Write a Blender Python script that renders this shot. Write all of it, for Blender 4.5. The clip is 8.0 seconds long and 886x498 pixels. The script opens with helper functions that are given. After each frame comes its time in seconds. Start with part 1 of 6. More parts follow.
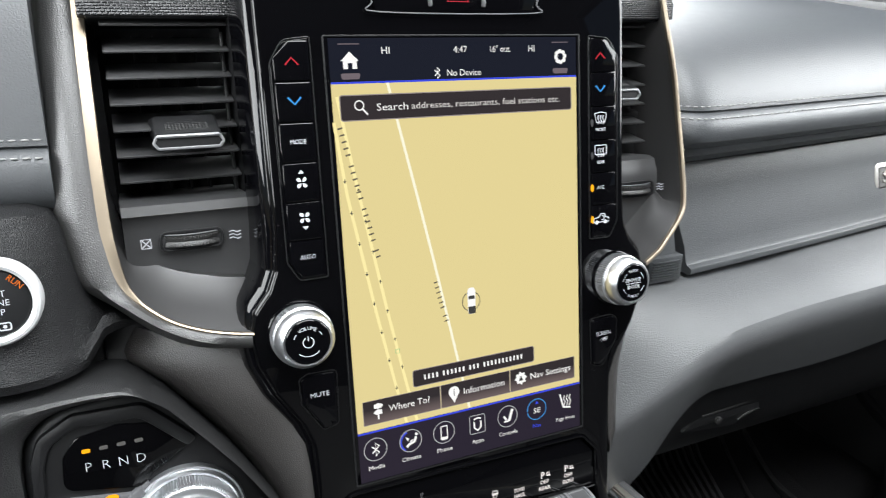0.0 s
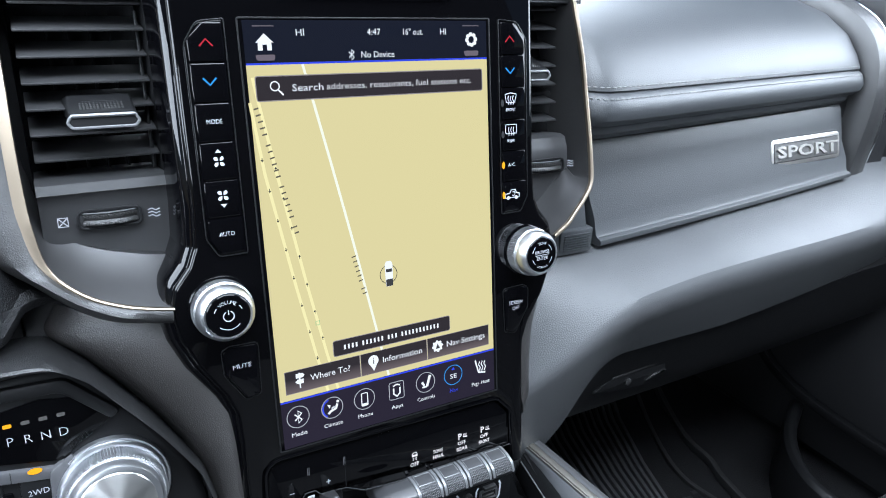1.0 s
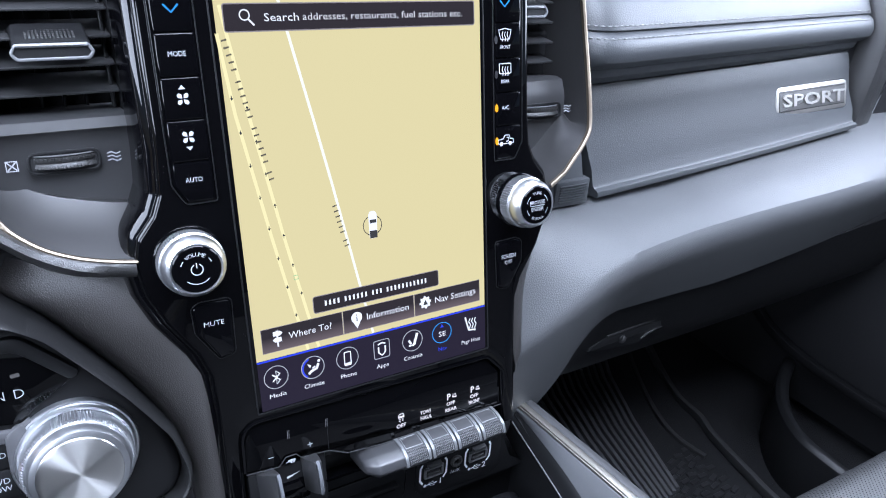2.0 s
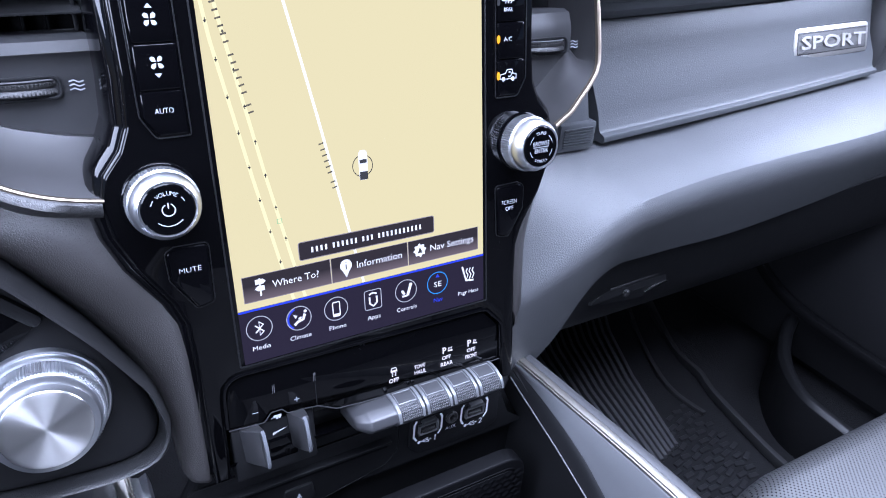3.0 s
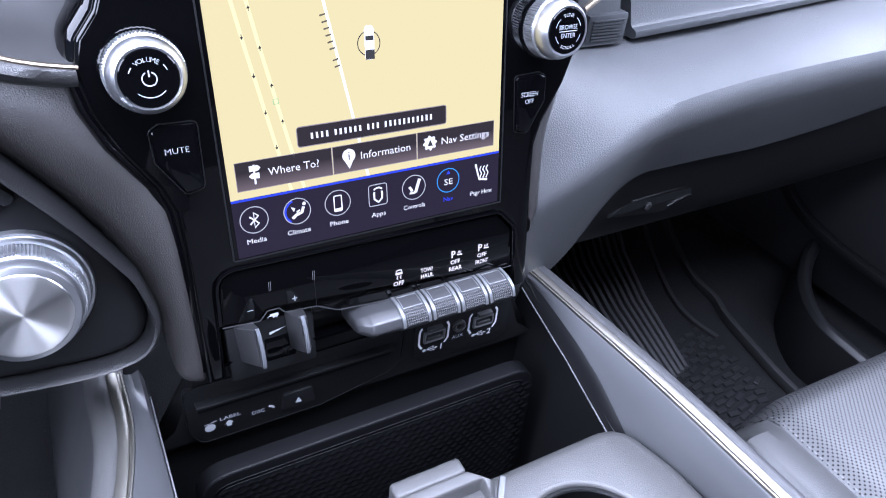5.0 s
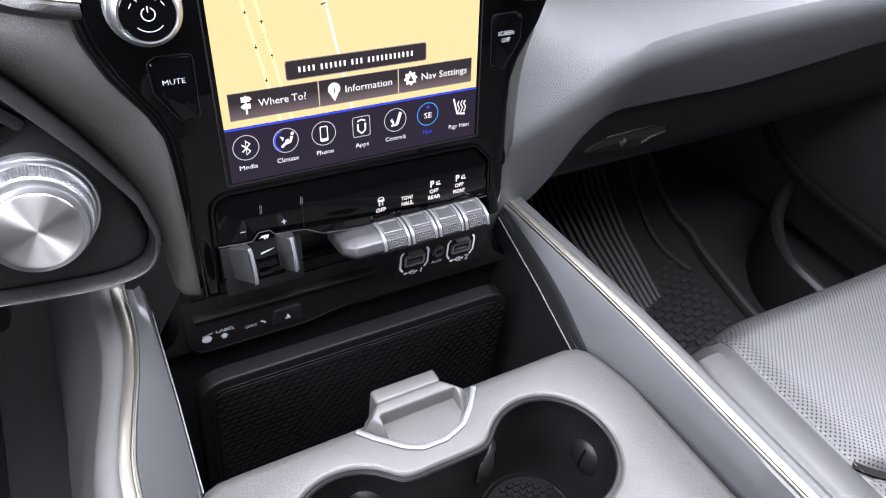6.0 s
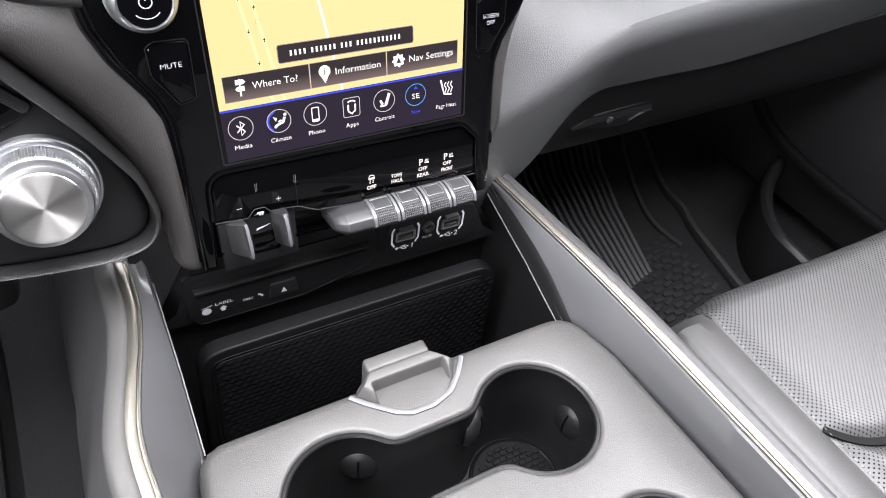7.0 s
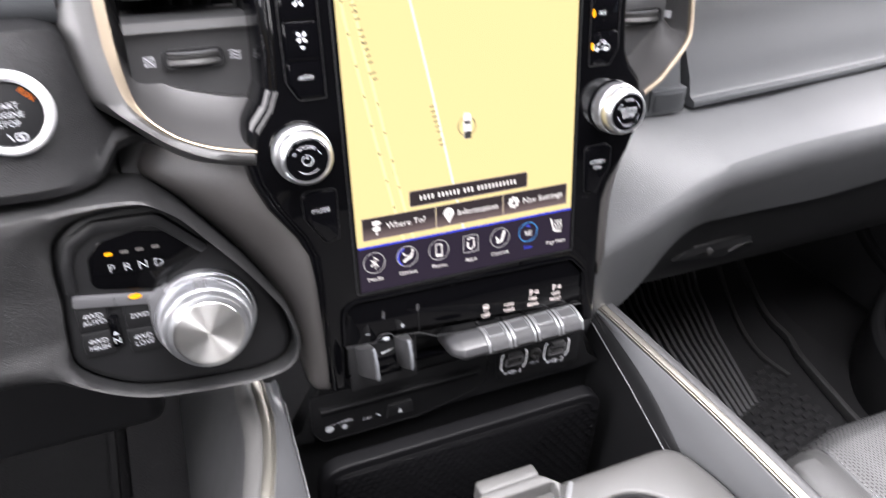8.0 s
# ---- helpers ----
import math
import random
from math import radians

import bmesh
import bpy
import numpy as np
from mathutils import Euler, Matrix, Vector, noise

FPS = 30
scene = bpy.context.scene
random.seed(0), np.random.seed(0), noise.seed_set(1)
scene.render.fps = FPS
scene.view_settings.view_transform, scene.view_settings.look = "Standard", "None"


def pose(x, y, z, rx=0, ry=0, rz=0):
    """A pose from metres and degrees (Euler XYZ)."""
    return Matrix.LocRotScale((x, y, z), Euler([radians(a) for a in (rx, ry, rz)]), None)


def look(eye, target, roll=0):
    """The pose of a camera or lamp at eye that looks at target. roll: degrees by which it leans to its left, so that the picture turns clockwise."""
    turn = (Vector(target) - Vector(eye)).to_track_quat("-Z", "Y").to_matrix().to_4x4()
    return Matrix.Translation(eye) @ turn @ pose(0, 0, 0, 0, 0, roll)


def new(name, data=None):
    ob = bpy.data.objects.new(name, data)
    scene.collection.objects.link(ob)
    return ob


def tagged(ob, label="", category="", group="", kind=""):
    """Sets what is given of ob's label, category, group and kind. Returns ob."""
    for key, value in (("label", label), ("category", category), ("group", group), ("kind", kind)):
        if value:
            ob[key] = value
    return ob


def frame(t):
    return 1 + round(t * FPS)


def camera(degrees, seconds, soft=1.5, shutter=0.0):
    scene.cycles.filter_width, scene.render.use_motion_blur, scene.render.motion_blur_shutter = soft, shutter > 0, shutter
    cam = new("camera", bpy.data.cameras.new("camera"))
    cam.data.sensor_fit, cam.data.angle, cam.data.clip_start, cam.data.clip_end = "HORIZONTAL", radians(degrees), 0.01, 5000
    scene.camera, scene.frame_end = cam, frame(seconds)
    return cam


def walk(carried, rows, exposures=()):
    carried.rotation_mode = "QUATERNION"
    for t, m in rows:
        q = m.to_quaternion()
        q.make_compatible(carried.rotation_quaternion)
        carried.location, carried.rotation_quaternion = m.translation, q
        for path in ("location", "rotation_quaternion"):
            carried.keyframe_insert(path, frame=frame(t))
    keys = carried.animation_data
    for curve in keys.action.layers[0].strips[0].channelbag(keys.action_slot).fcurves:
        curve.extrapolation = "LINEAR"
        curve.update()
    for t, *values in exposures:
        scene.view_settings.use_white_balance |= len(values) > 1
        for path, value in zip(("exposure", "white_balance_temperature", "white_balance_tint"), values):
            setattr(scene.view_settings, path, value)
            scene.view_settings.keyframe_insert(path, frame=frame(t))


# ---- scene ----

# Cabin of a pickup truck: z is up, y towards the windscreen, x towards the passenger side.
Z0 = 0.50                                  # height of the screen's lower rule over the cabin floor
STACK = pose(0, 0, Z0, -11, 0, 0)          # centre stack, leaning back by 11 degrees: x, depth, height
FACE = STACK @ pose(0, 0.0066, 0)          # the same for what is mounted on the bezel
CAB = pose(0, 0, Z0)

cam = camera(64.3, 8.0, soft=1.0, shutter=0.25)
ROWS = [
    (0.0, (-0.191, -0.389, 0.193), (0.605, 1.403, -0.198), -2.8),
    (0.5, (-0.193, -0.415, 0.197), (0.716, 1.314, -0.232), -2.4),
    (1.0, (-0.188, -0.414, 0.198), (0.755, 1.285, -0.275), -2.3),
    (1.5, (-0.180, -0.401, 0.193), (0.769, 1.278, -0.334), -2.2),
    (3.0, (-0.158, -0.364, 0.168), (0.774, 1.260, -0.536), -1.6),
    (3.5, (-0.147, -0.345, 0.155), (0.765, 1.273, -0.589), -1.5),
    (4.0, (-0.133, -0.327, 0.138), (0.753, 1.284, -0.649), -1.3),
    (4.5, (-0.138, -0.331, 0.138), (0.728, 1.266, -0.698), -0.8),
    (6.0, (-0.153, -0.376, 0.154), (0.679, 1.099, -0.910), 1.1),
    (6.5, (-0.153, -0.386, 0.161), (0.669, 1.050, -0.963), 1.3),
    (7.0, (-0.154, -0.396, 0.165), (0.658, 1.048, -0.956), 0.9),
    (7.5, (-0.161, -0.409, 0.173), (0.614, 1.118, -0.861), -0.4),
    (7.7, (-0.165, -0.407, 0.178), (0.587, 1.165, -0.805), -0.8),
    (7.8, (-0.170, -0.409, 0.181), (0.565, 1.198, -0.753), -1.2),
    (7.9, (-0.176, -0.412, 0.184), (0.531, 1.237, -0.694), -1.7),
    (8.0, (-0.184, -0.415, 0.188), (0.484, 1.283, -0.630), -2.3),
]
EXPOSURES = [(0.0, 0.05, 6600, 9), (0.5, 0.07, 6000, 8), (1.5, 0.10, 5700, 11), (3.0, 0.30, 5250, 23), (4.5, 0.37, 5250, 24), (6.0, 0.45, 6300, 17), (6.5, 0.49, 6600, 16), (7.5, 0.56, 6750, 17), (8.0, 0.60, 6750, 18)]
walk(cam, [(t, STACK @ look(eye, aim, roll)) for t, eye, aim, roll in ROWS], EXPOSURES)

# ---- light: overcast daylight through windscreen, open driver's door and side window ----
world = bpy.data.worlds.new("sky")
scene.world = world
world.use_nodes = True
wn = world.node_tree.nodes
sky = wn.new("ShaderNodeTexSky")
sky.sky_type, sky.sun_disc = "NISHITA", False
sky.sun_elevation, sky.sun_rotation = radians(50), radians(215)
world.node_tree.links.new(sky.outputs[0], wn["Background"].inputs[0])
wn["Background"].inputs[1].default_value = 0.05


def window_lamp(name, eye, aim, width, height, power, colour=(0.93, 0.97, 1.0)):
    data = bpy.data.lights.new(name, "AREA")
    data.shape, data.size, data.size_y, data.energy, data.color = "RECTANGLE", width, height, power, colour
    ob = new(name, data)
    ob.matrix_world = CAB @ look(eye, aim)
    return ob


window_lamp("sunroof_daylight", (0.0, -0.31, 0.79), (0.0, -0.31, 0.0), 0.80, 0.56, 26)
window_lamp("windscreen_daylight", (0.0, 0.42, 0.56), (0.0, -0.15, -0.05), 1.3, 0.60, 26)
window_lamp("door_daylight", (-0.88, -0.08, 0.50), (0.1, -0.1, -0.1), 0.7, 0.5, 20)
window_lamp("side_window_daylight", (0.88, -0.18, 0.47), (0.0, -0.1, -0.1), 0.56, 0.40, 12)
window_lamp("rear_window_daylight", (-0.88, -1.12, 0.46), (0.0, -0.1, 0.0), 0.5, 0.40, 9)


# ---- materials ----
def material(name, colour, rough=0.5, metal=0.0, spec=0.5, grain=0.0, grain_size=0.0015, kind="pebble", mottle=0.12, dust=0.0, coat=0.0, emit=0.0, emit_colour=None):
    """A node material: grain is the relief's depth in metres, grain_size its cell in metres."""
    mat = bpy.data.materials.new(name)
    mat.use_nodes = True
    nt = mat.node_tree
    n, l = nt.nodes, nt.links
    b = n["Principled BSDF"]
    b.inputs["Base Color"].default_value = (*colour, 1)
    b.inputs["Roughness"].default_value = rough
    b.inputs["Metallic"].default_value = metal
    b.inputs["Specular IOR Level"].default_value = spec
    b.inputs["Coat Weight"].default_value = coat
    if emit:
        b.inputs["Emission Color"].default_value = (*(emit_colour or colour), 1)
        b.inputs["Emission Strength"].default_value = emit
        return mat
    tc = n.new("ShaderNodeTexCoord")
    if mottle:
        big = n.new("ShaderNodeTexNoise")
        big.inputs["Scale"].default_value = 22
        big.inputs["Detail"].default_value = 5
        l.new(tc.outputs["Object"], big.inputs["Vector"])
        mix = n.new("ShaderNodeMix")
        mix.data_type = "RGBA"
        mix.inputs["A"].default_value = (*[c * (1 - mottle) for c in colour], 1)
        mix.inputs["B"].default_value = (*[c * (1 + mottle) for c in colour], 1)
        l.new(big.outputs["Fac"], mix.inputs["Factor"])
        out = mix.outputs["Result"]
        rr = n.new("ShaderNodeMapRange")
        rr.inputs["To Min"].default_value = max(rough - 0.4 * mottle * (0.2 + rough), 0.0)
        rr.inputs["To Max"].default_value = rough + 0.4 * mottle * (0.2 + rough)
        fine = n.new("ShaderNodeTexNoise")
        fine.inputs["Scale"].default_value = 140
        fine.inputs["Detail"].default_value = 3
        l.new(tc.outputs["Object"], fine.inputs["Vector"])
        l.new(fine.outputs["Fac"], rr.inputs["Value"])
        l.new(rr.outputs["Result"], b.inputs["Roughness"])
        if dust:
            v = n.new("ShaderNodeTexVoronoi")
            v.inputs["Scale"].default_value = 1300
            l.new(tc.outputs["Object"], v.inputs["Vector"])
            patch = n.new("ShaderNodeTexNoise")
            patch.inputs["Scale"].default_value = 35
            l.new(tc.outputs["Object"], patch.inputs["Vector"])
            cell = n.new("ShaderNodeMath")
            cell.operation = "MULTIPLY"
            l.new(v.outputs["Color"], cell.inputs[0])
            l.new(patch.outputs["Fac"], cell.inputs[1])
            rad = n.new("ShaderNodeMapRange")
            rad.inputs["From Min"].default_value = 0.33
            rad.inputs["From Max"].default_value = 0.62
            rad.inputs["To Min"].default_value = 0.0
            rad.inputs["To Max"].default_value = 0.26
            l.new(cell.outputs[0], rad.inputs["Value"])
            less = n.new("ShaderNodeMath")
            less.operation = "LESS_THAN"
            l.new(v.outputs["Distance"], less.inputs[0])
            l.new(rad.outputs["Result"], less.inputs[1])
            amount = n.new("ShaderNodeMath")
            amount.operation = "MULTIPLY"
            amount.inputs[1].default_value = dust
            l.new(less.outputs[0], amount.inputs[0])
            mix2 = n.new("ShaderNodeMix")
            mix2.data_type = "RGBA"
            l.new(amount.outputs[0], mix2.inputs["Factor"])
            l.new(out, mix2.inputs["A"])
            mix2.inputs["B"].default_value = (0.42, 0.42, 0.42, 1)
            out = mix2.outputs["Result"]
        l.new(out, b.inputs["Base Color"])
    if grain:
        bump = n.new("ShaderNodeBump")
        bump.inputs["Strength"].default_value = 1.0
        bump.inputs["Distance"].default_value = grain
        if kind == "pebble":
            warp = n.new("ShaderNodeTexNoise")
            warp.inputs["Scale"].default_value = 0.6 / grain_size
            l.new(tc.outputs["Object"], warp.inputs["Vector"])
            add = n.new("ShaderNodeVectorMath")
            add.operation = "MULTIPLY_ADD"
            l.new(warp.outputs["Color"], add.inputs[0])
            add.inputs[1].default_value = (grain_size * 0.9,) * 3
            l.new(tc.outputs["Object"], add.inputs[2])
            v = n.new("ShaderNodeTexVoronoi")
            v.feature = "DISTANCE_TO_EDGE"
            v.inputs["Scale"].default_value = 1 / grain_size
            l.new(add.outputs[0], v.inputs["Vector"])
            dome = n.new("ShaderNodeMapRange")
            dome.interpolation_type = "SMOOTHSTEP"
            dome.inputs["From Max"].default_value = 0.32
            l.new(v.outputs["Distance"], dome.inputs["Value"])
            l.new(dome.outputs["Result"], bump.inputs["Height"])
        elif kind == "fine":
            f = n.new("ShaderNodeTexNoise")
            f.inputs["Scale"].default_value = 1 / grain_size
            f.inputs["Detail"].default_value = 2
            l.new(tc.outputs["Object"], f.inputs["Vector"])
            l.new(f.outputs["Fac"], bump.inputs["Height"])
        elif kind == "weave":
            m = n.new("ShaderNodeMapping")
            m.inputs["Rotation"].default_value = (radians(90), 0, 0)
            l.new(tc.outputs["Object"], m.inputs["Vector"])
            f = n.new("ShaderNodeTexBrick")
            f.inputs["Scale"].default_value = 1 / grain_size
            f.inputs["Mortar Size"].default_value = 0.12
            f.inputs["Mortar Smooth"].default_value = 1.0
            f.inputs["Color1"].default_value = (1, 1, 1, 1)
            f.inputs["Color2"].default_value = (0.5, 0.5, 0.5, 1)
            l.new(m.outputs[0], f.inputs["Vector"])
            l.new(f.outputs["Color"], bump.inputs["Height"])
        l.new(bump.outputs[0], b.inputs["Normal"])
    return mat


GLOSS = material("gloss_black", (0.0012, 0.0012, 0.0015), 0.03, spec=0.27, mottle=0.05, dust=0.5)
GLOSS_CLEAN = material("gloss_black_key", (0.0012, 0.0012, 0.0016), 0.04, spec=0.27, mottle=0.05, dust=0.15)
SATIN = material("satin_black_plastic", (0.0075, 0.0076, 0.0082), 0.42, spec=0.28, grain=0.00004, grain_size=0.0006, kind="fine", dust=0.10)
DARK = material("dark_plastic", (0.012, 0.012, 0.013), 0.5, spec=0.3, grain=0.00006, grain_size=0.001, kind="fine")
GREY = material("grained_grey_plastic", (0.023, 0.0226, 0.0226), 0.42, spec=0.7, grain=0.00010, grain_size=0.0013)
BROWN_GREY = material("grained_dark_plastic", (0.029, 0.0268, 0.0260), 0.42, spec=0.65, grain=0.00008, grain_size=0.0013)
LEATHER = material("black_leather", (0.0120, 0.0121, 0.0126), 0.40, spec=0.60, grain=0.00014, grain_size=0.0012)
FACE_SKIN = material("black_panel_skin", (0.0075, 0.0076, 0.0082), 0.46, spec=0.2, grain=0.00022, grain_size=0.0012)
DASH = material("soft_dash_skin", (0.034, 0.0365, 0.0395), 0.47, spec=0.55, grain=0.00006, grain_size=0.0020)
KNEE_SKIN = material("grained_bolster_skin", (0.068, 0.070, 0.073), 0.47, spec=0.55, grain=0.00012, grain_size=0.0017)
BAR_GREY = material("toggle_bar_grey", (0.033, 0.033, 0.035), 0.34, spec=0.6, grain=0.00002, grain_size=0.0007, kind="fine")
SMOOTH_GREY = material("satin_grey_plastic", (0.068, 0.068, 0.072), 0.36, grain=0.00003, grain_size=0.0007, kind="fine")
ARMREST = material("armrest_plastic", (0.058, 0.057, 0.0555), 0.45, spec=0.75, grain=0.00022, grain_size=0.0007, kind="fine", dust=0.06)
PANEL_GREY = material("satin_light_grey", (0.085, 0.087, 0.091), 0.36, spec=0.7, grain=0.00003, grain_size=0.0007, kind="fine")
LIT_RIB_RUBBER = material("lit_rib_rubber", (0.060, 0.060, 0.062), 0.38, spec=0.5, grain=0.0001, grain_size=0.0012, kind="fine", dust=0.15)
RUBBER = material("rubber", (0.021, 0.021, 0.0215), 0.55, spec=0.35, grain=0.0001, grain_size=0.0012, kind="fine", dust=0.10)
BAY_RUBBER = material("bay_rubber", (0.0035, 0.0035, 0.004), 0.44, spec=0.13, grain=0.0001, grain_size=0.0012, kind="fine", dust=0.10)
CARPET = material("carpet", (0.013, 0.013, 0.0137), 0.95, grain=0.0012, grain_size=0.002, kind="fine", spec=0.1, dust=0.2)
TUNNEL_CARPET = material("tunnel_carpet", (0.019, 0.019, 0.020), 0.95, grain=0.0012, grain_size=0.002, kind="fine", spec=0.1, dust=0.25)
CHROME = material("satin_chrome", (0.60, 0.61, 0.63), 0.34, metal=1.0, mottle=0.04)
BRIGHT = material("bright_chrome", (0.92, 0.93, 0.94), 0.08, metal=1.0, mottle=0.03)
SILVER = material("silver_paint", (0.74, 0.74, 0.75), 0.35, metal=0.55, mottle=0.04)
DIAL = material("satin_dial_metal", (0.56, 0.57, 0.59), 0.36, metal=1.0, mottle=0.05)
BRONZE = material("bronze_trim", (0.215, 0.178, 0.135), 0.44, metal=1.0, mottle=0.08)
RAIL_GREY = material("grained_rail_plastic", (0.046, 0.046, 0.0475), 0.42, grain=0.0002, grain_size=0.0009, kind="fine", dust=0.06)
STRIP_METAL = material("brushed_strip", (0.33, 0.315, 0.28), 0.42, metal=1.0, mottle=0.08)
THREAD = material("grey_thread", (0.20, 0.20, 0.195), 0.8, mottle=0.1)
DARK_THREAD = material("dark_grey_thread", (0.13, 0.13, 0.128), 0.8, mottle=0.1)
PRINT = material("white_print", (0.35, 0.36, 0.38), 0.6, mottle=0.0)
PRINT_DIM = material("grey_print", (0.5, 0.51, 0.53), 0.6, mottle=0.0)
CHAMPAGNE = material("champagne_metal", (0.44, 0.425, 0.40), 0.42, metal=1.0, mottle=0.04)
BADGE_FIELD = material("badge_field", (0.085, 0.083, 0.08), 0.4, mottle=0.05)
TURNED = material("turned_aluminium", (0.95, 0.94, 0.92), 0.33, metal=1.0, mottle=0.0)
lathe = TURNED.node_tree.nodes.new("ShaderNodeTangent")   # rings of a lathe round the cap's axis
lathe.direction_type, lathe.axis = "RADIAL", "Y"
turned_metal = TURNED.node_tree.nodes["Principled BSDF"]
TURNED.node_tree.links.new(lathe.outputs[0], turned_metal.inputs["Tangent"])
turned_metal.inputs["Anisotropic"].default_value = 0.88
turned_metal.inputs["Anisotropic Rotation"].default_value = 0.25
FRAME_CHROME = material("toggle_chrome", (0.20, 0.204, 0.21), 0.42, metal=0.7, mottle=0.04)
TOGGLE_FACE = material("toggle_face", (0.035, 0.035, 0.037), 0.42, mottle=0.05)
TOGGLE_DOT = material("toggle_grip", (0.10, 0.10, 0.104), 0.38, mottle=0.05)
SATIN_LINE = material("satin_edge", (0.006, 0.006, 0.0066), 0.3, mottle=0.05)
LAMP_OFF = material("unlit_lamp", (0.06, 0.056, 0.054), 0.4, mottle=0.0)
FABRIC = material("headliner", (0.022, 0.022, 0.023), 0.9, grain=0.0004, grain_size=0.002, kind="fine", spec=0.2)
ASPHALT = material("asphalt", (0.05, 0.05, 0.05), 0.9, grain=0.004, grain_size=0.02, kind="fine")


def glow(name, colour, strength=1.0):
    return material(name, (0.002, 0.002, 0.002), 0.15, spec=0.12, emit=strength, emit_colour=colour)


G_MAP = glow("map_ground", (0.75, 0.636, 0.302))
G_ROAD = glow("map_road", (0.95, 0.83, 0.40))
G_LANE = glow("map_minor_road", (0.95, 0.92, 0.72))
G_NAVY = glow("status_bar", (0.006, 0.008, 0.018))
G_PLUM = glow("menu_bar", (0.020, 0.015, 0.028))
G_BLUE = glow("blue_rule", (0.04, 0.07, 0.75))
G_WHITE = glow("lit_white", (0.95, 0.95, 0.95))
G_INK = glow("map_ink", (0.05, 0.05, 0.05))
G_LABEL = glow("map_label", (0.13, 0.115, 0.08))
G_KEY = glow("menu_key", (0.030, 0.024, 0.027))


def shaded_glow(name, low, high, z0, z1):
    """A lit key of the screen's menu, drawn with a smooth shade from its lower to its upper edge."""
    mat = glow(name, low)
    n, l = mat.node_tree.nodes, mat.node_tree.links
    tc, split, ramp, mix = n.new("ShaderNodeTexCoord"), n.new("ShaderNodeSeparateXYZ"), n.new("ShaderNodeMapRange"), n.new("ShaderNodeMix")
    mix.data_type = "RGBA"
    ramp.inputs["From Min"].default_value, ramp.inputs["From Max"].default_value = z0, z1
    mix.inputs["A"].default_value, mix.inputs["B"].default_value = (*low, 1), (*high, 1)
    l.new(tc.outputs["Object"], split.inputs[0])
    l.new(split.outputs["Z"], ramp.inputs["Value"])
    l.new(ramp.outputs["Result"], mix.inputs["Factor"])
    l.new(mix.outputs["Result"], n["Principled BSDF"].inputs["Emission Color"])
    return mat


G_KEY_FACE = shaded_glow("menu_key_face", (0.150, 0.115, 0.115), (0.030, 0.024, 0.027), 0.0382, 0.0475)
G_KEY_LINE = glow("menu_key_line", (0.30, 0.26, 0.25))
G_AMBER = glow("amber_lamp", (1.0, 0.42, 0.01), 1.3)
G_ORANGE = glow("orange_lamp", (0.9, 0.22, 0.03))
G_RED = glow("red_mark", (0.55, 0.03, 0.05))
G_SKY = glow("blue_mark", (0.06, 0.35, 0.85))
G_BACK = glow("backlit_print", (0.95, 0.88, 0.88))


def seat_leather():
    """Leather with a regular field of small round holes."""
    mat = material("perforated_leather", (0.040, 0.040, 0.041), 0.42, spec=0.6, grain=0.00005, grain_size=0.0018)
    nt = mat.node_tree
    n, l = nt.nodes, nt.links
    b = n["Principled BSDF"]
    tc = n.new("ShaderNodeTexCoord")
    m = n.new("ShaderNodeMapping")
    m.inputs["Rotation"].default_value = (0, 0, radians(45))
    m.inputs["Scale"].default_value = (1 / 0.0031,) * 3
    l.new(tc.outputs["Object"], m.inputs["Vector"])
    fr = n.new("ShaderNodeVectorMath")
    fr.operation = "FRACTION"
    l.new(m.outputs[0], fr.inputs[0])
    sub = n.new("ShaderNodeVectorMath")
    sub.operation = "SUBTRACT"
    sub.inputs[1].default_value = (0.5, 0.5, 0.5)
    l.new(fr.outputs[0], sub.inputs[0])
    flat = n.new("ShaderNodeVectorMath")
    flat.operation = "MULTIPLY"
    flat.inputs[1].default_value = (1, 1, 0)
    l.new(sub.outputs[0], flat.inputs[0])
    ln = n.new("ShaderNodeVectorMath")
    ln.operation = "LENGTH"
    l.new(flat.outputs[0], ln.inputs[0])
    hole = n.new("ShaderNodeMapRange")
    hole.inputs["From Min"].default_value = 0.17
    hole.inputs["From Max"].default_value = 0.24
    l.new(ln.outputs["Value"], hole.inputs["Value"])
    mix = n.new("ShaderNodeMix")
    mix.data_type = "RGBA"
    mix.inputs["A"].default_value = (0.004, 0.004, 0.004, 1)
    old = b.inputs["Base Color"].links[0].from_socket
    l.new(old, mix.inputs["B"])
    l.new(hole.outputs["Result"], mix.inputs["Factor"])
    l.new(mix.outputs["Result"], b.inputs["Base Color"])
    gloss = n.new("ShaderNodeMath")
    gloss.operation = "MULTIPLY"
    gloss.inputs[1].default_value = 0.6
    l.new(hole.outputs["Result"], gloss.inputs[0])
    l.new(gloss.outputs[0], b.inputs["Specular IOR Level"])
    return mat


PERFORATED = seat_leather()
SEAT = material("seat_leather", (0.042, 0.042, 0.042), 0.42, spec=0.6, grain=0.00005, grain_size=0.0019)

# ---- building helpers ----
BASE = {}


def thing(name, place, base, label, category, group="", kind=""):
    """A top-level empty; its parts are given in the coordinates of place."""
    ob = new(name)
    ob.empty_display_size = 0.02
    ob.matrix_world = place @ Matrix.Translation(base)
    BASE[ob.name] = Vector(base)
    return tagged(ob, label, category, group, kind)


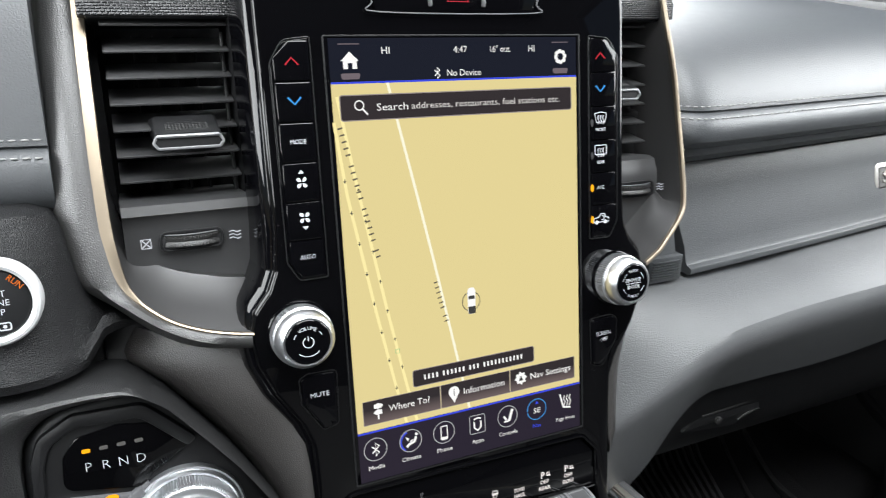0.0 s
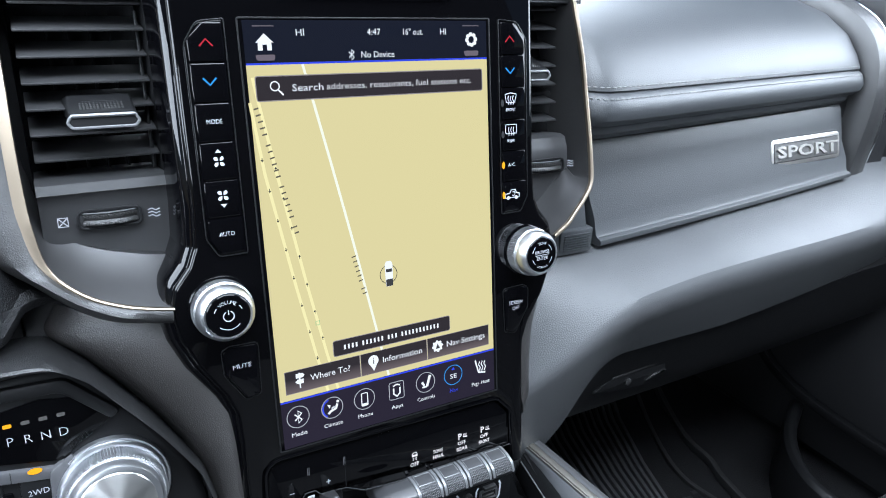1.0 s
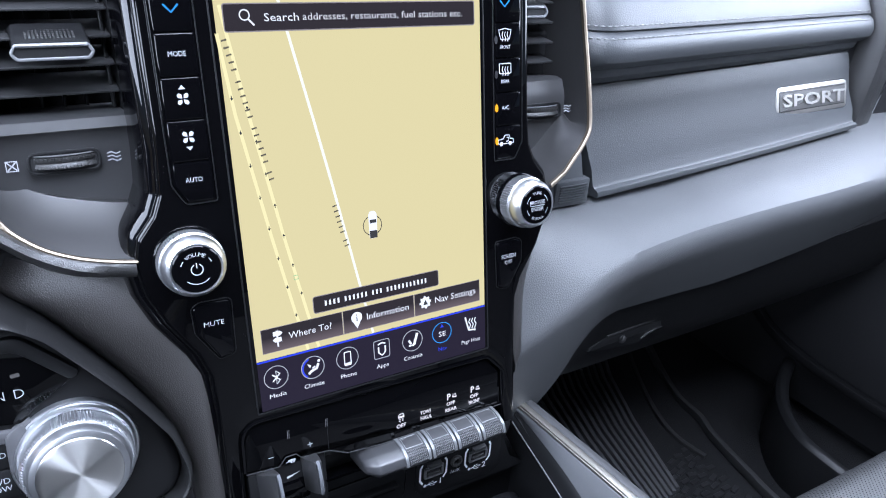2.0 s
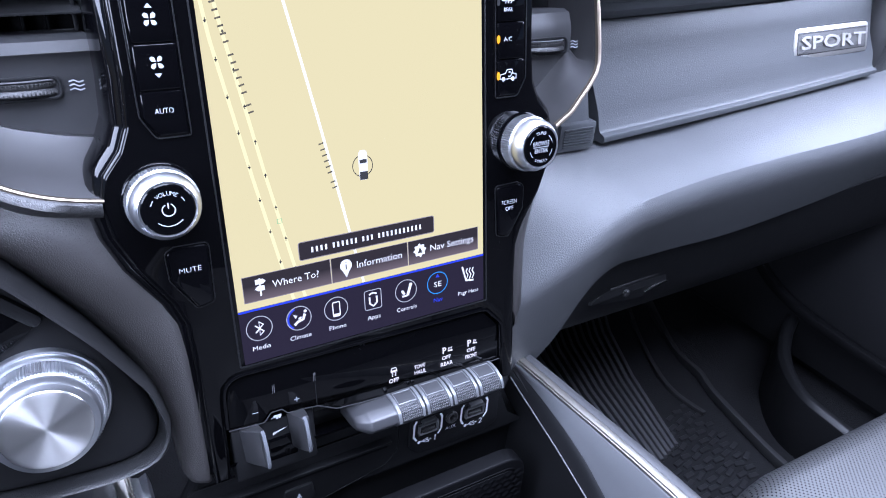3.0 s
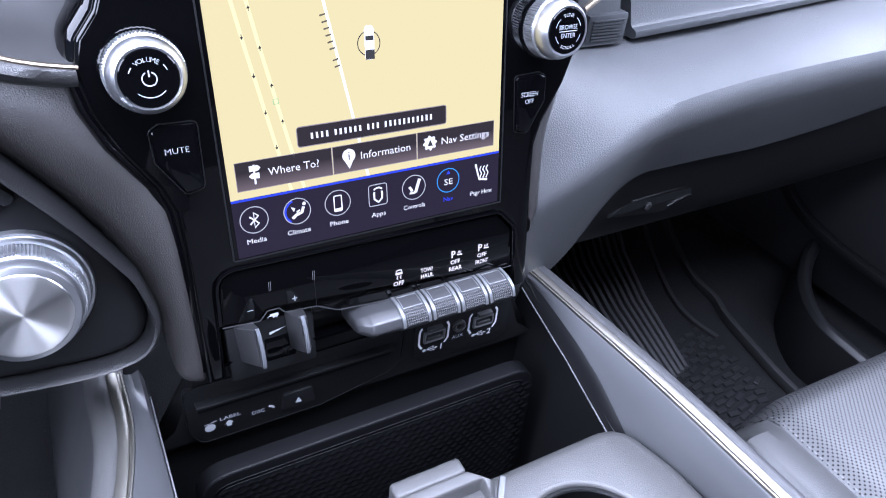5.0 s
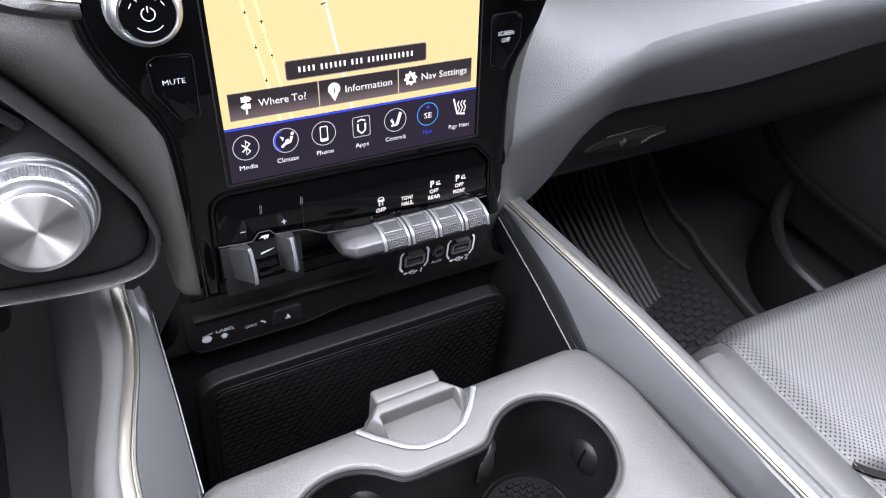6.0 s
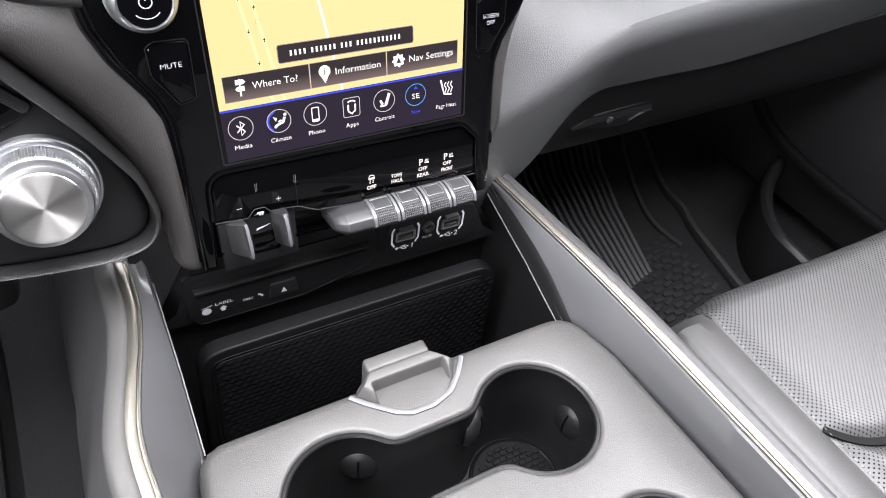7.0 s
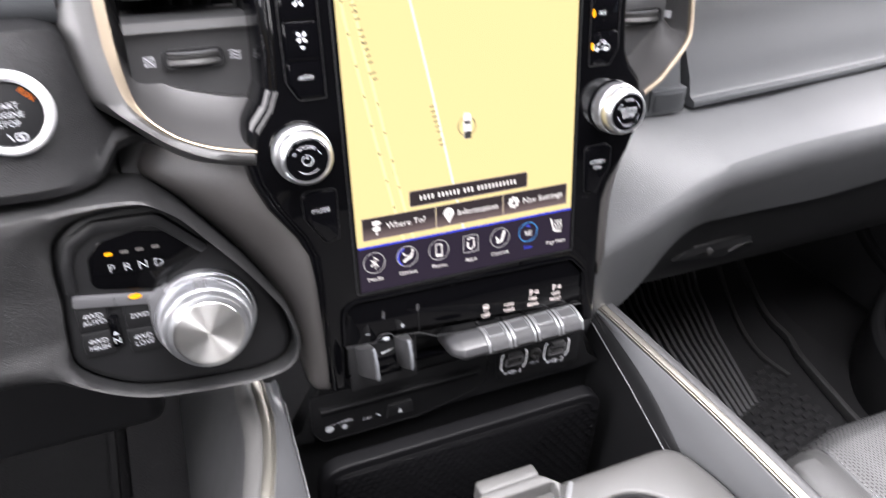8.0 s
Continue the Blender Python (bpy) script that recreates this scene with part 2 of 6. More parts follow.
def part(name, bm, mat, parent, label="", smooth=35, origin=None):
    """Links a bmesh as one mesh object under parent; origin: a point of its own to turn about."""
    data = bpy.data.meshes.new(name)
    base = Vector(origin) if origin else BASE[parent.name]
    bmesh.ops.translate(bm, verts=bm.verts, vec=-base)
    bm.to_mesh(data)
    bm.free()
    data.materials.append(mat)
    data.polygons.foreach_set("use_smooth", [True] * len(data.polygons))
    data.set_sharp_from_angle(angle=radians(smooth))
    ob = new(name, data)
    ob.parent = parent
    ob.location = base - BASE[parent.name]
    BASE[ob.name] = base
    if label:
        tagged(ob, label)
    return ob


def solid(name, bm, mat, place, label="", category="", kind="", smooth=35):
    """One mesh object at top level."""
    data = bpy.data.meshes.new(name)
    bm.to_mesh(data)
    bm.free()
    data.materials.append(mat)
    data.polygons.foreach_set("use_smooth", [True] * len(data.polygons))
    data.set_sharp_from_angle(angle=radians(smooth))
    ob = new(name, data)
    ob.matrix_world = place
    BASE[ob.name] = Vector((0, 0, 0))
    return tagged(ob, label, category, "", kind)


def rounded(points, radii, steps=5):
    """A closed outline with its corners rounded."""
    out, count = [], len(points)
    for i, p in enumerate(points):
        r = radii if isinstance(radii, (int, float)) else radii[i]
        p = Vector(p).to_2d()
        a, c = Vector(points[i - 1]).to_2d() - p, Vector(points[(i + 1) % count]).to_2d() - p
        if r <= 0 or a.length < 1e-6 or c.length < 1e-6:
            out.append(p)
            continue
        half = a.angle(c) / 2
        if half > radians(88):
            out.append(p)
            continue
        d = min(r / math.tan(half), a.length * 0.48, c.length * 0.48)
        s, e = p + a.normalized() * d, p + c.normalized() * d
        for k in range(steps + 1):
            u = k / steps
            out.append(s * (1 - u) ** 2 + p * 2 * u * (1 - u) + e * u * u)
    return [(q.x, q.y) for q in out]


def rect(x0, x1, z0, z1, r=0.0, steps=4):
    pts = [(x0, z0), (x1, z0), (x1, z1), (x0, z1)]
    return rounded(pts, r, steps) if r else pts


def ellipse(cx, cz, rx, rz=None, count=32, a0=0.0, a1=360.0, closed=True):
    rz = rx if rz is None else rz
    last = count if closed else count - 1
    return [(cx + rx * math.cos(radians(a0 + (a1 - a0) * k / last)), cz + rz * math.sin(radians(a0 + (a1 - a0) * k / last))) for k in range(count)]


def offset(outline, d):
    """The outline moved outwards by d (inwards when negative)."""
    area = sum(a[0] * b[1] - b[0] * a[1] for a, b in zip(outline, outline[1:] + outline[:1]))
    sign = 1 if area > 0 else -1
    out = []
    for i, p in enumerate(outline):
        a, c = Vector(outline[i - 1]), Vector(outline[(i + 1) % len(outline)])
        e1, e2 = (Vector(p) - a), (c - Vector(p))
        n1 = Vector((e1.y, -e1.x)).normalized() if e1.length > 1e-9 else Vector((0, 0))
        n2 = Vector((e2.y, -e2.x)).normalized() if e2.length > 1e-9 else n1
        m = n1 + n2
        m = m / max(m.length_squared / 2, 0.4) if m.length > 1e-6 else n1
        out.append((p[0] + sign * d * m.x, p[1] + sign * d * m.y))
    return out


def to3(axis, u, v, w):
    """A point from outline coordinates u, v and depth w along the axis."""
    return {"y": (u, w, v), "z": (u, v, w), "x": (w, u, v)}[axis]


def rings(layers, axis="y", cap0=True, cap1=True, close=True):
    """A solid from outlines of equal point count at given depths: [(outline, depth), ...]."""
    bm = bmesh.new()
    rows = [[bm.verts.new(to3(axis, p[0], p[1], w)) for p in outline] for outline, w in layers]
    n = len(rows[0])
    for r0, r1 in zip(rows, rows[1:]):
        for i in range(n if close else n - 1):
            j = (i + 1) % n
            bm.faces.new((r0[i], r0[j], r1[j], r1[i]))
    if cap0:
        bm.faces.new(rows[0][::-1])
    if cap1:
        bm.faces.new(rows[-1])
    bmesh.ops.recalc_face_normals(bm, faces=bm.faces)
    return bm


def plate(outline, front, back, edge=0.0008, axis="y", steps=2):
    """A plate with a rounded front edge."""
    layers = []
    if edge:
        s = 1 if back > front else -1
        for k in range(steps + 1):
            a = radians(90 * k / steps)
            layers.append((offset(outline, -edge * (1 - math.sin(a))), front + s * edge * (1 - math.cos(a))))
    else:
        layers.append((outline, front))
    layers.append((outline, back))
    return rings(layers, axis)


def block(x0, x1, y0, y1, z0, z1, edge=0.001, steps=2):
    bm = bmesh.new()
    bmesh.ops.create_cube(bm, size=1, matrix=Matrix.Translation(((x0 + x1) / 2, (y0 + y1) / 2, (z0 + z1) / 2)) @ Matrix.Diagonal((x1 - x0, y1 - y0, z1 - z0, 1)))
    if edge:
        bmesh.ops.bevel(bm, geom=bm.edges[:], offset=edge, segments=steps, affect="EDGES", profile=0.5)
    return bm


def grid(rows, close_u=False, close_v=False):
    """A surface through rows of 3D points."""
    bm = bmesh.new()
    vs = [[bm.verts.new(p) for p in r] for r in rows]
    nu, nv = len(vs), len(vs[0])
    for i in range(nu if close_u else nu - 1):
        for j in range(nv if close_v else nv - 1):
            a, b = vs[i], vs[(i + 1) % nu]
            k = (j + 1) % nv
            bm.faces.new((a[j], a[k], b[k], b[j]))
    bmesh.ops.recalc_face_normals(bm, faces=bm.faces)
    return bm


def skin(rows, thick, away):
    """A surface through rows of points, with thickness towards the direction away."""
    away = Vector(away).normalized() * thick
    n, back = len(rows[0]), []
    loop = [[Vector(p) for p in r] + [Vector(p) + away for p in r[::-1]] for r in rows]
    bm = grid(loop, close_v=True)
    bm.verts.ensure_lookup_table()
    m = 2 * n
    bm.faces.new([bm.verts[k] for k in range(m)])
    bm.faces.new([bm.verts[(len(rows) - 1) * m + k] for k in range(m)][::-1])
    bmesh.ops.recalc_face_normals(bm, faces=bm.faces)
    return bm


def smooth_line(points, per=6, closed=False):
    """A Catmull-Rom line through the points."""
    pts = [Vector(p) for p in points]
    out, n = [], len(pts)
    for i in range(n if closed else n - 1):
        def at(k):
            return pts[k % n] if closed else pts[min(max(k, 0), n - 1)]
        a, b, c, d = at(i - 1), at(i), at(i + 1), at(i + 2)
        for k in range(per):
            t = k / per
            out.append(0.5 * ((2 * b) + (c - a) * t + (2 * a - 5 * b + 4 * c - d) * t * t + (3 * b - a - 3 * c + d) * t ** 3))
    if not closed:
        out.append(pts[-1])
    return out


def sweep(path, profile, up=(0, -1, 0), closed=False):
    """A bar with the 2D profile (sideways, along up) carried along the path."""
    path = [Vector(p) for p in path]
    up, rows, n = Vector(up), [], len(path)
    for i, p in enumerate(path):
        if closed:
            t = path[(i + 1) % n] - path[i - 1]
        else:
            t = path[min(i + 1, n - 1)] - path[max(i - 1, 0)]
        t.normalize()
        side = t.cross(up).normalized()
        u = side.cross(t).normalized()
        rows.append([p + side * a + u * b for a, b in profile])
    bm = grid(rows, close_u=closed, close_v=True)
    if not closed:
        bm.verts.ensure_lookup_table()
        m = len(profile)
        bm.faces.new([bm.verts[k] for k in range(m)])
        bm.faces.new([bm.verts[(n - 1) * m + k] for k in range(m)][::-1])
        bmesh.ops.recalc_face_normals(bm, faces=bm.faces)
    return bm


def bar(half, high, r=0.3):
    """A rounded rectangular profile for sweep()."""
    return rounded([(-half, -high), (half, -high), (half, high), (-half, high)], min(half, high) * r * 2, 2)


def turned(profile, cx, cz, count=48, teeth=0, tooth=0.0, toothed=()):
    """A body turned round an axis along depth: profile of (radius, depth) from the rim inwards; rows named in toothed carry ridges."""
    rows = []
    for k, (r, y) in enumerate(profile):
        ring = []
        for i in range(count):
            a = 2 * math.pi * i / count
            rr = r + (tooth if (k in toothed and i % 2) else 0)
            ring.append((cx + rr * math.cos(a), y, cz + rr * math.sin(a)))
        rows.append(ring)
    bm = grid(rows, close_v=True)
    bm.verts.ensure_lookup_table()
    if profile[-1][0] > 1e-6:
        bm.faces.new([bm.verts[(len(rows) - 1) * count + i] for i in range(count)])
    bmesh.ops.recalc_face_normals(bm, faces=bm.faces)
    return bm


def joined(*parts):
    bm = bmesh.new()
    for other in parts:
        data = bpy.data.meshes.new("tmp")
        other.to_mesh(data)
        other.free()
        bm.from_mesh(data)
        bpy.data.meshes.remove(data)
    return bm


def moved(bm, m):
    bmesh.ops.transform(bm, matrix=m, verts=bm.verts)
    return bm


def mirrored(bm):
    bmesh.ops.scale(bm, vec=(-1, 1, 1), verts=bm.verts)
    bmesh.ops.reverse_faces(bm, faces=bm.faces)
    return bm


class Ink:
    """Flat printed shapes in the plane of x and height, at one depth, facing the cabin."""

    def __init__(self, y):
        self.bm, self.y = bmesh.new(), y

    def poly(self, pts):
        self.bm.faces.new([self.bm.verts.new((p[0], self.y, p[1])) for p in pts])
        return self

    def line(self, pts, width, closed=False):
        pts = [Vector(p) for p in pts]
        n = len(pts)
        left, right = [], []
        for i, p in enumerate(pts):
            a = pts[i - 1] if (closed or i) else p
            c = pts[(i + 1) % n] if (closed or i < n - 1) else p
            t = ((p - a).normalized() if (p - a).length > 1e-9 else Vector((0, 0))) + ((c - p).normalized() if (c - p).length > 1e-9 else Vector((0, 0)))
            t = t.normalized() if t.length > 1e-6 else Vector((1, 0))
            s = Vector((-t.y, t.x)) * width / 2
            left.append(self.bm.verts.new((p.x + s.x, self.y, p.y + s.y)))
            right.append(self.bm.verts.new((p.x - s.x, self.y, p.y - s.y)))
        for i in range(n if closed else n - 1):
            j = (i + 1) % n
            self.bm.faces.new((left[i], left[j], right[j], right[i]))
        return self

    def disc(self, cx, cz, rx, rz=None, count=20):
        return self.poly(ellipse(cx, cz, rx, rz, count))

    def ring(self, cx, cz, r, width, count=28, a0=0.0, a1=360.0):
        full = abs(a1 - a0) > 359
        return self.line(ellipse(cx, cz, r, None, count, a0, a1, closed=full), width, closed=full)

    def done(self):
        bmesh.ops.recalc_face_normals(self.bm, faces=self.bm.faces)
        for f in self.bm.faces:
            if f.normal.y > 0:
                f.normal_flip()
        return self.bm


def lettering(body, x, z, cap, y, width=0.0, turn=0.0, anchor="CENTER", deep=0.0, thin=0.0):
    """Text as a mesh: cap height, position of its middle (or left end), depth y, turned anticlockwise by turn degrees."""
    data = bpy.data.curves.new("text", "FONT")
    data.body, data.size, data.align_x, data.extrude, data.offset = body, cap / 0.70, anchor, deep, thin * cap
    data.resolution_u = 2
    tmp = new("text", data)
    bpy.context.view_layer.update()
    mesh = bpy.data.meshes.new_from_object(tmp.evaluated_get(bpy.context.evaluated_depsgraph_get()))
    bpy.data.objects.remove(tmp)
    bpy.data.curves.remove(data)
    bm = bmesh.new()
    bm.from_mesh(mesh)
    bpy.data.meshes.remove(mesh)
    xs = [v.co.x for v in bm.verts]
    k = width / (max(xs) - min(xs)) if width and xs else 1.0
    bmesh.ops.scale(bm, vec=(k, 1, 1), verts=bm.verts)
    m = Matrix.Translation((x, y, z)) @ Matrix.Rotation(radians(-turn), 4, "Y") @ Matrix.Rotation(radians(90), 4, "X") @ Matrix.Translation((0, -cap / 2, 0))
    return moved(bm, m)


def arc_lettering(body, cx, cz, r, cap, y, mid=90.0, step=16.0, below=False):
    """Letters set one by one along an arc."""
    out, n = [], len(body)
    for i, ch in enumerate(body):
        a = mid + ((n - 1) / 2 - i) * step * (-1 if below else 1)
        if ch == " ":
            continue
        out.append(lettering(ch, cx + r * math.cos(radians(a)), cz + r * math.sin(radians(a)), cap, y, turn=a - 90 + (180 if below else 0)))
    return joined(*out)


def stitches(path, length=0.004, gap=0.0022, radius=0.0007, slant=0.0):
    """A row of short thread stitches along a line."""
    path = [Vector(p) for p in path]
    bms, run = [], 0.0
    for a, b in zip(path, path[1:]):
        d = (b - a).length
        t = (b - a).normalized()
        while run < d:
            mid = a + t * run
            bm = bmesh.new()
            m = Matrix.Translation(mid) @ t.to_track_quat("X", "Z").to_matrix().to_4x4() @ Matrix.Rotation(radians(slant), 4, "Z") @ Matrix.Diagonal((length / 2, radius, radius, 1))
            bmesh.ops.create_icosphere(bm, subdivisions=1, radius=1, matrix=m)
            bms.append(bm)
            run += length + gap
        run -= d
    return joined(*bms)

# ---- cabin shell ----



def boxes(*rows):
    return joined(*[block(*r, edge=0.0) for r in rows])


solid("floor", boxes((-0.9, 0.9, -1.45, 0.62, -0.54, -0.502)), CARPET, CAB, "black carpeted cabin floor", "floor", "structure")
solid("wall_front", boxes((-0.9, 0.9, 0.62, 0.66, -0.54, 0.24)), DARK, CAB, "dark firewall behind the dashboard", "wall", "structure")
solid("wall_rear", boxes((-0.9, 0.9, -1.49, -1.45, -0.54, 0.84)), FABRIC, CAB, "dark rear wall of the cab", "wall", "structure")
solid("wall_left", boxes((-0.94, -0.90, -1.49, -0.80, -0.54, 0.22), (-0.94, -0.90, -1.49, -0.80, 0.70, 0.84), (-0.94, -0.90, -1.49, -1.40, 0.22, 0.70), (-0.94, -0.90, -0.86, -0.80, 0.22, 0.70), (-0.94, -0.90, 0.30, 0.66, -0.54, 0.24), (-0.94, -0.90, -0.80, 0.30, -0.54, -0.44), (-0.94, -0.90, -0.80, 0.10, 0.72, 0.84)), DARK, CAB, "driver's side of the cab with an open doorway", "wall", "structure")
solid("wall_right", boxes((0.90, 0.94, -1.49, -0.80, -0.54, 0.84), (0.90, 0.94, -0.80, 0.66, -0.54, 0.22), (0.90, 0.94, -0.80, 0.02, 0.68, 0.84), (0.90, 0.94, 0.34, 0.66, 0.22, 0.30)), DARK, CAB, "passenger side of the cab with a side window", "wall", "structure")
solid("ceiling", boxes((-0.94, 0.94, -1.49, -0.62, 0.80, 0.84), (-0.94, 0.94, -0.01, 0.04, 0.80, 0.84), (-0.94, -0.42, -0.62, -0.01, 0.80, 0.84), (0.42, 0.94, -0.62, -0.01, 0.80, 0.84)), FABRIC, CAB, "black fabric headliner round a sunroof opening", "ceiling", "structure")
for name, sx in (("trim_1", -1), ("trim_2", 1)):
    solid(name, sweep([(sx * 0.90, 0.66, 0.22), (sx * 0.84, 0.36, 0.52), (sx * 0.78, 0.02, 0.80)], bar(0.035, 0.03)), FABRIC, CAB, "black windscreen pillar trim", "pillar", "structure")
solid("ground", boxes((-400, 400, -400, 400, -1.12, -1.10)), ASPHALT, CAB, "grey asphalt ground outside the truck", "ground", "structure")

# ---- dashboard ----
dash = thing("dashboard", CAB, (0.4, 0.2, -0.17), "black soft-skinned dashboard with twin-stitched seam over the glove box", "dashboard")


def pad_front(x):
    """Depth of the padded edge: it rounds back beside the centre vent."""
    return 0.055 + 0.10 * (abs(x) - 0.2) + (0.016 * math.exp(-(x - 0.201) / 0.009) if x > 0 else 0.0)


def pad_profile(x):
    yb = pad_front(x)
    pts = [(0.050, 0.130), (0.018, 0.1385), (0.004, 0.1440), (-0.003, 0.1495), (-0.0048, 0.1560), (-0.003, 0.1625), (0.0000, 0.1678), (0.0035, 0.1700), (0.0060, 0.1712), (0.0040, 0.1725), (0.0048, 0.1758),
           (0.012, 0.188), (0.028, 0.207), (0.060, 0.226), (0.110, 0.240), (0.200, 0.248), (0.560, 0.250)]
    if x < 0:
        pts = [(0.050, 0.118), (0.014, 0.130), (-0.001, 0.140), (-0.005, 0.150)] + pts[5:11] + [(0.010, 0.195), (0.020, 0.228), (0.036, 0.262), (0.070, 0.292), (0.160, 0.305), (0.560, 0.310)]
    return [(yb + a, b) for a, b in pts]


def pad_rows(x0, x1, end, n=24):
    rows = []
    for k in range(n + 1):
        x = x0 + (x1 - x0) * k / n
        drop = max(0.0, 1 - (x1 - x) / end) if x1 > x0 else max(0.0, 1 - (x - x1) / end)
        fall = 1 - math.sqrt(max(0.0, 1 - drop * drop))
        rows.append([(x, y + 0.012 * fall, 0.15 + (z - 0.15) * (1 - 0.30 * fall)) for y, z in pad_profile(x)])
    return rows


upper = part("upper_pad", skin(pad_rows(0.201, 0.633, 0.009, 90), 0.02, (0, 0.7, -0.7)), DASH, dash)
part("driver_upper_pad", skin([[(x, y + 0.014, z) for x, y, z in row] for row in pad_rows(-0.226, -0.85, 0.01)], 0.02, (0, 0.7, -0.7)), DASH, dash)
for x0, x1 in ((0.2030, 0.622), (-0.2305, -0.62)):
    for dy, dz in ((-0.0012, 0.1672), (0.0045, 0.1756)):
        line = [(x, pad_front(x) + (0.0 if x > 0 else 0.014) + dy, dz) for x in [x0 + (x1 - x0) * k / 120 for k in range(121)]]
        row = part("stitching", stitches(line, 0.0046, 0.0012, 0.00055), THREAD, upper, "row of grey thread stitches")
        row["kind"] = "stuff"

# recessed band and glove box lid
part("fascia_back", block(0.115, 0.75, 0.112, 0.16, -0.10, 0.165, 0.004), DARK, dash)
part("fascia_bridge", skin([[(x, 0.094 + 0.03 * (x - 0.2), 0.128), (x, 0.078, 0.075), (x, 0.070, 0.050), (x, 0.066, 0.030)] for x in (0.13, 0.17, 0.200, 0.221)], 0.02, (0, 1, 0)), DASH, dash)


def lid_rows():
    rows = []
    for k in range(25):
        u = k / 24
        xa, xb = 0.227 + 0.393 * u, 0.237 + 0.388 * u
        bow = 0.006 * math.sin(math.pi * u)
        prof = [(0.0, 0.078, 0.0305), (0.0, 0.068, 0.0308), (0.02, 0.0655, 0.0325), (0.035, 0.0652, 0.0350), (0.05, 0.0660, 0.0370), (0.06, 0.0680, 0.0380), (0.07, 0.0705, 0.0385), (0.10, 0.0724, 0.0410), (0.24, 0.0755, 0.0545), (0.5, 0.0860, 0.077), (0.75, 0.0915, 0.100), (0.93, 0.0960, 0.1165), (0.98, 0.0985, 0.1210), (1.0, 0.106, 0.1230)]
        rows.append([(xb + (xa - xb) * f, y - bow * 0.5 + 0.012 * u, z + u * (0.021 - 0.012 * f)) for f, y, z in prof])
    return rows


lid = part("glove_box_lid", skin(lid_rows(), 0.012, (0, 1, -0.2)), DASH, dash, "grained black upper glove box lid with a rounded lower lip")
# ribbed filler beside the lid
filler = part("ribbed_filler", block(0.190, 0.226, 0.066, 0.082, 0.030, 0.052, 0.0015), DASH, dash)
for k in range(7):
    part("rib", block(0.194, 0.222, 0.0647, 0.0672, 0.0335 + 0.0023 * k, 0.0345 + 0.0023 * k, 0.0), DASH, filler)

# badge
BADGE_AT = Matrix.Translation((0.548, 0.0935, 0.0885)) @ Matrix.Rotation(radians(-18), 4, "X")


def badge_outline(grow, r):
    return offset(rounded([(-0.061, -0.0160), (0.060, -0.0138), (0.061, 0.0160), (-0.060, 0.0138)], r, 5), grow)


badge = part("badge", moved(plate(badge_outline(0.0, 0.006), -0.0030, 0.004, 0.0012), BADGE_AT), CHAMPAGNE, lid, "chrome framed badge")
part("badge_seat", moved(plate(badge_outline(0.0016, 0.006), -0.0008, 0.004, 0.0004), BADGE_AT), DARK, badge, "dark gap round the badge")
part("badge_groove", moved(plate(badge_outline(-0.0044, 0.006), -0.0033, 0.0, 0.0002), BADGE_AT), DARK, badge)
part("badge_field", moved(plate(badge_outline(-0.0052, 0.006), -0.0036, 0.0, 0.0003), BADGE_AT), BADGE_FIELD, badge)
part("badge_letters", moved(lettering("SPORT", 0, 0, 0.0120, -0.0044, 0.106, deep=0.0010, thin=0.03), BADGE_AT), CHAMPAGNE, badge, "bright raised letters")

# knee pad: the rolled bolster under the lid
def knee_rows():
    rows = []
    for x, top, ridge, low, ye in ((0.112, 0.055, -0.050, -0.168, 0.022), (0.130, 0.050, -0.042, -0.165, 0.026), (0.150, 0.042, -0.033, -0.158, 0.030), (0.170, 0.034, -0.024, -0.148, 0.033), (0.190, 0.030, -0.014, -0.133, 0.035), (0.205, 0.0285, -0.006, -0.115, 0.036), (0.218, 0.028, -0.0005, -0.095, 0.036), (0.235, 0.028, 0.0050, -0.078, 0.036), (0.254, 0.028, 0.0080, -0.070, 0.036), (0.275, 0.029, 0.0105, -0.0695, 0.036), (0.320, 0.0305, 0.0145, -0.0695, 0.036), (0.40, 0.038, 0.0180, -0.070, 0.036), (0.52, 0.044, 0.021, -0.062, 0.036), (0.64, 0.049, 0.024, -0.055, 0.037), (0.74, 0.051, 0.026, -0.053, 0.045), (0.88, 0.040, 0.024, -0.055, 0.060)):
        sh = 0.02 * max(0.0, x - 0.5) / 0.4
        fall = top - 0.001 - ridge
        upper = [(0.105, top), (0.070, top - 0.001)] + [(0.070 - 0.061 * u, top - 0.001 - fall * (0.50 * u + 0.50 * u ** 2.6)) for u in (0.22, 0.42, 0.60, 0.75, 0.88)] + [(0.0088, ridge + 0.001), (0.0060, ridge - 0.004), (0.0048, ridge - 0.009), (0.0047, ridge - 0.015), (0.0062, ridge - 0.022)]
        row = [(x, y + sh, z) for y, z in upper]
        y0, z0 = upper[-1]
        for k in range(1, 9):
            u = k / 8
            row.append((x, y0 + (ye - y0) * u ** 1.05 + sh, z0 + (low - z0) * u))
        row.append((x, ye + 0.012 + sh, low + 0.002))
        rows.append(row)
    dense = []
    for col in zip(*rows):
        dense.append(smooth_line(col, 4))
    return [list(r) for r in zip(*dense)]


part("knee_pad", skin(knee_rows(), 0.015, (0, 1, 0)), KNEE_SKIN, dash, "rolled grained knee bolster")


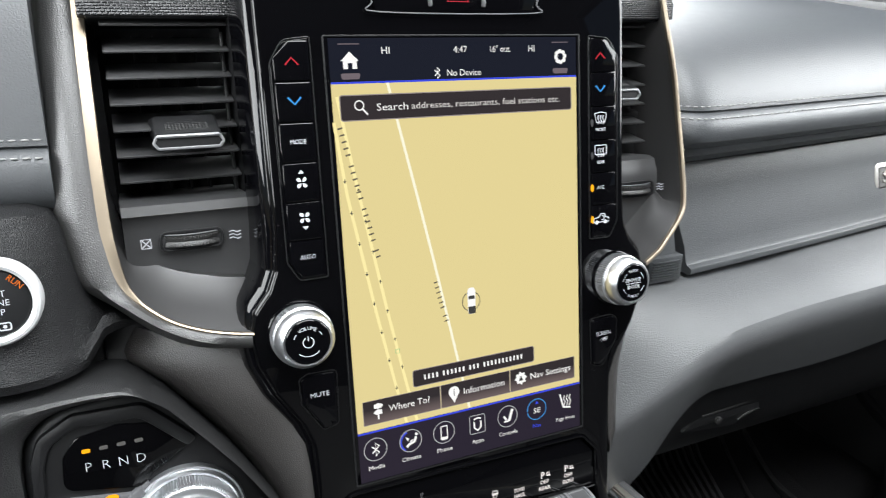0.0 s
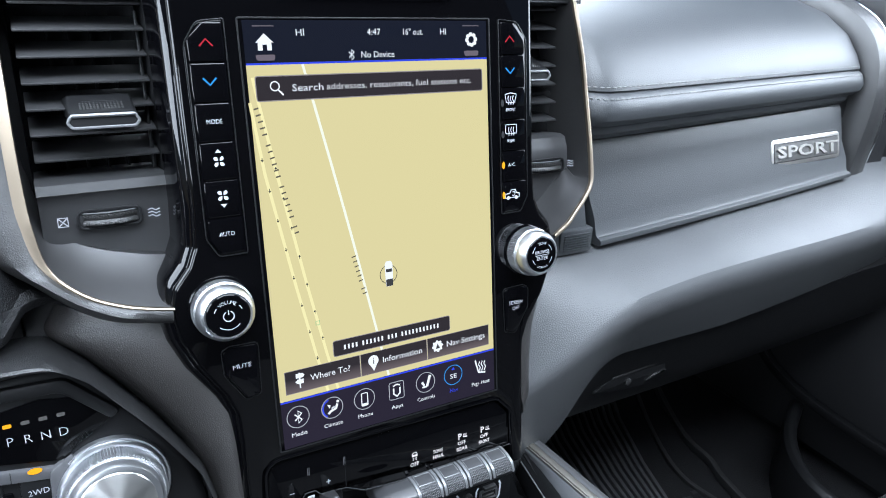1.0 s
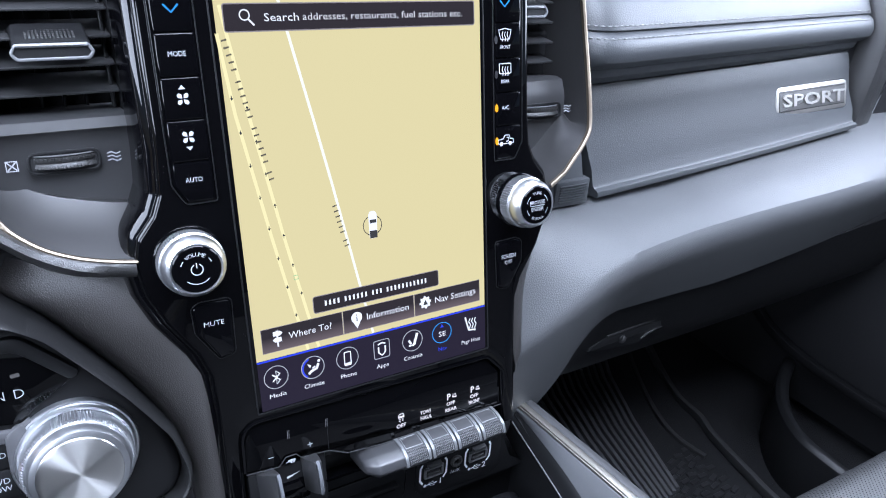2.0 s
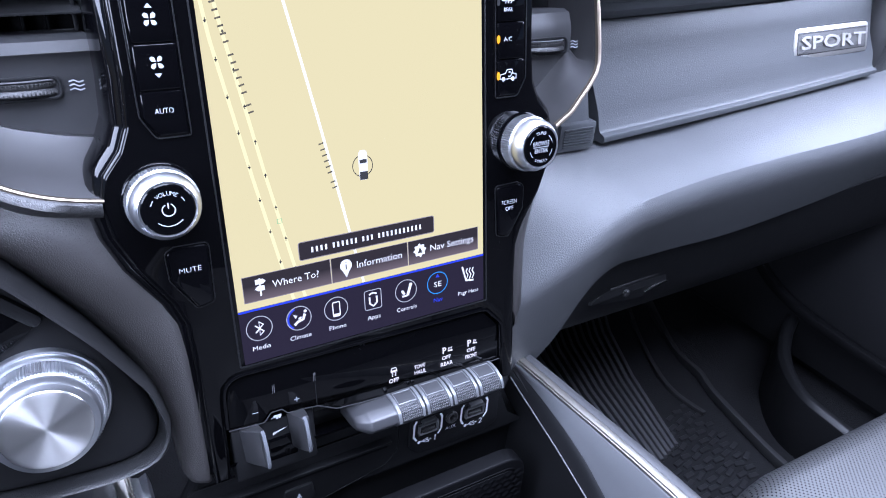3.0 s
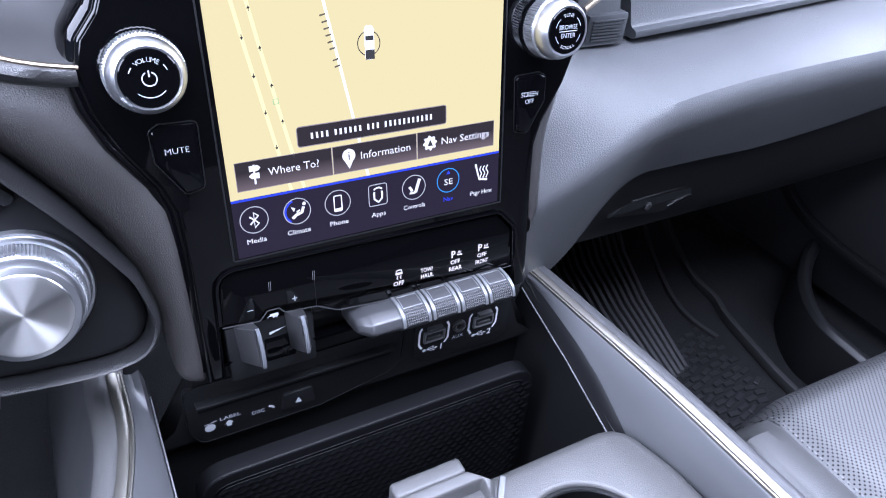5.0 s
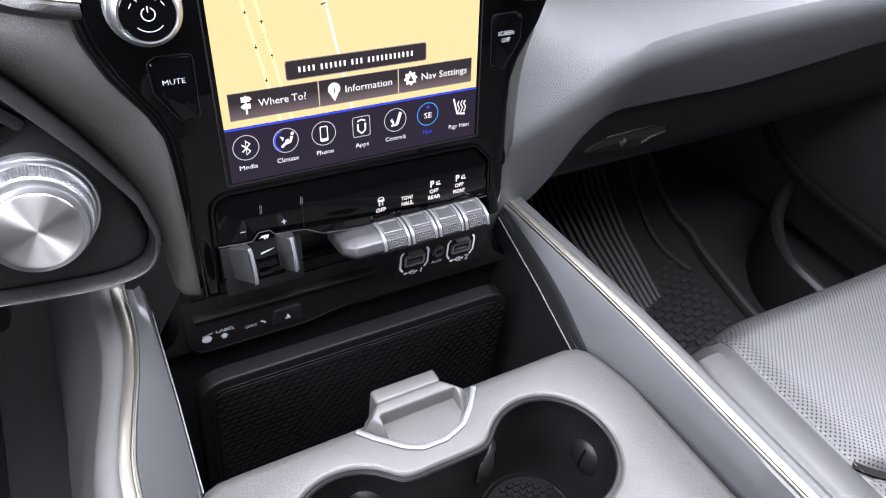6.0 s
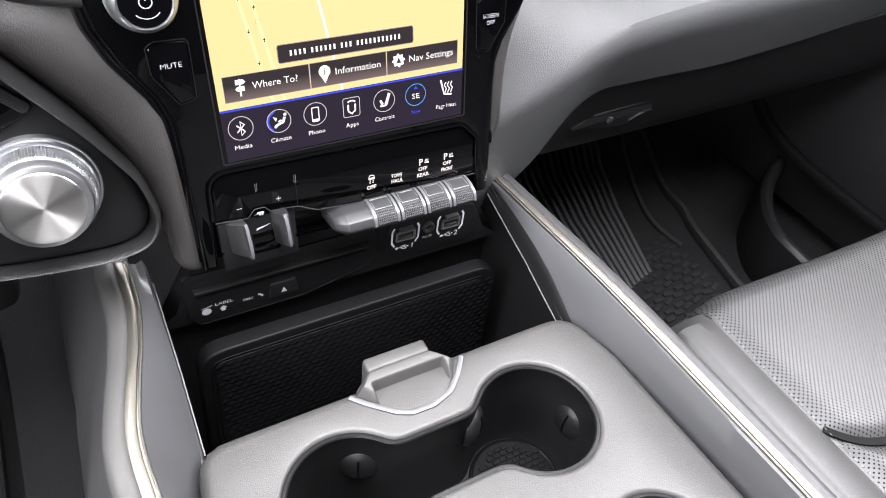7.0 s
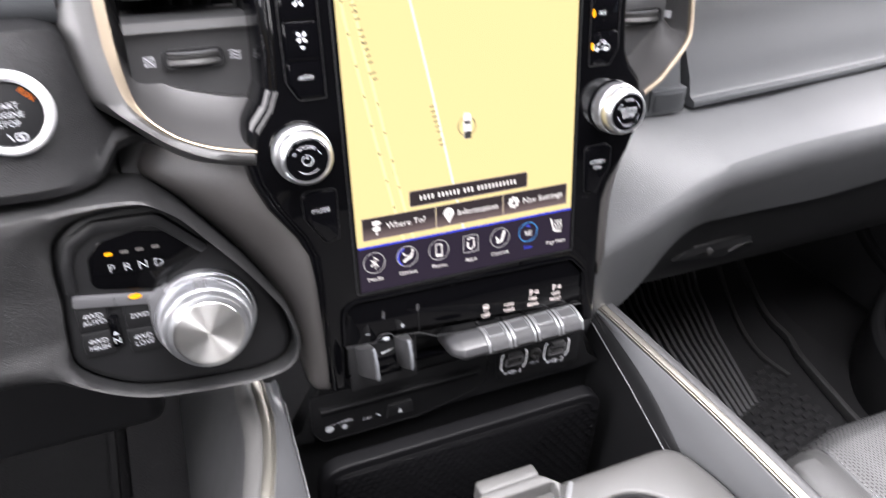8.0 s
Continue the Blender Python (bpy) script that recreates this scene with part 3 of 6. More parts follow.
def door_rows():
    rows = []
    for x, top in ((0.150, -0.161), (0.170, -0.152), (0.190, -0.137), (0.205, -0.119), (0.218, -0.099), (0.235, -0.082), (0.254, -0.0735), (0.275, -0.0730), (0.320, -0.0730), (0.40, -0.0735), (0.52, -0.0655), (0.64, -0.0585), (0.80, -0.057)):
        low = -0.165
        rows.append([(x, 0.0415 + (0.030 * u) + 0.03 * max(0, u - 0.8) + 0.02 * max(0.0, x - 0.5), top + (low - top) * u) for u in (0.0, 0.12, 0.3, 0.5, 0.7, 0.85, 0.95, 1.0)] + [(x, 0.16, low - 0.004), (x, 0.40, low + 0.02)])
    return rows


lower_door = part("lower_glove_door", skin(door_rows(), 0.012, (0, 0.5, 0.8)), SATIN, dash, "satin black lower glove box door")
latch = part("latch", plate(rounded([(0.2467, -0.126), (0.3162, -0.1343), (0.3469, -0.1221), (0.3432, -0.1081), (0.2701, -0.1123)], 0.002), 0.055, 0.075, 0.0012), SATIN, lower_door, "recessed pull latch")
part("latch_edge", sweep([(0.2701, 0.0545, -0.1123), (0.3432, 0.0545, -0.1081)], bar(0.0012, 0.0012)), GREY, latch)
part("latch_key", moved(turned([(0.0040, 0.004), (0.0040, -0.002), (0.0030, -0.0026)], 0, 0, 16), Matrix.Translation((0.2924, 0.055, -0.122))), GREY, latch)
# lighter sliver drawn for the highlight at the latch's end
part("latch_highlight", plate([(0.3186, -0.1281), (0.3411, -0.122), (0.3469, -0.1221), (0.3293, -0.1228)], 0.0538, 0.058, 0.0006), GREY, latch)
part("under_panel", block(0.13, 0.86, 0.16, 0.60, -0.20, -0.16, 0.004), DARK, dash)

# passenger end of the dashboard with its outer vent
end_rows = []
for x, back, grow in ((0.634, 0.020, -0.006), (0.636, 0.006, -0.002), (0.640, 0.0, 0.0), (0.652, -0.002, 0.002), (0.670, 0.001, 0.001), (0.682, 0.008, -0.003), (0.686, 0.022, -0.008)):
    end_rows.append([(x + 0.10 * max(0, 0.09 - z), y + back, z + grow) for y, z in smooth_line([(0.092, 0.040), (0.087, 0.080), (0.084, 0.120), (0.085, 0.155), (0.092, 0.185), (0.108, 0.211), (0.140, 0.233), (0.200, 0.250), (0.420, 0.258)], 4)])
part("end_panel", skin(end_rows, 0.02, (0, 1, -0.3)), GREY, dash)
part("end_trim", sweep(smooth_line([(0.6945, 0.106, 0.045), (0.690, 0.098, 0.090), (0.690, 0.096, 0.140), (0.690, 0.103, 0.180), (0.690, 0.122, 0.209), (0.690, 0.152, 0.232), (0.690, 0.215, 0.247), (0.690, 0.40, 0.254)]), bar(0.0025, 0.0025)), BRIGHT, dash)
part("end_cheek", block(0.72, 0.89, 0.13, 0.50, -0.10, 0.26, 0.02, 3), DARK, dash)
for k in range(5):
    part("end_slat", block(0.698, 0.80, 0.118, 0.135, 0.105 + 0.022 * k, 0.109 + 0.022 * k, 0.001), SMOOTH_GREY, dash)

part("driver_knee_bolster", block(-0.80, -0.226, 0.085, 0.30, -0.200, -0.05, 0.014, 3), DARK, dash)

# ---- driver's side of the dashboard, in the stack's leaning frame ----
cluster = thing("driver_fascia", STACK, (-0.35, 0.04, 0.05), "grained black lower dash panel beside the steering column", "dash panel")
rows = []
for x, low, top, dy in ((-0.192, 0.083, 0.085, 0.036), (-0.200, 0.0825, 0.090, 0.034), (-0.206, 0.082, 0.094, 0.031), (-0.211, 0.0805, 0.102, 0.028), (-0.216, 0.074, 0.112, 0.024), (-0.221, 0.0675, 0.130, 0.020), (-0.226, 0.066, 0.150, 0.016), (-0.231, 0.066, 0.156, 0.010), (-0.240, 0.066, 0.158, 0.003), (-0.252, 0.066, 0.158, 0.0), (-0.40, 0.068, 0.158, 0.0), (-0.80, 0.070, 0.158, 0.0)):
    f = (top - low) / 0.092
    rows.append([(x, y + dy, low + z * (f if z > 0.02 else 1)) for y, z in ((0.06, 0.092), (0.016, 0.084), (0.006, 0.072), (0.002, 0.052), (0.0, 0.024), (-0.004, min(0.011, 0.9 * (top - low))), (-0.007, min(0.005, 0.6 * (top - low))), (-0.005, 0.0), (0.008, -0.003), (0.05, -0.003))])
part("face_panel", skin(rows, 0.02, (0, 1, 0)), FACE_SKIN, cluster)
part("gap_backing", joined(block(-0.80, -0.214, 0.045, 0.08, 0.02, 0.17, 0.002), block(-0.2135, -0.19, 0.045, 0.08, 0.02, 0.088, 0.002)), DARK, cluster)

button = thing("start_button", STACK, (-0.256, 0.004, 0.112), "round engine start button with a satin silver ring", "button")
part("ring", turned([(0.0215, 0.006), (0.0215, -0.003), (0.0205, -0.005), (0.0190, -0.0055), (0.0172, -0.0045), (0.0168, 0.002), (0.0168, 0.006)], -0.256, 0.112, 48), SILVER, button)
part("cap", turned([(0.0168, 0.006), (0.0168, -0.0020), (0.0160, -0.0030), (0.0120, -0.0036), (0.0, -0.0036)], -0.256, 0.112, 40), SATIN, button)
part("legend", joined(lettering("START", -0.256, 0.1165, 0.0030, -0.0040), lettering("ENGINE", -0.256, 0.1120, 0.0030, -0.0040), lettering("STOP", -0.256, 0.1075, 0.0030, -0.0040)), PRINT, button)
part("run_lamp", lettering("RUN", -0.2450, 0.1215, 0.0030, -0.0038, 0.0075, turn=-46), G_ORANGE, button, "lit orange word")
part("lower_mark", Ink(-0.0040).line(rect(-0.2545, -0.2495, 0.0985, 0.1020, 0.001), 0.0007, True).line([(-0.2560, 0.0985), (-0.2580, 0.1020)], 0.0007).disc(-0.252, 0.1002, 0.0009).done(), PRINT, button)

# ---- shifter pod ----
POD = [(-0.258, 0.0), (-0.2575, 0.023), (-0.252, 0.040), (-0.233, 0.0515), (-0.194, 0.0505), (-0.168, 0.024), (-0.140, -0.018), (-0.131, -0.046), (-0.131, -0.061), (-0.140, -0.0722), (-0.166, -0.0752), (-0.225, -0.0680), (-0.258, -0.047), (-0.2605, -0.025)]
COWL = [(-0.45, 0.062), (-0.30, 0.062), (-0.225, 0.0615), (-0.204, 0.0600), (-0.186, 0.0440), (-0.153, 0.0020), (-0.130, -0.034), (-0.1215, -0.060), (-0.1222, -0.070), (-0.133, -0.0802), (-0.165, -0.0828), (-0.225, -0.0742), (-0.282, -0.052), (-0.36, -0.046), (-0.45, -0.044)]


def polar(outline, cx, cz, count):
    """The outline as seen from a centre inside it, one point for each of count directions."""
    out = []
    pts = [Vector(p) for p in outline]
    for k in range(count):
        a = 2 * math.pi * k / count
        d = Vector((math.cos(a), math.sin(a)))
        best = 0.0
        for p, q in zip(pts, pts[1:] + pts[:1]):
            e = q - p
            den = d.x * e.y - d.y * e.x
            if abs(den) < 1e-12:
                continue
            w = Vector((p.x - cx, p.y - cz))
            s = (w.x * e.y - w.y * e.x) / den
            u = (w.x * d.y - w.y * d.x) / den
            if -1e-9 <= u <= 1 + 1e-9 and s > best:
                best = s
        out.append((cx + d.x * best, cz + d.y * best))
    return out


shifter = thing("shifter_pod", STACK, (-0.195, 0.05, -0.08), "black dash pod with a rotary gear selector and drive mode keys", "gear selector")
hole = polar([(p.x, p.y) for p in smooth_line([(x, z, 0.0) for x, z in POD], 8, closed=True)], -0.195, -0.015, 120)
rim = polar(rounded(COWL, 0.020, 6), -0.195, -0.015, 120)


def between(a, b, t):
    return [(p[0] + (q[0] - p[0]) * t, p[1] + (q[1] - p[1]) * t) for p, q in zip(a, b)]


def cowl_rows():
    """Rounded cowl: a narrow bead along the opening; full at the sides, rolled back under the lower edge."""
    out = []
    for t, side, under in ((0.0, 0.020, 0.020), (0.0, 0.003, 0.003), (0.04, 0.0, -0.001), (0.14, -0.0030, -0.0042), (0.26, -0.0060, -0.0050), (0.40, -0.0075, -0.0030), (0.55, -0.0085, 0.0035), (0.75, -0.0075, 0.0130), (0.92, -0.0010, 0.0230), (1.0, 0.010, 0.0320), (0.98, 0.06, 0.08)):
        row = []
        for k, (x, z) in enumerate(between(hole, rim, t)):
            w = min(1.0, max(0.0, -math.sin(2 * math.pi * k / len(hole)) * 2.2 - 0.15))
            row.append((x, side + (under - side) * w * w * (3 - 2 * w), z))
        out.append(row)
    return out


part("cowl", grid(cowl_rows(), close_v=True), LEATHER, shifter, "grained leather-look cowl")
panel = part("panel", plate(offset(hole, -0.0003), 0.0055, 0.018, 0.006, steps=4), SATIN, shifter)
ledge = rounded([(-0.254, 0.004), (-0.2535, 0.024), (-0.2485, 0.0375), (-0.232, 0.0470), (-0.197, 0.0462), (-0.172, 0.021), (-0.177, 0.016), (-0.200, 0.0385), (-0.231, 0.0395), (-0.2435, 0.032), (-0.2475, 0.020), (-0.2485, 0.004)], 0.010, 5)
part("brow", plate(ledge, 0.0015, 0.012, 0.0018), SATIN, panel)
podx = 0.0042
DISPLAY = rounded([(-0.2445, 0.0055), (-0.2430, 0.0240), (-0.2355, 0.0335), (-0.2150, 0.0365), (-0.1985, 0.0335), (-0.1800, 0.0175), (-0.1870, 0.0130), (-0.2000, 0.0055), (-0.2070, -0.0020)], 0.007, 5)
display = part("gear_display", plate([(x + podx, z) for x, z in DISPLAY], 0.0040, 0.010, 0.0004), GLOSS, shifter, "glossy black gear display")
for ch, x in zip("PRND", (-0.2273, -0.2188, -0.2103, -0.2016)):
    part("gear_letter", lettering(ch, x, 0.0165 - 0.04 * (x + 0.2273), 0.0052, 0.0036, thin=-0.022), PRINT, display)
    part("gear_lamp", Ink(0.0036).poly(rect(x - 0.0021, x + 0.0021, 0.0244, 0.0266, 0.0008)).done(), G_AMBER if ch == "P" else LAMP_OFF, display, "lit amber lamp" if ch == "P" else "")
strip = part("lamp_strip", plate(rounded([(-0.2515, 0.0030), (-0.2075, -0.0040), (-0.2000, 0.0010), (-0.1965, -0.0040), (-0.2040, -0.0100), (-0.2100, -0.0105), (-0.2525, -0.0040)], 0.001, 2), 0.0022, 0.010, 0.0008), SMOOTH_GREY, shifter, "silver-grey strip with a lit lamp")
part("mode_lamp", Ink(0.0018).poly(ellipse(-0.2185, -0.0030, 0.0036, 0.0018, 16)).done(), G_AMBER, strip, "lit amber lamp")
part("strip_split", Ink(0.0018).line([(-0.2300, -0.0005), (-0.2302, -0.0070)], 0.0004).done(), DARK, strip)
for body, x, z in (("4WD\nAUTO", -0.2435, -0.0135), ("2WD", -0.2185, -0.0165), ("4WD\nHIGH", -0.2440, -0.0305), ("4WD\nLOW", -0.2192, -0.0335)):
    key = part("mode_key", plate(rect(x - 0.0085, x + 0.0085, z - 0.0082, z + 0.0082, 0.0015), 0.0040, 0.010, 0.0006), SATIN, shifter)
    lines = body.split("\n")
    part("key_legend", joined(*[lettering(s, x, z + (0.0022 if len(lines) > 1 else 0) - 0.0044 * i, 0.0033, 0.0037) for i, s in enumerate(lines)]), PRINT, key)
neutral = part("neutral_key", plate(rect(-0.2368, -0.2305, -0.0350, -0.0135, 0.002), 0.0030, 0.010, 0.0008), GLOSS_CLEAN, shifter)
part("key_legend", joined(lettering("N", -0.2337, -0.0300, 0.0040, 0.0026), Ink(0.0026).poly([(-0.2353, -0.0262), (-0.2321, -0.0262), (-0.2337, -0.0235)]).done()), PRINT, neutral)
KX, KZ = -0.1815, -0.0265
dial = part("rotary_dial", turned([(0.0295, 0.010), (0.0295, 0.0010), (0.0285, -0.0010), (0.0272, -0.0010), (0.0268, 0.0015), (0.0262, 0.0015), (0.0262, -0.0010), (0.0262, -0.0105), (0.0258, -0.0120), (0.0250, -0.0125), (0.0245, -0.0170), (0.0236, -0.0190), (0.0210, -0.0200)], KX, KZ, 216, tooth=0.0014, toothed=(6, 7)), DIAL, shifter, "silver knurled rotary gear dial")
grooves = [(0.0200 - 0.002 * k, -0.0208) for k in range(10)]
part("dial_cap", turned([(0.0208, -0.0195), (0.0206, -0.0206)] + grooves + [(0.0, -0.0208)], KX, KZ, 96), TURNED, dial, "turned aluminium face", 180, origin=(KX, 0, KZ))
part("dial_mark", block(KX - 0.0035, KX + 0.0035, -0.0115, 0.0, KZ + 0.0255, KZ + 0.0273, 0.0006), SMOOTH_GREY, dial)
part("dial_collar", turned([(0.0315, 0.010), (0.0315, 0.0035), (0.0308, 0.0020), (0.0297, 0.0020), (0.0295, 0.010)], KX, KZ, 72), CHROME, shifter, "thin chrome collar")
part("collar_wing", plate(rounded([(-0.2120, -0.0060), (-0.2020, 0.0010), (-0.2000, -0.0450), (-0.2090, -0.0400), (-0.2130, -0.0250)], 0.004, 3), 0.0012, 0.010, 0.0012), SMOOTH_GREY, shifter)

# ---- centre stack ----
stack = thing("center_stack", FACE, (0.0, 0.03, -0.10), "tall gloss black center stack bezel with climate keys and two knobs", "center stack")
side = [(0.107, -0.100), (0.108, -0.020), (0.109, 0.000), (0.114, 0.014), (0.128, 0.036), (0.1355, 0.054), (0.1385, 0.072), (0.1350, 0.086), (0.126, 0.097), (0.1215, 0.108), (0.1200, 0.130), (0.1195, 0.300)]
lower_edge = [(-0.107, -0.106), (-0.0975, -0.106), (-0.0965, -0.074), (-0.0962, -0.064), (-0.0955, -0.0388), (0.083, -0.0415), (0.0950, -0.0545), (0.0955, -0.100)]
outline = rounded(lower_edge + side + [(-x, z) for x, z in side[::-1]][:-1], [0.0] * 2 + [0.006, 0.002, 0.022, 0.006] + [0.006, 0.0] + [0.0] + [0.006] * 9 + [0] * 4 + [0.006] * 9, 3)
bm = plate(outline, -0.006, 0.035, 0.0028, steps=3)
bezel = part("bezel", bm, GLOSS, stack, "", 50)
side_line = [(0.107, -0.098)] + side[1:]
flank_line = rounded(side_line + [(-x, z) for x, z in side_line[::-1]], [0.0] + [0.008] * 10 + [0] * 2 + [0.008] * 10 + [0.0], 3)
wide = offset(flank_line, 0.0065)
part("bezel_flank", rings([(offset(flank_line, -0.001), -0.0030), (offset(flank_line, 0.0015), -0.0022), (offset(flank_line, 0.0042), 0.0012), (offset(flank_line, 0.0058), 0.0055), (wide, 0.012), (wide, 0.035)], cap0=False, cap1=False), GLOSS_CLEAN, bezel, "", 60)


def key_strip(sx):
    pts = [(0.0915, 0.1015), (0.1075, 0.1015), (0.1135, 0.1120), (0.1135, 0.2210), (0.1060, 0.2325), (0.0915, 0.2340)]
    return rounded([(sx * x, z) for x, z in pts], [0.001, 0.003, 0.006, 0.008, 0.006, 0.001], 3)


legends = {
    -1: ["hot", "cold", "MODE", "fan_up", "fan_down", "AUTO"],
    1: ["hot", "cold", "front", "rear", "A/C", "recirculate"],
}


def fan(ink, x, z, r):
    for k in range(4):
        a = radians(45 + 90 * k)
        c, s = math.cos(a), math.sin(a)
        ink.poly([(x + c * u - s * v, z + s * u + c * v) for u, v in [(r * 0.12, 0.0), (r * 0.55, -r * 0.32), (r * 0.95, -r * 0.18), (r * 0.95, r * 0.22), (r * 0.55, r * 0.30)]])


for sx in (-1, 1):
    key_well = part("key_well", plate(key_strip(sx), -0.0064, 0.0, 0.0006), GLOSS_CLEAN, bezel)
    # added satin ring draws the faint reflection along the well's edge
    part("well_glint", sweep([(x, -0.0066, z) for x, z in offset(key_strip(sx), 0.0004)], bar(0.00035, 0.0003), closed=True), SATIN_LINE, key_well)
    for k, what in enumerate(legends[sx]):
        z1, z0 = 0.2325 - 0.0218 * k, 0.2113 - 0.0218 * k
        xt = 0.1030 if k == 0 else 0.1120
        xb = 0.1060 if k == 5 else 0.1120
        pts = [(0.0925, z0), (xb, z0), (0.1122, z0 + 0.009), (0.1122, z1 - 0.009), (xt, z1), (0.0925, z1)]
        key = part("climate_key", plate(rounded([(sx * x, z) for x, z in pts], 0.0012, 2), -0.0076, -0.004, 0.0009), GLOSS_CLEAN, stack, "glossy black climate key")
        x, z, ink, mat = (-0.1022 if sx < 0 else 0.0996), (z0 + z1) / 2 + 0.0003 * k, Ink(-0.0079), PRINT
        if what == "hot":
            ink.line([(x - 0.0036, z - 0.0022), (x, z + 0.0016), (x + 0.0036, z - 0.0022)], 0.0009)
            mat = G_RED
        elif what == "cold":
            ink.line([(x - 0.0036, z + 0.0022), (x, z - 0.0016), (x + 0.0036, z + 0.0022)], 0.0010)
            mat = G_SKY
        elif what in ("MODE", "AUTO", "A/C"):
            ink.bm.free()
            ink = None
        elif what in ("fan_up", "fan_down"):
            fan(ink, x, z - (0.0010 if what == "fan_up" else -0.0010), 0.0037)
            s = 1 if what == "fan_up" else -1
            ink.poly([(x - 0.0018, z + s * 0.0040), (x + 0.0018, z + s * 0.0040), (x, z + s * 0.0060)][::s])
        elif what == "front":
            ink.line([(x - 0.0048, z + 0.0058), (x, z + 0.0068), (x + 0.0048, z + 0.0058), (x + 0.0034, z + 0.0002), (x - 0.0034, z + 0.0002)], 0.0006, True)
            for d in (-0.002, 0.0, 0.002):
                ink.line([(x + d, z - 0.0012), (x + d + 0.0006, z + 0.0008), (x + d - 0.0004, z + 0.0028), (x + d + 0.0003, z + 0.0048)], 0.0006)
        elif what == "rear":
            ink.line(rect(x - 0.0046, x + 0.0046, z + 0.0004, z + 0.0066, 0.0008), 0.0006, True)
            for d in (-0.002, 0.0, 0.002):
                ink.line([(x + d, z - 0.0012), (x + d + 0.0006, z + 0.0008), (x + d - 0.0004, z + 0.0028), (x + d + 0.0003, z + 0.0048)], 0.0006)
        elif what == "recirculate":
            ink.line([(x - 0.0058, z - 0.0022), (x - 0.0058, z + 0.0006), (x - 0.0018, z + 0.0012), (x - 0.0006, z + 0.0034), (x + 0.0030, z + 0.0034), (x + 0.0036, z + 0.0010), (x + 0.0062, z + 0.0006), (x + 0.0062, z - 0.0022)], 0.0007, True)
            ink.disc(x - 0.0034, z - 0.0022, 0.0014, count=10).disc(x + 0.0036, z - 0.0022, 0.0014, count=10).ring(x + 0.0012, z + 0.0006, 0.0014, 0.0005, 12, -140, 120)
        if ink:
            part("key_legend", ink.done(), mat, key)
        if what in ("MODE", "AUTO", "A/C"):
            part("key_legend", lettering(what, x, z, 0.0026, -0.0079, {"MODE": 0.0088, "AUTO": 0.0088, "A/C": 0.0060}[what], thin=-0.018), PRINT_DIM, key)
        if what == "front":
            part("key_word", lettering("FRONT", x, z - 0.0046, 0.0022, -0.0079, 0.0080), PRINT, key)
        if what == "rear":
            part("key_word", lettering("REAR", x, z - 0.0046, 0.0022, -0.0079, 0.0064), PRINT, key)
        if sx == 1 and k >= 2:
            part("key_lamp", Ink(-0.0079).poly(ellipse(0.0926, z, 0.0013, 0.0026, 14)).done(), G_AMBER if k >= 4 else DARK, key, "lit amber lamp" if k >= 4 else "")

# top row with the hazard switch
hazard = part("hazard_panel", plate(rounded([(-0.052, 0.2475), (0.049, 0.2475), (0.052, 0.2560), (0.052, 0.290), (-0.056, 0.290), (-0.056, 0.2560)], 0.003, 3), -0.0080, 0.0, 0.0012), GLOSS_CLEAN, stack)
part("hazard_rule", sweep(smooth_line([(-0.0565, -0.0085, 0.262), (-0.0548, -0.0085, 0.2525), (-0.0505, -0.0085, 0.2472), (0.0475, -0.0085, 0.2472), (0.0515, -0.0085, 0.2520), (0.0530, -0.0085, 0.262)], 4), bar(0.0004, 0.0004)), SMOOTH_GREY, hazard)
part("hazard_mark", Ink(-0.0084).line([(-0.0085, 0.2535), (0.0050, 0.2535), (-0.0018, 0.2650)], 0.0011, True).line([(-0.0050, 0.2555), (0.0015, 0.2555), (-0.0018, 0.2612)], 0.0007, True).done(), G_RED, hazard)
for x in (-0.0195, 0.0150):
    part("switch_split", block(x - 0.0012, x + 0.0012, -0.0095, -0.004, 0.2505, 0.270, 0.0008), SMOOTH_GREY, hazard)

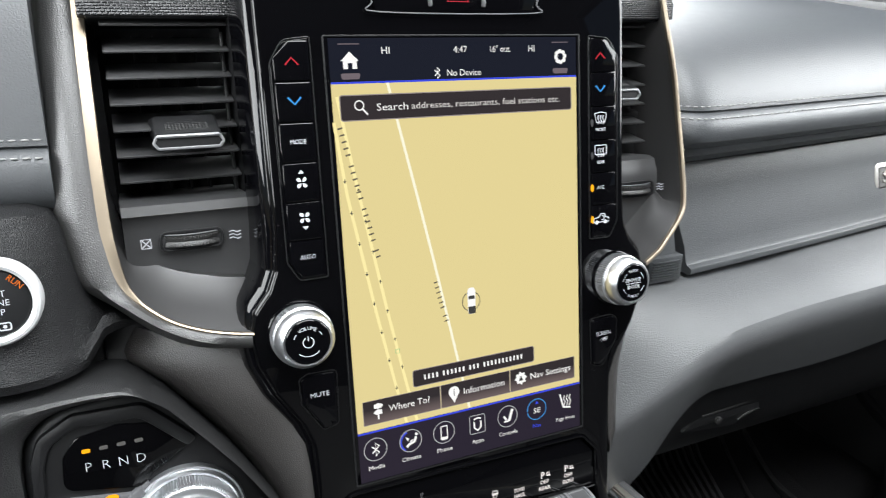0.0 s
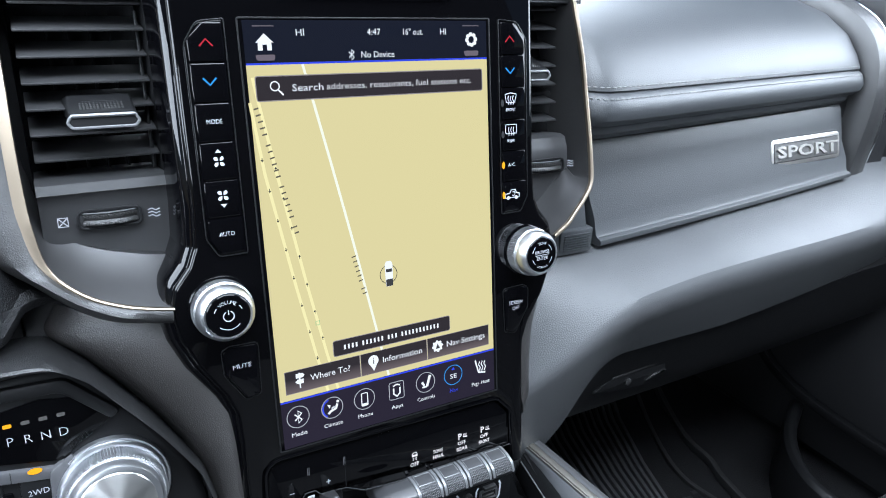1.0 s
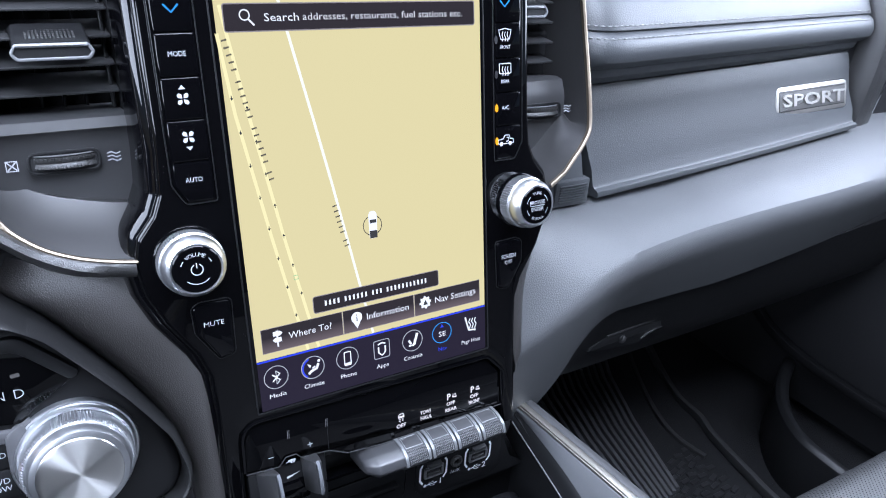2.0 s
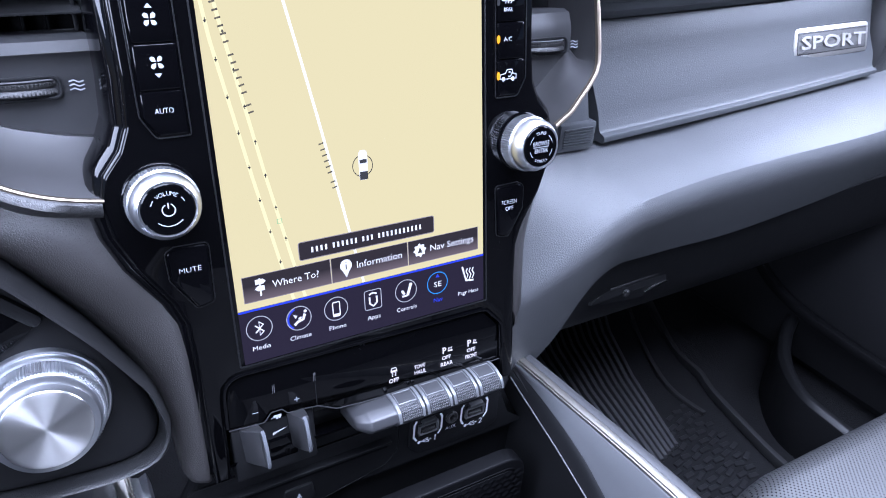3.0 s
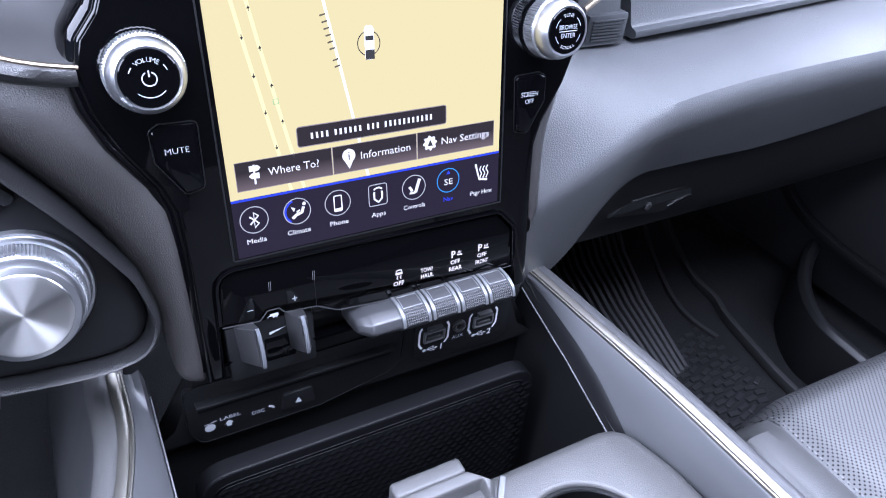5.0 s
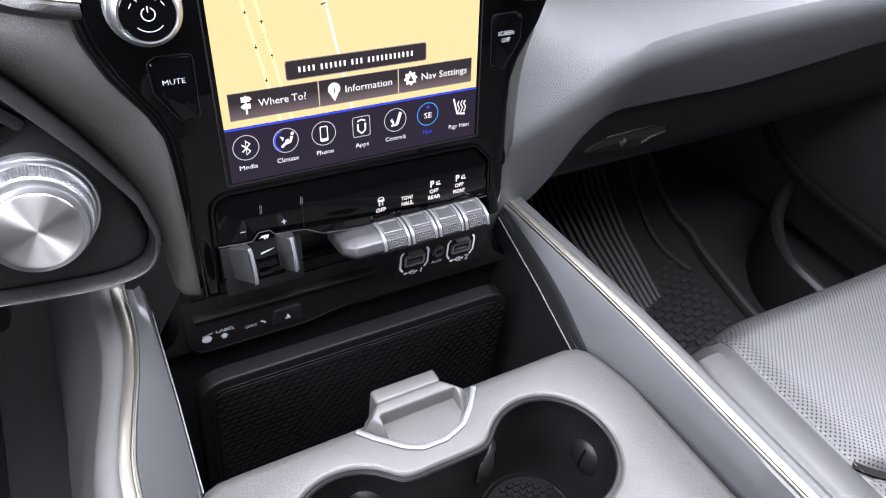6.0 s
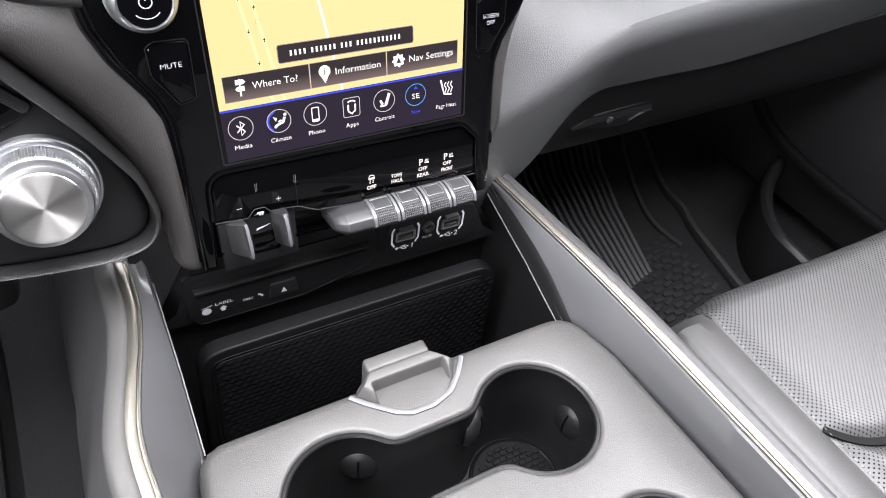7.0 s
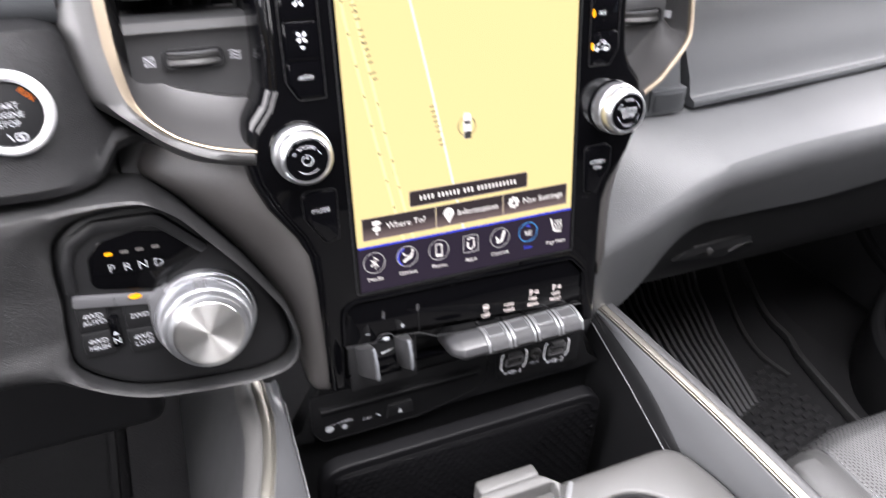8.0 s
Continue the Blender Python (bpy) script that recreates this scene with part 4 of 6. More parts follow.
# knobs
for sx, name in ((-1, "volume_knob"), (1, "tune_knob")):
    cx, cz = (-0.1105, 0.0707) if sx < 0 else (0.1118, 0.0714)
    knob = part(name, turned([(0.0178, 0.0), (0.0178, -0.0060), (0.0172, -0.0068), (0.0164, -0.0070), (0.0166, -0.0074), (0.0170, -0.0078), (0.0170, -0.0160), (0.0164, -0.0166), (0.0164, -0.0178), (0.0168, -0.0184), (0.0165, -0.0215), (0.0150, -0.0248), (0.0136, -0.0261), (0.0126, -0.0258)], cx, cz, 144, tooth=0.0008, toothed=(5, 6)), CHROME, stack, "knurled satin chrome knob")
    part("knob_base", turned([(0.0185, 0.0), (0.0185, -0.0068), (0.0176, -0.0074)], cx, cz, 96, tooth=0.0004, toothed=(1,)), GLOSS_CLEAN, knob)
    part("knob_face", turned([(0.0128, -0.0240), (0.0126, -0.0262), (0.0122, -0.0266), (0.0, -0.0267)], cx, cz, 48), GLOSS_CLEAN, knob, "glossy black knob face")
    y = -0.0270
    if sx < 0:
        part("knob_legend", joined(arc_lettering("VOLUME", cx, cz, 0.0082, 0.0021, y, 90, 13), Ink(y).ring(cx, cz, 0.0030, 0.0006, 20, 115, 425).line([(cx, cz + 0.0008), (cx, cz + 0.0036)], 0.0006).ring(cx, cz, 0.0080, 0.0005, 16, 225, 315).line(ellipse(cx, cz, 0.0084, None, 6, 140, 158, False), 0.0005).line(ellipse(cx, cz, 0.0084, None, 6, 22, 40, False), 0.0005).done()), PRINT, knob)
    else:
        part("knob_legend", joined(arc_lettering("TUNE", cx, cz, 0.0088, 0.0020, y, 90, 13), arc_lettering("SCROLL", cx, cz, 0.0090, 0.0018, y, 270, 11, True), lettering("BROWSE", cx, cz + 0.0023, 0.0026, y, 0.0125), lettering("ENTER", cx, cz - 0.0023, 0.0026, y, 0.0100),
             Ink(y).line([(cx - 0.0062, cz), (cx + 0.0062, cz)], 0.0004).ring(cx, cz, 0.0088, 0.0004, 10, 130, 165).ring(cx, cz, 0.0088, 0.0004, 10, 15, 50).ring(cx, cz, 0.0088, 0.0004, 10, 195, 225).ring(cx, cz, 0.0088, 0.0004, 10, 315, 345).done()), PRINT, knob)

# mute and screen-off keys
for sx, words in ((-1, ("MUTE",)), (1, ("SCREEN", "OFF"))):
    pts = [(0.0915, 0.0440), (0.1085, 0.0445), (0.1130, 0.0420), (0.1125, 0.0270), (0.1010, 0.0090), (0.0925, 0.0110)]
    key = part("bezel_key", plate(rounded([(sx * x, z) for x, z in pts], 0.0025, 3), -0.0082, 0.0, 0.0016), GLOSS_CLEAN, stack, "glossy black wedge key")
    part("key_legend", joined(*[lettering(w, -0.1025 if sx < 0 else 0.1010, 0.0320 + (0.0012 if len(words) > 1 else 0) - 0.0044 * i, 0.0029, -0.0085, {"MUTE": 0.0112, "SCREEN": 0.0120, "OFF": 0.0062}[w], thin=-0.018) for i, w in enumerate(words)]), PRINT_DIM, key)
    # added ring, paler than the gloss, for reflections on the key's bevel
    part("key_glint", sweep([(x, -0.0064, z) for x, z in offset(rounded([(sx * x, z) for x, z in pts], 0.0025, 3), 0.0006)], bar(0.0003, 0.0003), closed=True), SATIN_LINE, key)

# lower key card
card = part("key_card", plate(rounded([(-0.0950, -0.0722), (-0.0745, -0.0738), (-0.0700, -0.0685), (-0.0632, -0.0685), (-0.0600, -0.0722), (-0.0410, -0.0738), (-0.0285, -0.0802), (0.0160, -0.0840), (0.0945, -0.0825), (0.0945, -0.0560), (0.0825, -0.0430), (-0.0935, -0.0403), (-0.0948, -0.0650)], [0.001, 0.001, 0.001, 0.001, 0.001, 0.003, 0.006, 0.003, 0.001, 0.006, 0.004, 0.020, 0.002], 6), -0.0050, 0.010, 0.0012), GLOSS, stack, "glossy black key card")
part("card_rule", sweep([(x, -0.0056, z) for x, z in rounded([(-0.0955, -0.0725), (-0.0745, -0.0741), (-0.0700, -0.0688), (-0.0632, -0.0688), (-0.0600, -0.0725), (-0.0410, -0.0741), (-0.0285, -0.0805), (0.0160, -0.0842), (0.0948, -0.0828)], [0, 0.001, 0.001, 0.001, 0.001, 0.003, 0.006, 0.003, 0], 3)], bar(0.00030, 0.00030)), BAR_GREY, card)
for x in (-0.0671, -0.0661, -0.0416, -0.0406):
    part("card_split", Ink(-0.0053).line([(x, -0.0508), (x - 0.0003, -0.0566)], 0.00045).done(), SMOOTH_GREY, card)
part("card_joint", Ink(-0.0053).line([(-0.0411, -0.0570), (-0.0412, -0.0735)], 0.0004).done(), SATIN_LINE, card)
ink = Ink(-0.0054).line([(-0.0808, -0.0660), (-0.0774, -0.0660)], 0.0005).line([(-0.0552, -0.0652), (-0.0518, -0.0652)], 0.0005).line([(-0.0535, -0.0635), (-0.0535, -0.0669)], 0.0005)
part("card_marks", ink.done(), PRINT, card)
ink = Ink(-0.0066)
ink.poly(rect(-0.0690, -0.0642, -0.0724, -0.0708)).line([(-0.0706, -0.0724), (-0.0690, -0.0720)], 0.0004).disc(-0.0670, -0.0729, 0.0007, count=10).disc(-0.0654, -0.0729, 0.0007, count=10)
part("trailer_mark", ink.done(), PRINT, card)
ink = Ink(-0.0055)
ink.line(rounded([(0.0100, -0.0672), (0.0144, -0.0672), (0.0138, -0.0645), (0.0106, -0.0645)], 0.0006, 2), 0.0006, True).poly(rect(0.0098, 0.0146, -0.0676, -0.0661, 0.0005))
for x in (0.0106, 0.0128):
    ink.line([(p.x, p.y) for p in smooth_line([(x, -0.0680, 0), (x + 0.0008, -0.0688, 0), (x, -0.0697, 0), (x + 0.0008, -0.0706, 0)], 3)], 0.0005)
part("card_legend", joined(ink.done(), lettering("OFF", 0.0118, -0.0735, 0.0029, -0.0055, 0.0072, thin=0.03)), G_BACK, card)
part("card_legend", joined(lettering("TOW/", 0.0313, -0.0690, 0.0028, -0.0055, 0.0085, thin=0.03), lettering("HAUL", 0.0315, -0.0732, 0.0028, -0.0055, 0.0090, thin=0.03)), G_BACK, card)
for x, w, z in ((0.0518, "REAR", -0.0712), (0.0716, "FRONT", -0.0712)):
    park = Ink(-0.0055).poly([(x + 0.0014, z + 0.0066), (x + 0.0050, z + 0.0062), (x + 0.0050, z + 0.0072), (x + 0.0014, z + 0.0076)])
    for d in (0.0018, 0.0028, 0.0038):
        park.line([(x + d, z + 0.0078), (x + d + 0.0004, z + 0.0094)], 0.0005)
    part("card_legend", joined(lettering("P", x - 0.0015, z + 0.0080, 0.0048, -0.0055, 0.0030, thin=0.03), park.done(), lettering("OFF", x, z + 0.0025, 0.0028, -0.0055, 0.0070, thin=0.03), lettering(w, x, z - 0.0022, 0.0028, -0.0055, 0.0095, thin=0.03)), G_BACK, card)
groove = rounded([(-0.0962, -0.070), (-0.0960, -0.0640), (-0.0950, -0.0378), (0.0828, -0.0402), (0.0962, -0.0545), (0.0970, -0.070)], [0, 0.002, 0.021, 0.008, 0.012, 0], 8)
part("card_groove", sweep([(x, -0.0066, z) for x, z in groove], bar(0.0010, 0.0008)), GLOSS_CLEAN, bezel)

# toggle bar
SECTION = [(0.012, -0.0822), (-0.005, -0.0832), (-0.0145, -0.0842), (-0.0215, -0.0880), (-0.0235, -0.0938), (-0.0185, -0.0985), (-0.0090, -0.1005), (0.012, -0.1010)]
MID = (-0.004, -0.0925)


def bar_section(scale, grow=0.0):
    """Cross-section of the bar, shrunk towards its middle and then grown."""
    out = []
    for y, z in offset(rounded(SECTION, [0, 0.004, 0.004, 0.003, 0.003, 0.004, 0.003, 0], 3), grow):
        out.append((MID[0] + (y - MID[0]) * (scale if y < 0.01 else 1), MID[1] + (z - MID[1]) * scale))
    return out


def on_section(u, lift):
    """Point (depth, height) on the upper front of the bar; u runs from the bezel down to the lower edge."""
    pts = [Vector((-0.006, -0.0833)), Vector((-0.0145, -0.0843)), Vector((-0.0213, -0.0880)), Vector((-0.0234, -0.0940))]
    k = min(2, int(u * 3))
    f = u * 3 - k
    p = pts[k].lerp(pts[k + 1], f)
    n = Vector((-0.25 - 0.75 * u, 0.95 - 0.80 * u)).normalized()
    return p + n * (lift + 0.0004 * math.sin(math.pi * f))


toggles = part("toggle_bar", rings([(bar_section(0.45), -0.0205), (bar_section(0.62), -0.0195), (bar_section(0.95), -0.0135), (bar_section(1.0), -0.0118), (bar_section(1.0), 0.0868), (bar_section(0.9), 0.0880)], axis="x"), BAR_GREY, stack, "satin grey bar of toggle switches")
for k in range(4):
    x0 = 0.0052 + 0.0205 * k
    toggle = part("toggle", rings([(bar_section(1.0, 0.0002), x0 - 0.0002), (bar_section(1.0, 0.0009), x0 + 0.0006), (bar_section(1.0, 0.0009), x0 + 0.0190), (bar_section(1.0, 0.0002), x0 + 0.0198)], axis="x"), BAR_GREY, toggles, "grey toggle switch in a chrome frame")
    us = [i / 12 for i in range(13)]
    for x in (x0 + 0.0013, x0 + 0.0183):
        part("toggle_frame", sweep([(x, *on_section(u, 0.0011)) for u in us], bar(0.0011, 0.0007), up=(0, -0.6, 0.8)), FRAME_CHROME, toggle, "bright chrome edge")
    xa, xb = x0 + 0.0034, x0 + 0.0162
    loop = [(xa, *on_section(u, 0.0010)) for u in (0.05, 0.16, 0.30, 0.44)] + [(xb, *on_section(u, 0.0010)) for u in (0.44, 0.30, 0.16, 0.05)]
    part("lens_rim", sweep(loop, bar(0.0004, 0.0005), up=(0, -0.6, 0.8), closed=True), FRAME_CHROME, toggle)
    part("toggle_lens", grid([[(x, *on_section(0.06 + 0.38 * i / 6, 0.0013)) for x in (x0 + 0.0036, x0 + 0.0060, x0 + 0.0130, x0 + 0.0160)] for i in range(7)]), TOGGLE_FACE, toggle)
    dots = []
    for i in range(10):
        for j in range(6):
            y, z = on_section(0.54 + 0.078 * j, 0.0011)
            dots.append(block(x0 + 0.0033 + i * 0.0014, x0 + 0.0041 + i * 0.0014, y - 0.0006, y + 0.0006, z - 0.0004, z + 0.0005, 0.0))
    grip = part("toggle_grip", joined(*dots), TOGGLE_DOT, toggle, "fine knurled grip")
    grip["kind"] = "stuff"

# trailer brake control
CLEAR_EDGE = material("clear_edge", (0.12, 0.125, 0.135), 0.16, spec=0.6, mottle=0.05)
PADDLE = material("paddle_grey", (0.026, 0.026, 0.027), 0.36)
well = part("brake_well", block(-0.0945, -0.0430, -0.0030, 0.016, -0.1120, -0.0755, 0.002), SATIN, stack)
part("brake_wedge", Ink(-0.0034).poly([(-0.0700, -0.0845), (-0.0600, -0.0829), (-0.0700, -0.0862)]).done(), PRINT_DIM, well)
part("brake_gap", block(-0.0735, -0.0555, -0.0036, 0.0, -0.1040, -0.0880, 0.001), GLOSS_CLEAN, well)


def paddle(pts):
    return rounded(pts, 0.0013, 2)


left_grip = part("brake_paddle", rings([(paddle([(-0.0895, -0.0758), (-0.0778, -0.0752), (-0.0770, -0.0985), (-0.0880, -0.0995)]), -0.002), (paddle([(-0.0880, -0.0730), (-0.0785, -0.0720), (-0.0776, -0.0960), (-0.0865, -0.0965)]), -0.010), (paddle([(-0.0845, -0.0682), (-0.0792, -0.0676), (-0.0780, -0.0932), (-0.0828, -0.0930)]), -0.0205), (paddle([(-0.0824, -0.0675), (-0.0796, -0.0672), (-0.0783, -0.0925), (-0.0812, -0.0922)]), -0.0238)]), PADDLE, stack, "grey squeeze paddle with a clear edge")
part("paddle_edge", sweep([(-0.0806, -0.0232, -0.0672), (-0.0803, -0.0246, -0.0700), (-0.0796, -0.0250, -0.0800), (-0.0792, -0.0246, -0.0900), (-0.0792, -0.0232, -0.0928)], bar(0.0011, 0.0010)), CLEAR_EDGE, left_grip, "clear plastic edge")
right_grip = part("brake_paddle", rings([(paddle([(-0.0600, -0.0742), (-0.0495, -0.0738), (-0.0485, -0.0985), (-0.0590, -0.0990)]), -0.002), (paddle([(-0.0590, -0.0706), (-0.0508, -0.0702), (-0.0498, -0.0950), (-0.0580, -0.0952)]), -0.013), (paddle([(-0.0576, -0.0675), (-0.0526, -0.0671), (-0.0514, -0.0915), (-0.0565, -0.0918)]), -0.0222), (paddle([(-0.0568, -0.0682), (-0.0534, -0.0678), (-0.0522, -0.0907), (-0.0556, -0.0910)]), -0.0240)]), PADDLE, stack, "grey squeeze paddle with a clear edge")
part("paddle_edge", sweep([(-0.0554, -0.0228, -0.0672), (-0.0552, -0.0244, -0.0692), (-0.0545, -0.0250, -0.0790), (-0.0540, -0.0244, -0.0890), (-0.0539, -0.0228, -0.0914)], bar(0.0011, 0.0010)), CLEAR_EDGE, right_grip, "clear plastic edge")

# grained grey surrounds on both sides of the bezel
OUTER = [(0.200, 0.040, 0.078), (0.203, 0.034, 0.060), (0.184, 0.028, 0.042), (0.153, 0.022, 0.003), (0.1315, 0.014, -0.034), (0.1245, 0.009, -0.062), (0.1225, 0.008, -0.098), (0.1190, 0.010, -0.108)]
INNER = [(0.140, 0.012, 0.0655), (0.1385, 0.008, 0.055), (0.130, 0.005, 0.035), (0.1155, 0.002, 0.013), (0.1100, 0.000, -0.002), (0.1085, -0.001, -0.036), (0.1080, -0.001, -0.098), (0.1090, 0.004, -0.108)]
for sx in (-1, 1):
    a, b = smooth_line(OUTER, 5), smooth_line(INNER, 5)
    rows = []
    for k, (p, q) in enumerate(zip(a, b)):
        if sx > 0:
            if p.z < -0.072:
                continue
            p = Vector((min(p.x, q.x + 0.0145 * min(1.0, (p.z + 0.076) / 0.03 + 0.25)), p.y * 0.4 + 0.004, p.z))
        row = [p + Vector((0, 0.020, 0)), p + Vector((0, 0.003, 0))]
        for u in (0.12, 0.3, 0.5, 0.7, 0.88):
            row.append(p.lerp(q, u) + Vector((0, -0.0045 * math.sin(math.pi * u) ** 0.6 * min(1.0, (p - q).length / 0.02), 0)))
        row += [q, q + Vector((0, 0.02, 0))]
        rows.append([Vector((sx * v.x, v.y, v.z)) for v in row])
    part("grey_surround", skin(rows, 0.004, (0, 1, 0)), BROWN_GREY, stack, "grained dark grey flank of the bezel", 60)

# ---- touchscreen ----
screen = thing("touchscreen", FACE, (0.0, -0.004, -0.033), "tall lit touchscreen showing a yellow map and menu", "touchscreen")
Y = -0.0068
part("glass", plate(rect(-0.0835, 0.0835, -0.0335, 0.2345, 0.001), -0.0062, 0.0, 0.0004), GLOSS_CLEAN, screen)
part("glass_edge", sweep([(x, -0.0063, z) for x, z in rect(-0.0838, 0.0838, -0.0338, 0.2348, 0.001)], bar(0.0005, 0.0004), closed=True), SATIN, screen)
status = part("status_bar", Ink(Y).poly(rect(-0.0812, 0.0812, 0.2098, 0.2335)).done(), G_NAVY, screen, "dark blue status bar")
chart = part("map", Ink(Y).poly(rect(-0.0812, 0.0812, 0.0006, 0.2090)).done(), G_MAP, screen, "pale yellow road map")
menu = part("menu_bar", Ink(Y).poly(rect(-0.0812, 0.0812, -0.0325, -0.0006)).done(), G_PLUM, screen, "dark menu bar")
part("blue_rule", Ink(Y - 0.0002).poly(rect(-0.0812, 0.0812, 0.2088, 0.2099)).done(), G_BLUE, screen)
part("blue_rule", Ink(Y - 0.0002).poly(rect(-0.0812, 0.0812, -0.0007, 0.0005)).done(), G_BLUE, screen)
y1, y2, y3, y4 = Y - 0.0003, Y - 0.0006, Y - 0.0009, Y - 0.0012
part("minor_road", Ink(y1).line([(-0.0480, 0.2088), (-0.0330, 0.140), (-0.0250, 0.102), (-0.0050, 0.0008)], 0.0017).done(), G_LANE, chart)
for dx in (0.0, 0.0070):
    part("main_road", Ink(y1).line([(-0.0812 + dx * 0.4, 0.188 if not dx else 0.2020), (-0.0765 + dx, 0.146), (-0.0640 + dx, 0.075), (-0.0545 + dx, 0.026), (-0.0490 + dx, 0.0008)], 0.0019).done(), G_ROAD, chart)
    marks = Ink(y2)
    for k in range(8):
        z = 0.155 - 0.0185 * k - (0.006 if dx else 0)
        x = np.interp(z, [0.0008, 0.026, 0.075, 0.146, 0.188], [-0.0490, -0.0545, -0.0640, -0.0765, -0.0810]) + dx
        s = 1 if dx else -1
        marks.line([(x, z - 0.0012), (x, z + 0.0012)], 0.0004).poly([(x - 0.0009, z), (x + 0.0009, z), (x, z + s * 0.0014)])
    part("lane_arrows", marks.done(), G_INK, chart)
part("junction_mark", Ink(y2).line(rect(-0.0535, -0.0510, 0.0475, 0.0500), 0.0004, True).done(), glow("junction_green", (0.25, 0.55, 0.25)), chart)


def word_bars(words, x, z, tall, y, turn, pitch, wide=0.62):
    """Plain bars in place of words that are not lettered: one bar a letter, set along a slanting line; words gives the letters of each."""
    ink = Ink(y)
    c, s = math.cos(radians(turn)), math.sin(radians(turn))
    run = 0.0
    for n in words:
        for _ in range(n):
            ink.poly([(x + c * u - s * v, z + s * u + c * v) for u, v in ((run, -tall / 2), (run + wide * pitch, -tall / 2), (run + wide * pitch, tall / 2), (run, tall / 2))])
            run += pitch
        run += pitch * 0.7
    return ink.done()


part("street_label", word_bars((5, 6, 6, 2), -0.0782, 0.1850, 0.0030, y3, -77, 0.00385, 0.24), G_LABEL, chart, "street label as plain bars")
part("street_label", word_bars((6, 2), -0.0248, 0.0885, 0.0030, y3, -77, 0.0034, 0.24), G_LABEL, chart, "street label as plain bars")
# position marker
pin = part("position_marker", Ink(y2).ring(-0.0008, 0.0722, 0.0062, 0.0005).done(), G_INK, chart)
part("marker_body", Ink(y3).poly(rounded([(-0.0032, 0.0640), (0.0020, 0.0640), (0.0022, 0.0790), (0.0012, 0.0812), (-0.0024, 0.0812), (-0.0034, 0.0790)], 0.001, 2)).done(), G_WHITE, pin)
part("marker_bed", joined(Ink(y4).poly(rect(-0.0031, 0.0019, 0.0642, 0.0690)).done(), Ink(y4).poly(rect(-0.0028, 0.0016, 0.0738, 0.0760)).done()), G_INK, pin)

# search field and destination keys
field = part("search_field", joined(Ink(y2).poly(rounded([(-0.0770, 0.1885), (0.0765, 0.1885), (0.0765, 0.2025), (-0.0770, 0.2025)], 0.0015, 3)).done()), G_KEY, screen, "dark search field")
part("field_edge", Ink(y3).line(rounded([(-0.0770, 0.1885), (0.0765, 0.1885), (0.0765, 0.2025), (-0.0770, 0.2025)], 0.0015, 3), 0.0006, True).done(), G_KEY_LINE, field)
part("field_text", lettering("Search", -0.0560, 0.1955, 0.0041, y4, 0.0192, anchor="LEFT"), G_WHITE, field)
part("field_hint", lettering("addresses, restaurants, fuel stations etc.", -0.0345, 0.1955, 0.0037, y4, 0.1020, anchor="LEFT"), glow("lit_grey", (0.74, 0.72, 0.70)), field)
part("field_lens", Ink(y4).ring(-0.0660, 0.1968, 0.0026, 0.0007, 18).line([(-0.0642, 0.1948), (-0.0612, 0.1915)], 0.0010).done(), G_WHITE, field)
near = part("place_field", Ink(y3).poly(rounded([(-0.0435, 0.0235), (0.0440, 0.0235), (0.0440, 0.0342), (-0.0435, 0.0342)], 0.0015, 3)).done(), G_KEY, screen, "dark field with a place line as plain bars")
part("place_line", word_bars((4, 6, 3, 11), -0.0362, 0.0288, 0.0032, y4 - 0.0002, 0, 0.00278, 0.45), G_WHITE, near)["kind"] = "stuff"
part("field_edge", Ink(y4).line(rounded([(-0.0435, 0.0235), (0.0440, 0.0235), (0.0440, 0.0342), (-0.0435, 0.0342)], 0.0015, 3), 0.0005, True).done(), G_KEY_LINE, near)
for x0, x1, body, w, tx in ((-0.0770, -0.0256, "Where To?", 0.0275, -0.0605), (-0.0250, 0.0250, "Information", 0.0300, -0.0095), (0.0256, 0.0765, "Nav Settings", 0.0320, 0.0405)):
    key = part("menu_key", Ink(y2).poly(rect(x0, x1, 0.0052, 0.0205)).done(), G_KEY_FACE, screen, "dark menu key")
    part("key_edge", Ink(y3).line(rect(x0, x1, 0.0052, 0.0205), 0.0005, True).done(), G_KEY_LINE, key)
    part("key_text", lettering(body, tx, 0.0135, 0.0042, y4, w, anchor="LEFT"), G_WHITE, key)
    ink = Ink(y4)
    if body[0] == "W":
        ink.line([(-0.0675, 0.0080), (-0.0675, 0.0185)], 0.0010).poly([(-0.0700, 0.0150), (-0.0655, 0.0150), (-0.0640, 0.0165), (-0.0655, 0.0180), (-0.0700, 0.0180)]).poly([(-0.0650, 0.0110), (-0.0690, 0.0110), (-0.0706, 0.0125), (-0.0690, 0.0140), (-0.0650, 0.0140)])
    elif body[0] == "I":
        ink.disc(-0.0160, 0.0145, 0.0038).poly([(-0.0186, 0.0118), (-0.0134, 0.0118), (-0.0160, 0.0070)])
    else:
        ink.poly([(0.0335 + (0.0045 if k % 4 < 2 else 0.0036) * math.cos(2 * math.pi * k / 32), 0.0135 + (0.0045 if k % 4 < 2 else 0.0036) * math.sin(2 * math.pi * k / 32)) for k in range(32)])
    part("key_icon", ink.done(), G_WHITE, key)
    if body[0] == "I":
        part("icon_mark", joined(lettering("i", -0.0160, 0.0146, 0.0050, y4 - 0.0002)), G_INK, key)
    if body[0] == "N":
        part("icon_mark", Ink(y4 - 0.0002).poly([(0.0318, 0.0118), (0.0352, 0.0118), (0.0335, 0.0156)]).done(), G_INK, key)

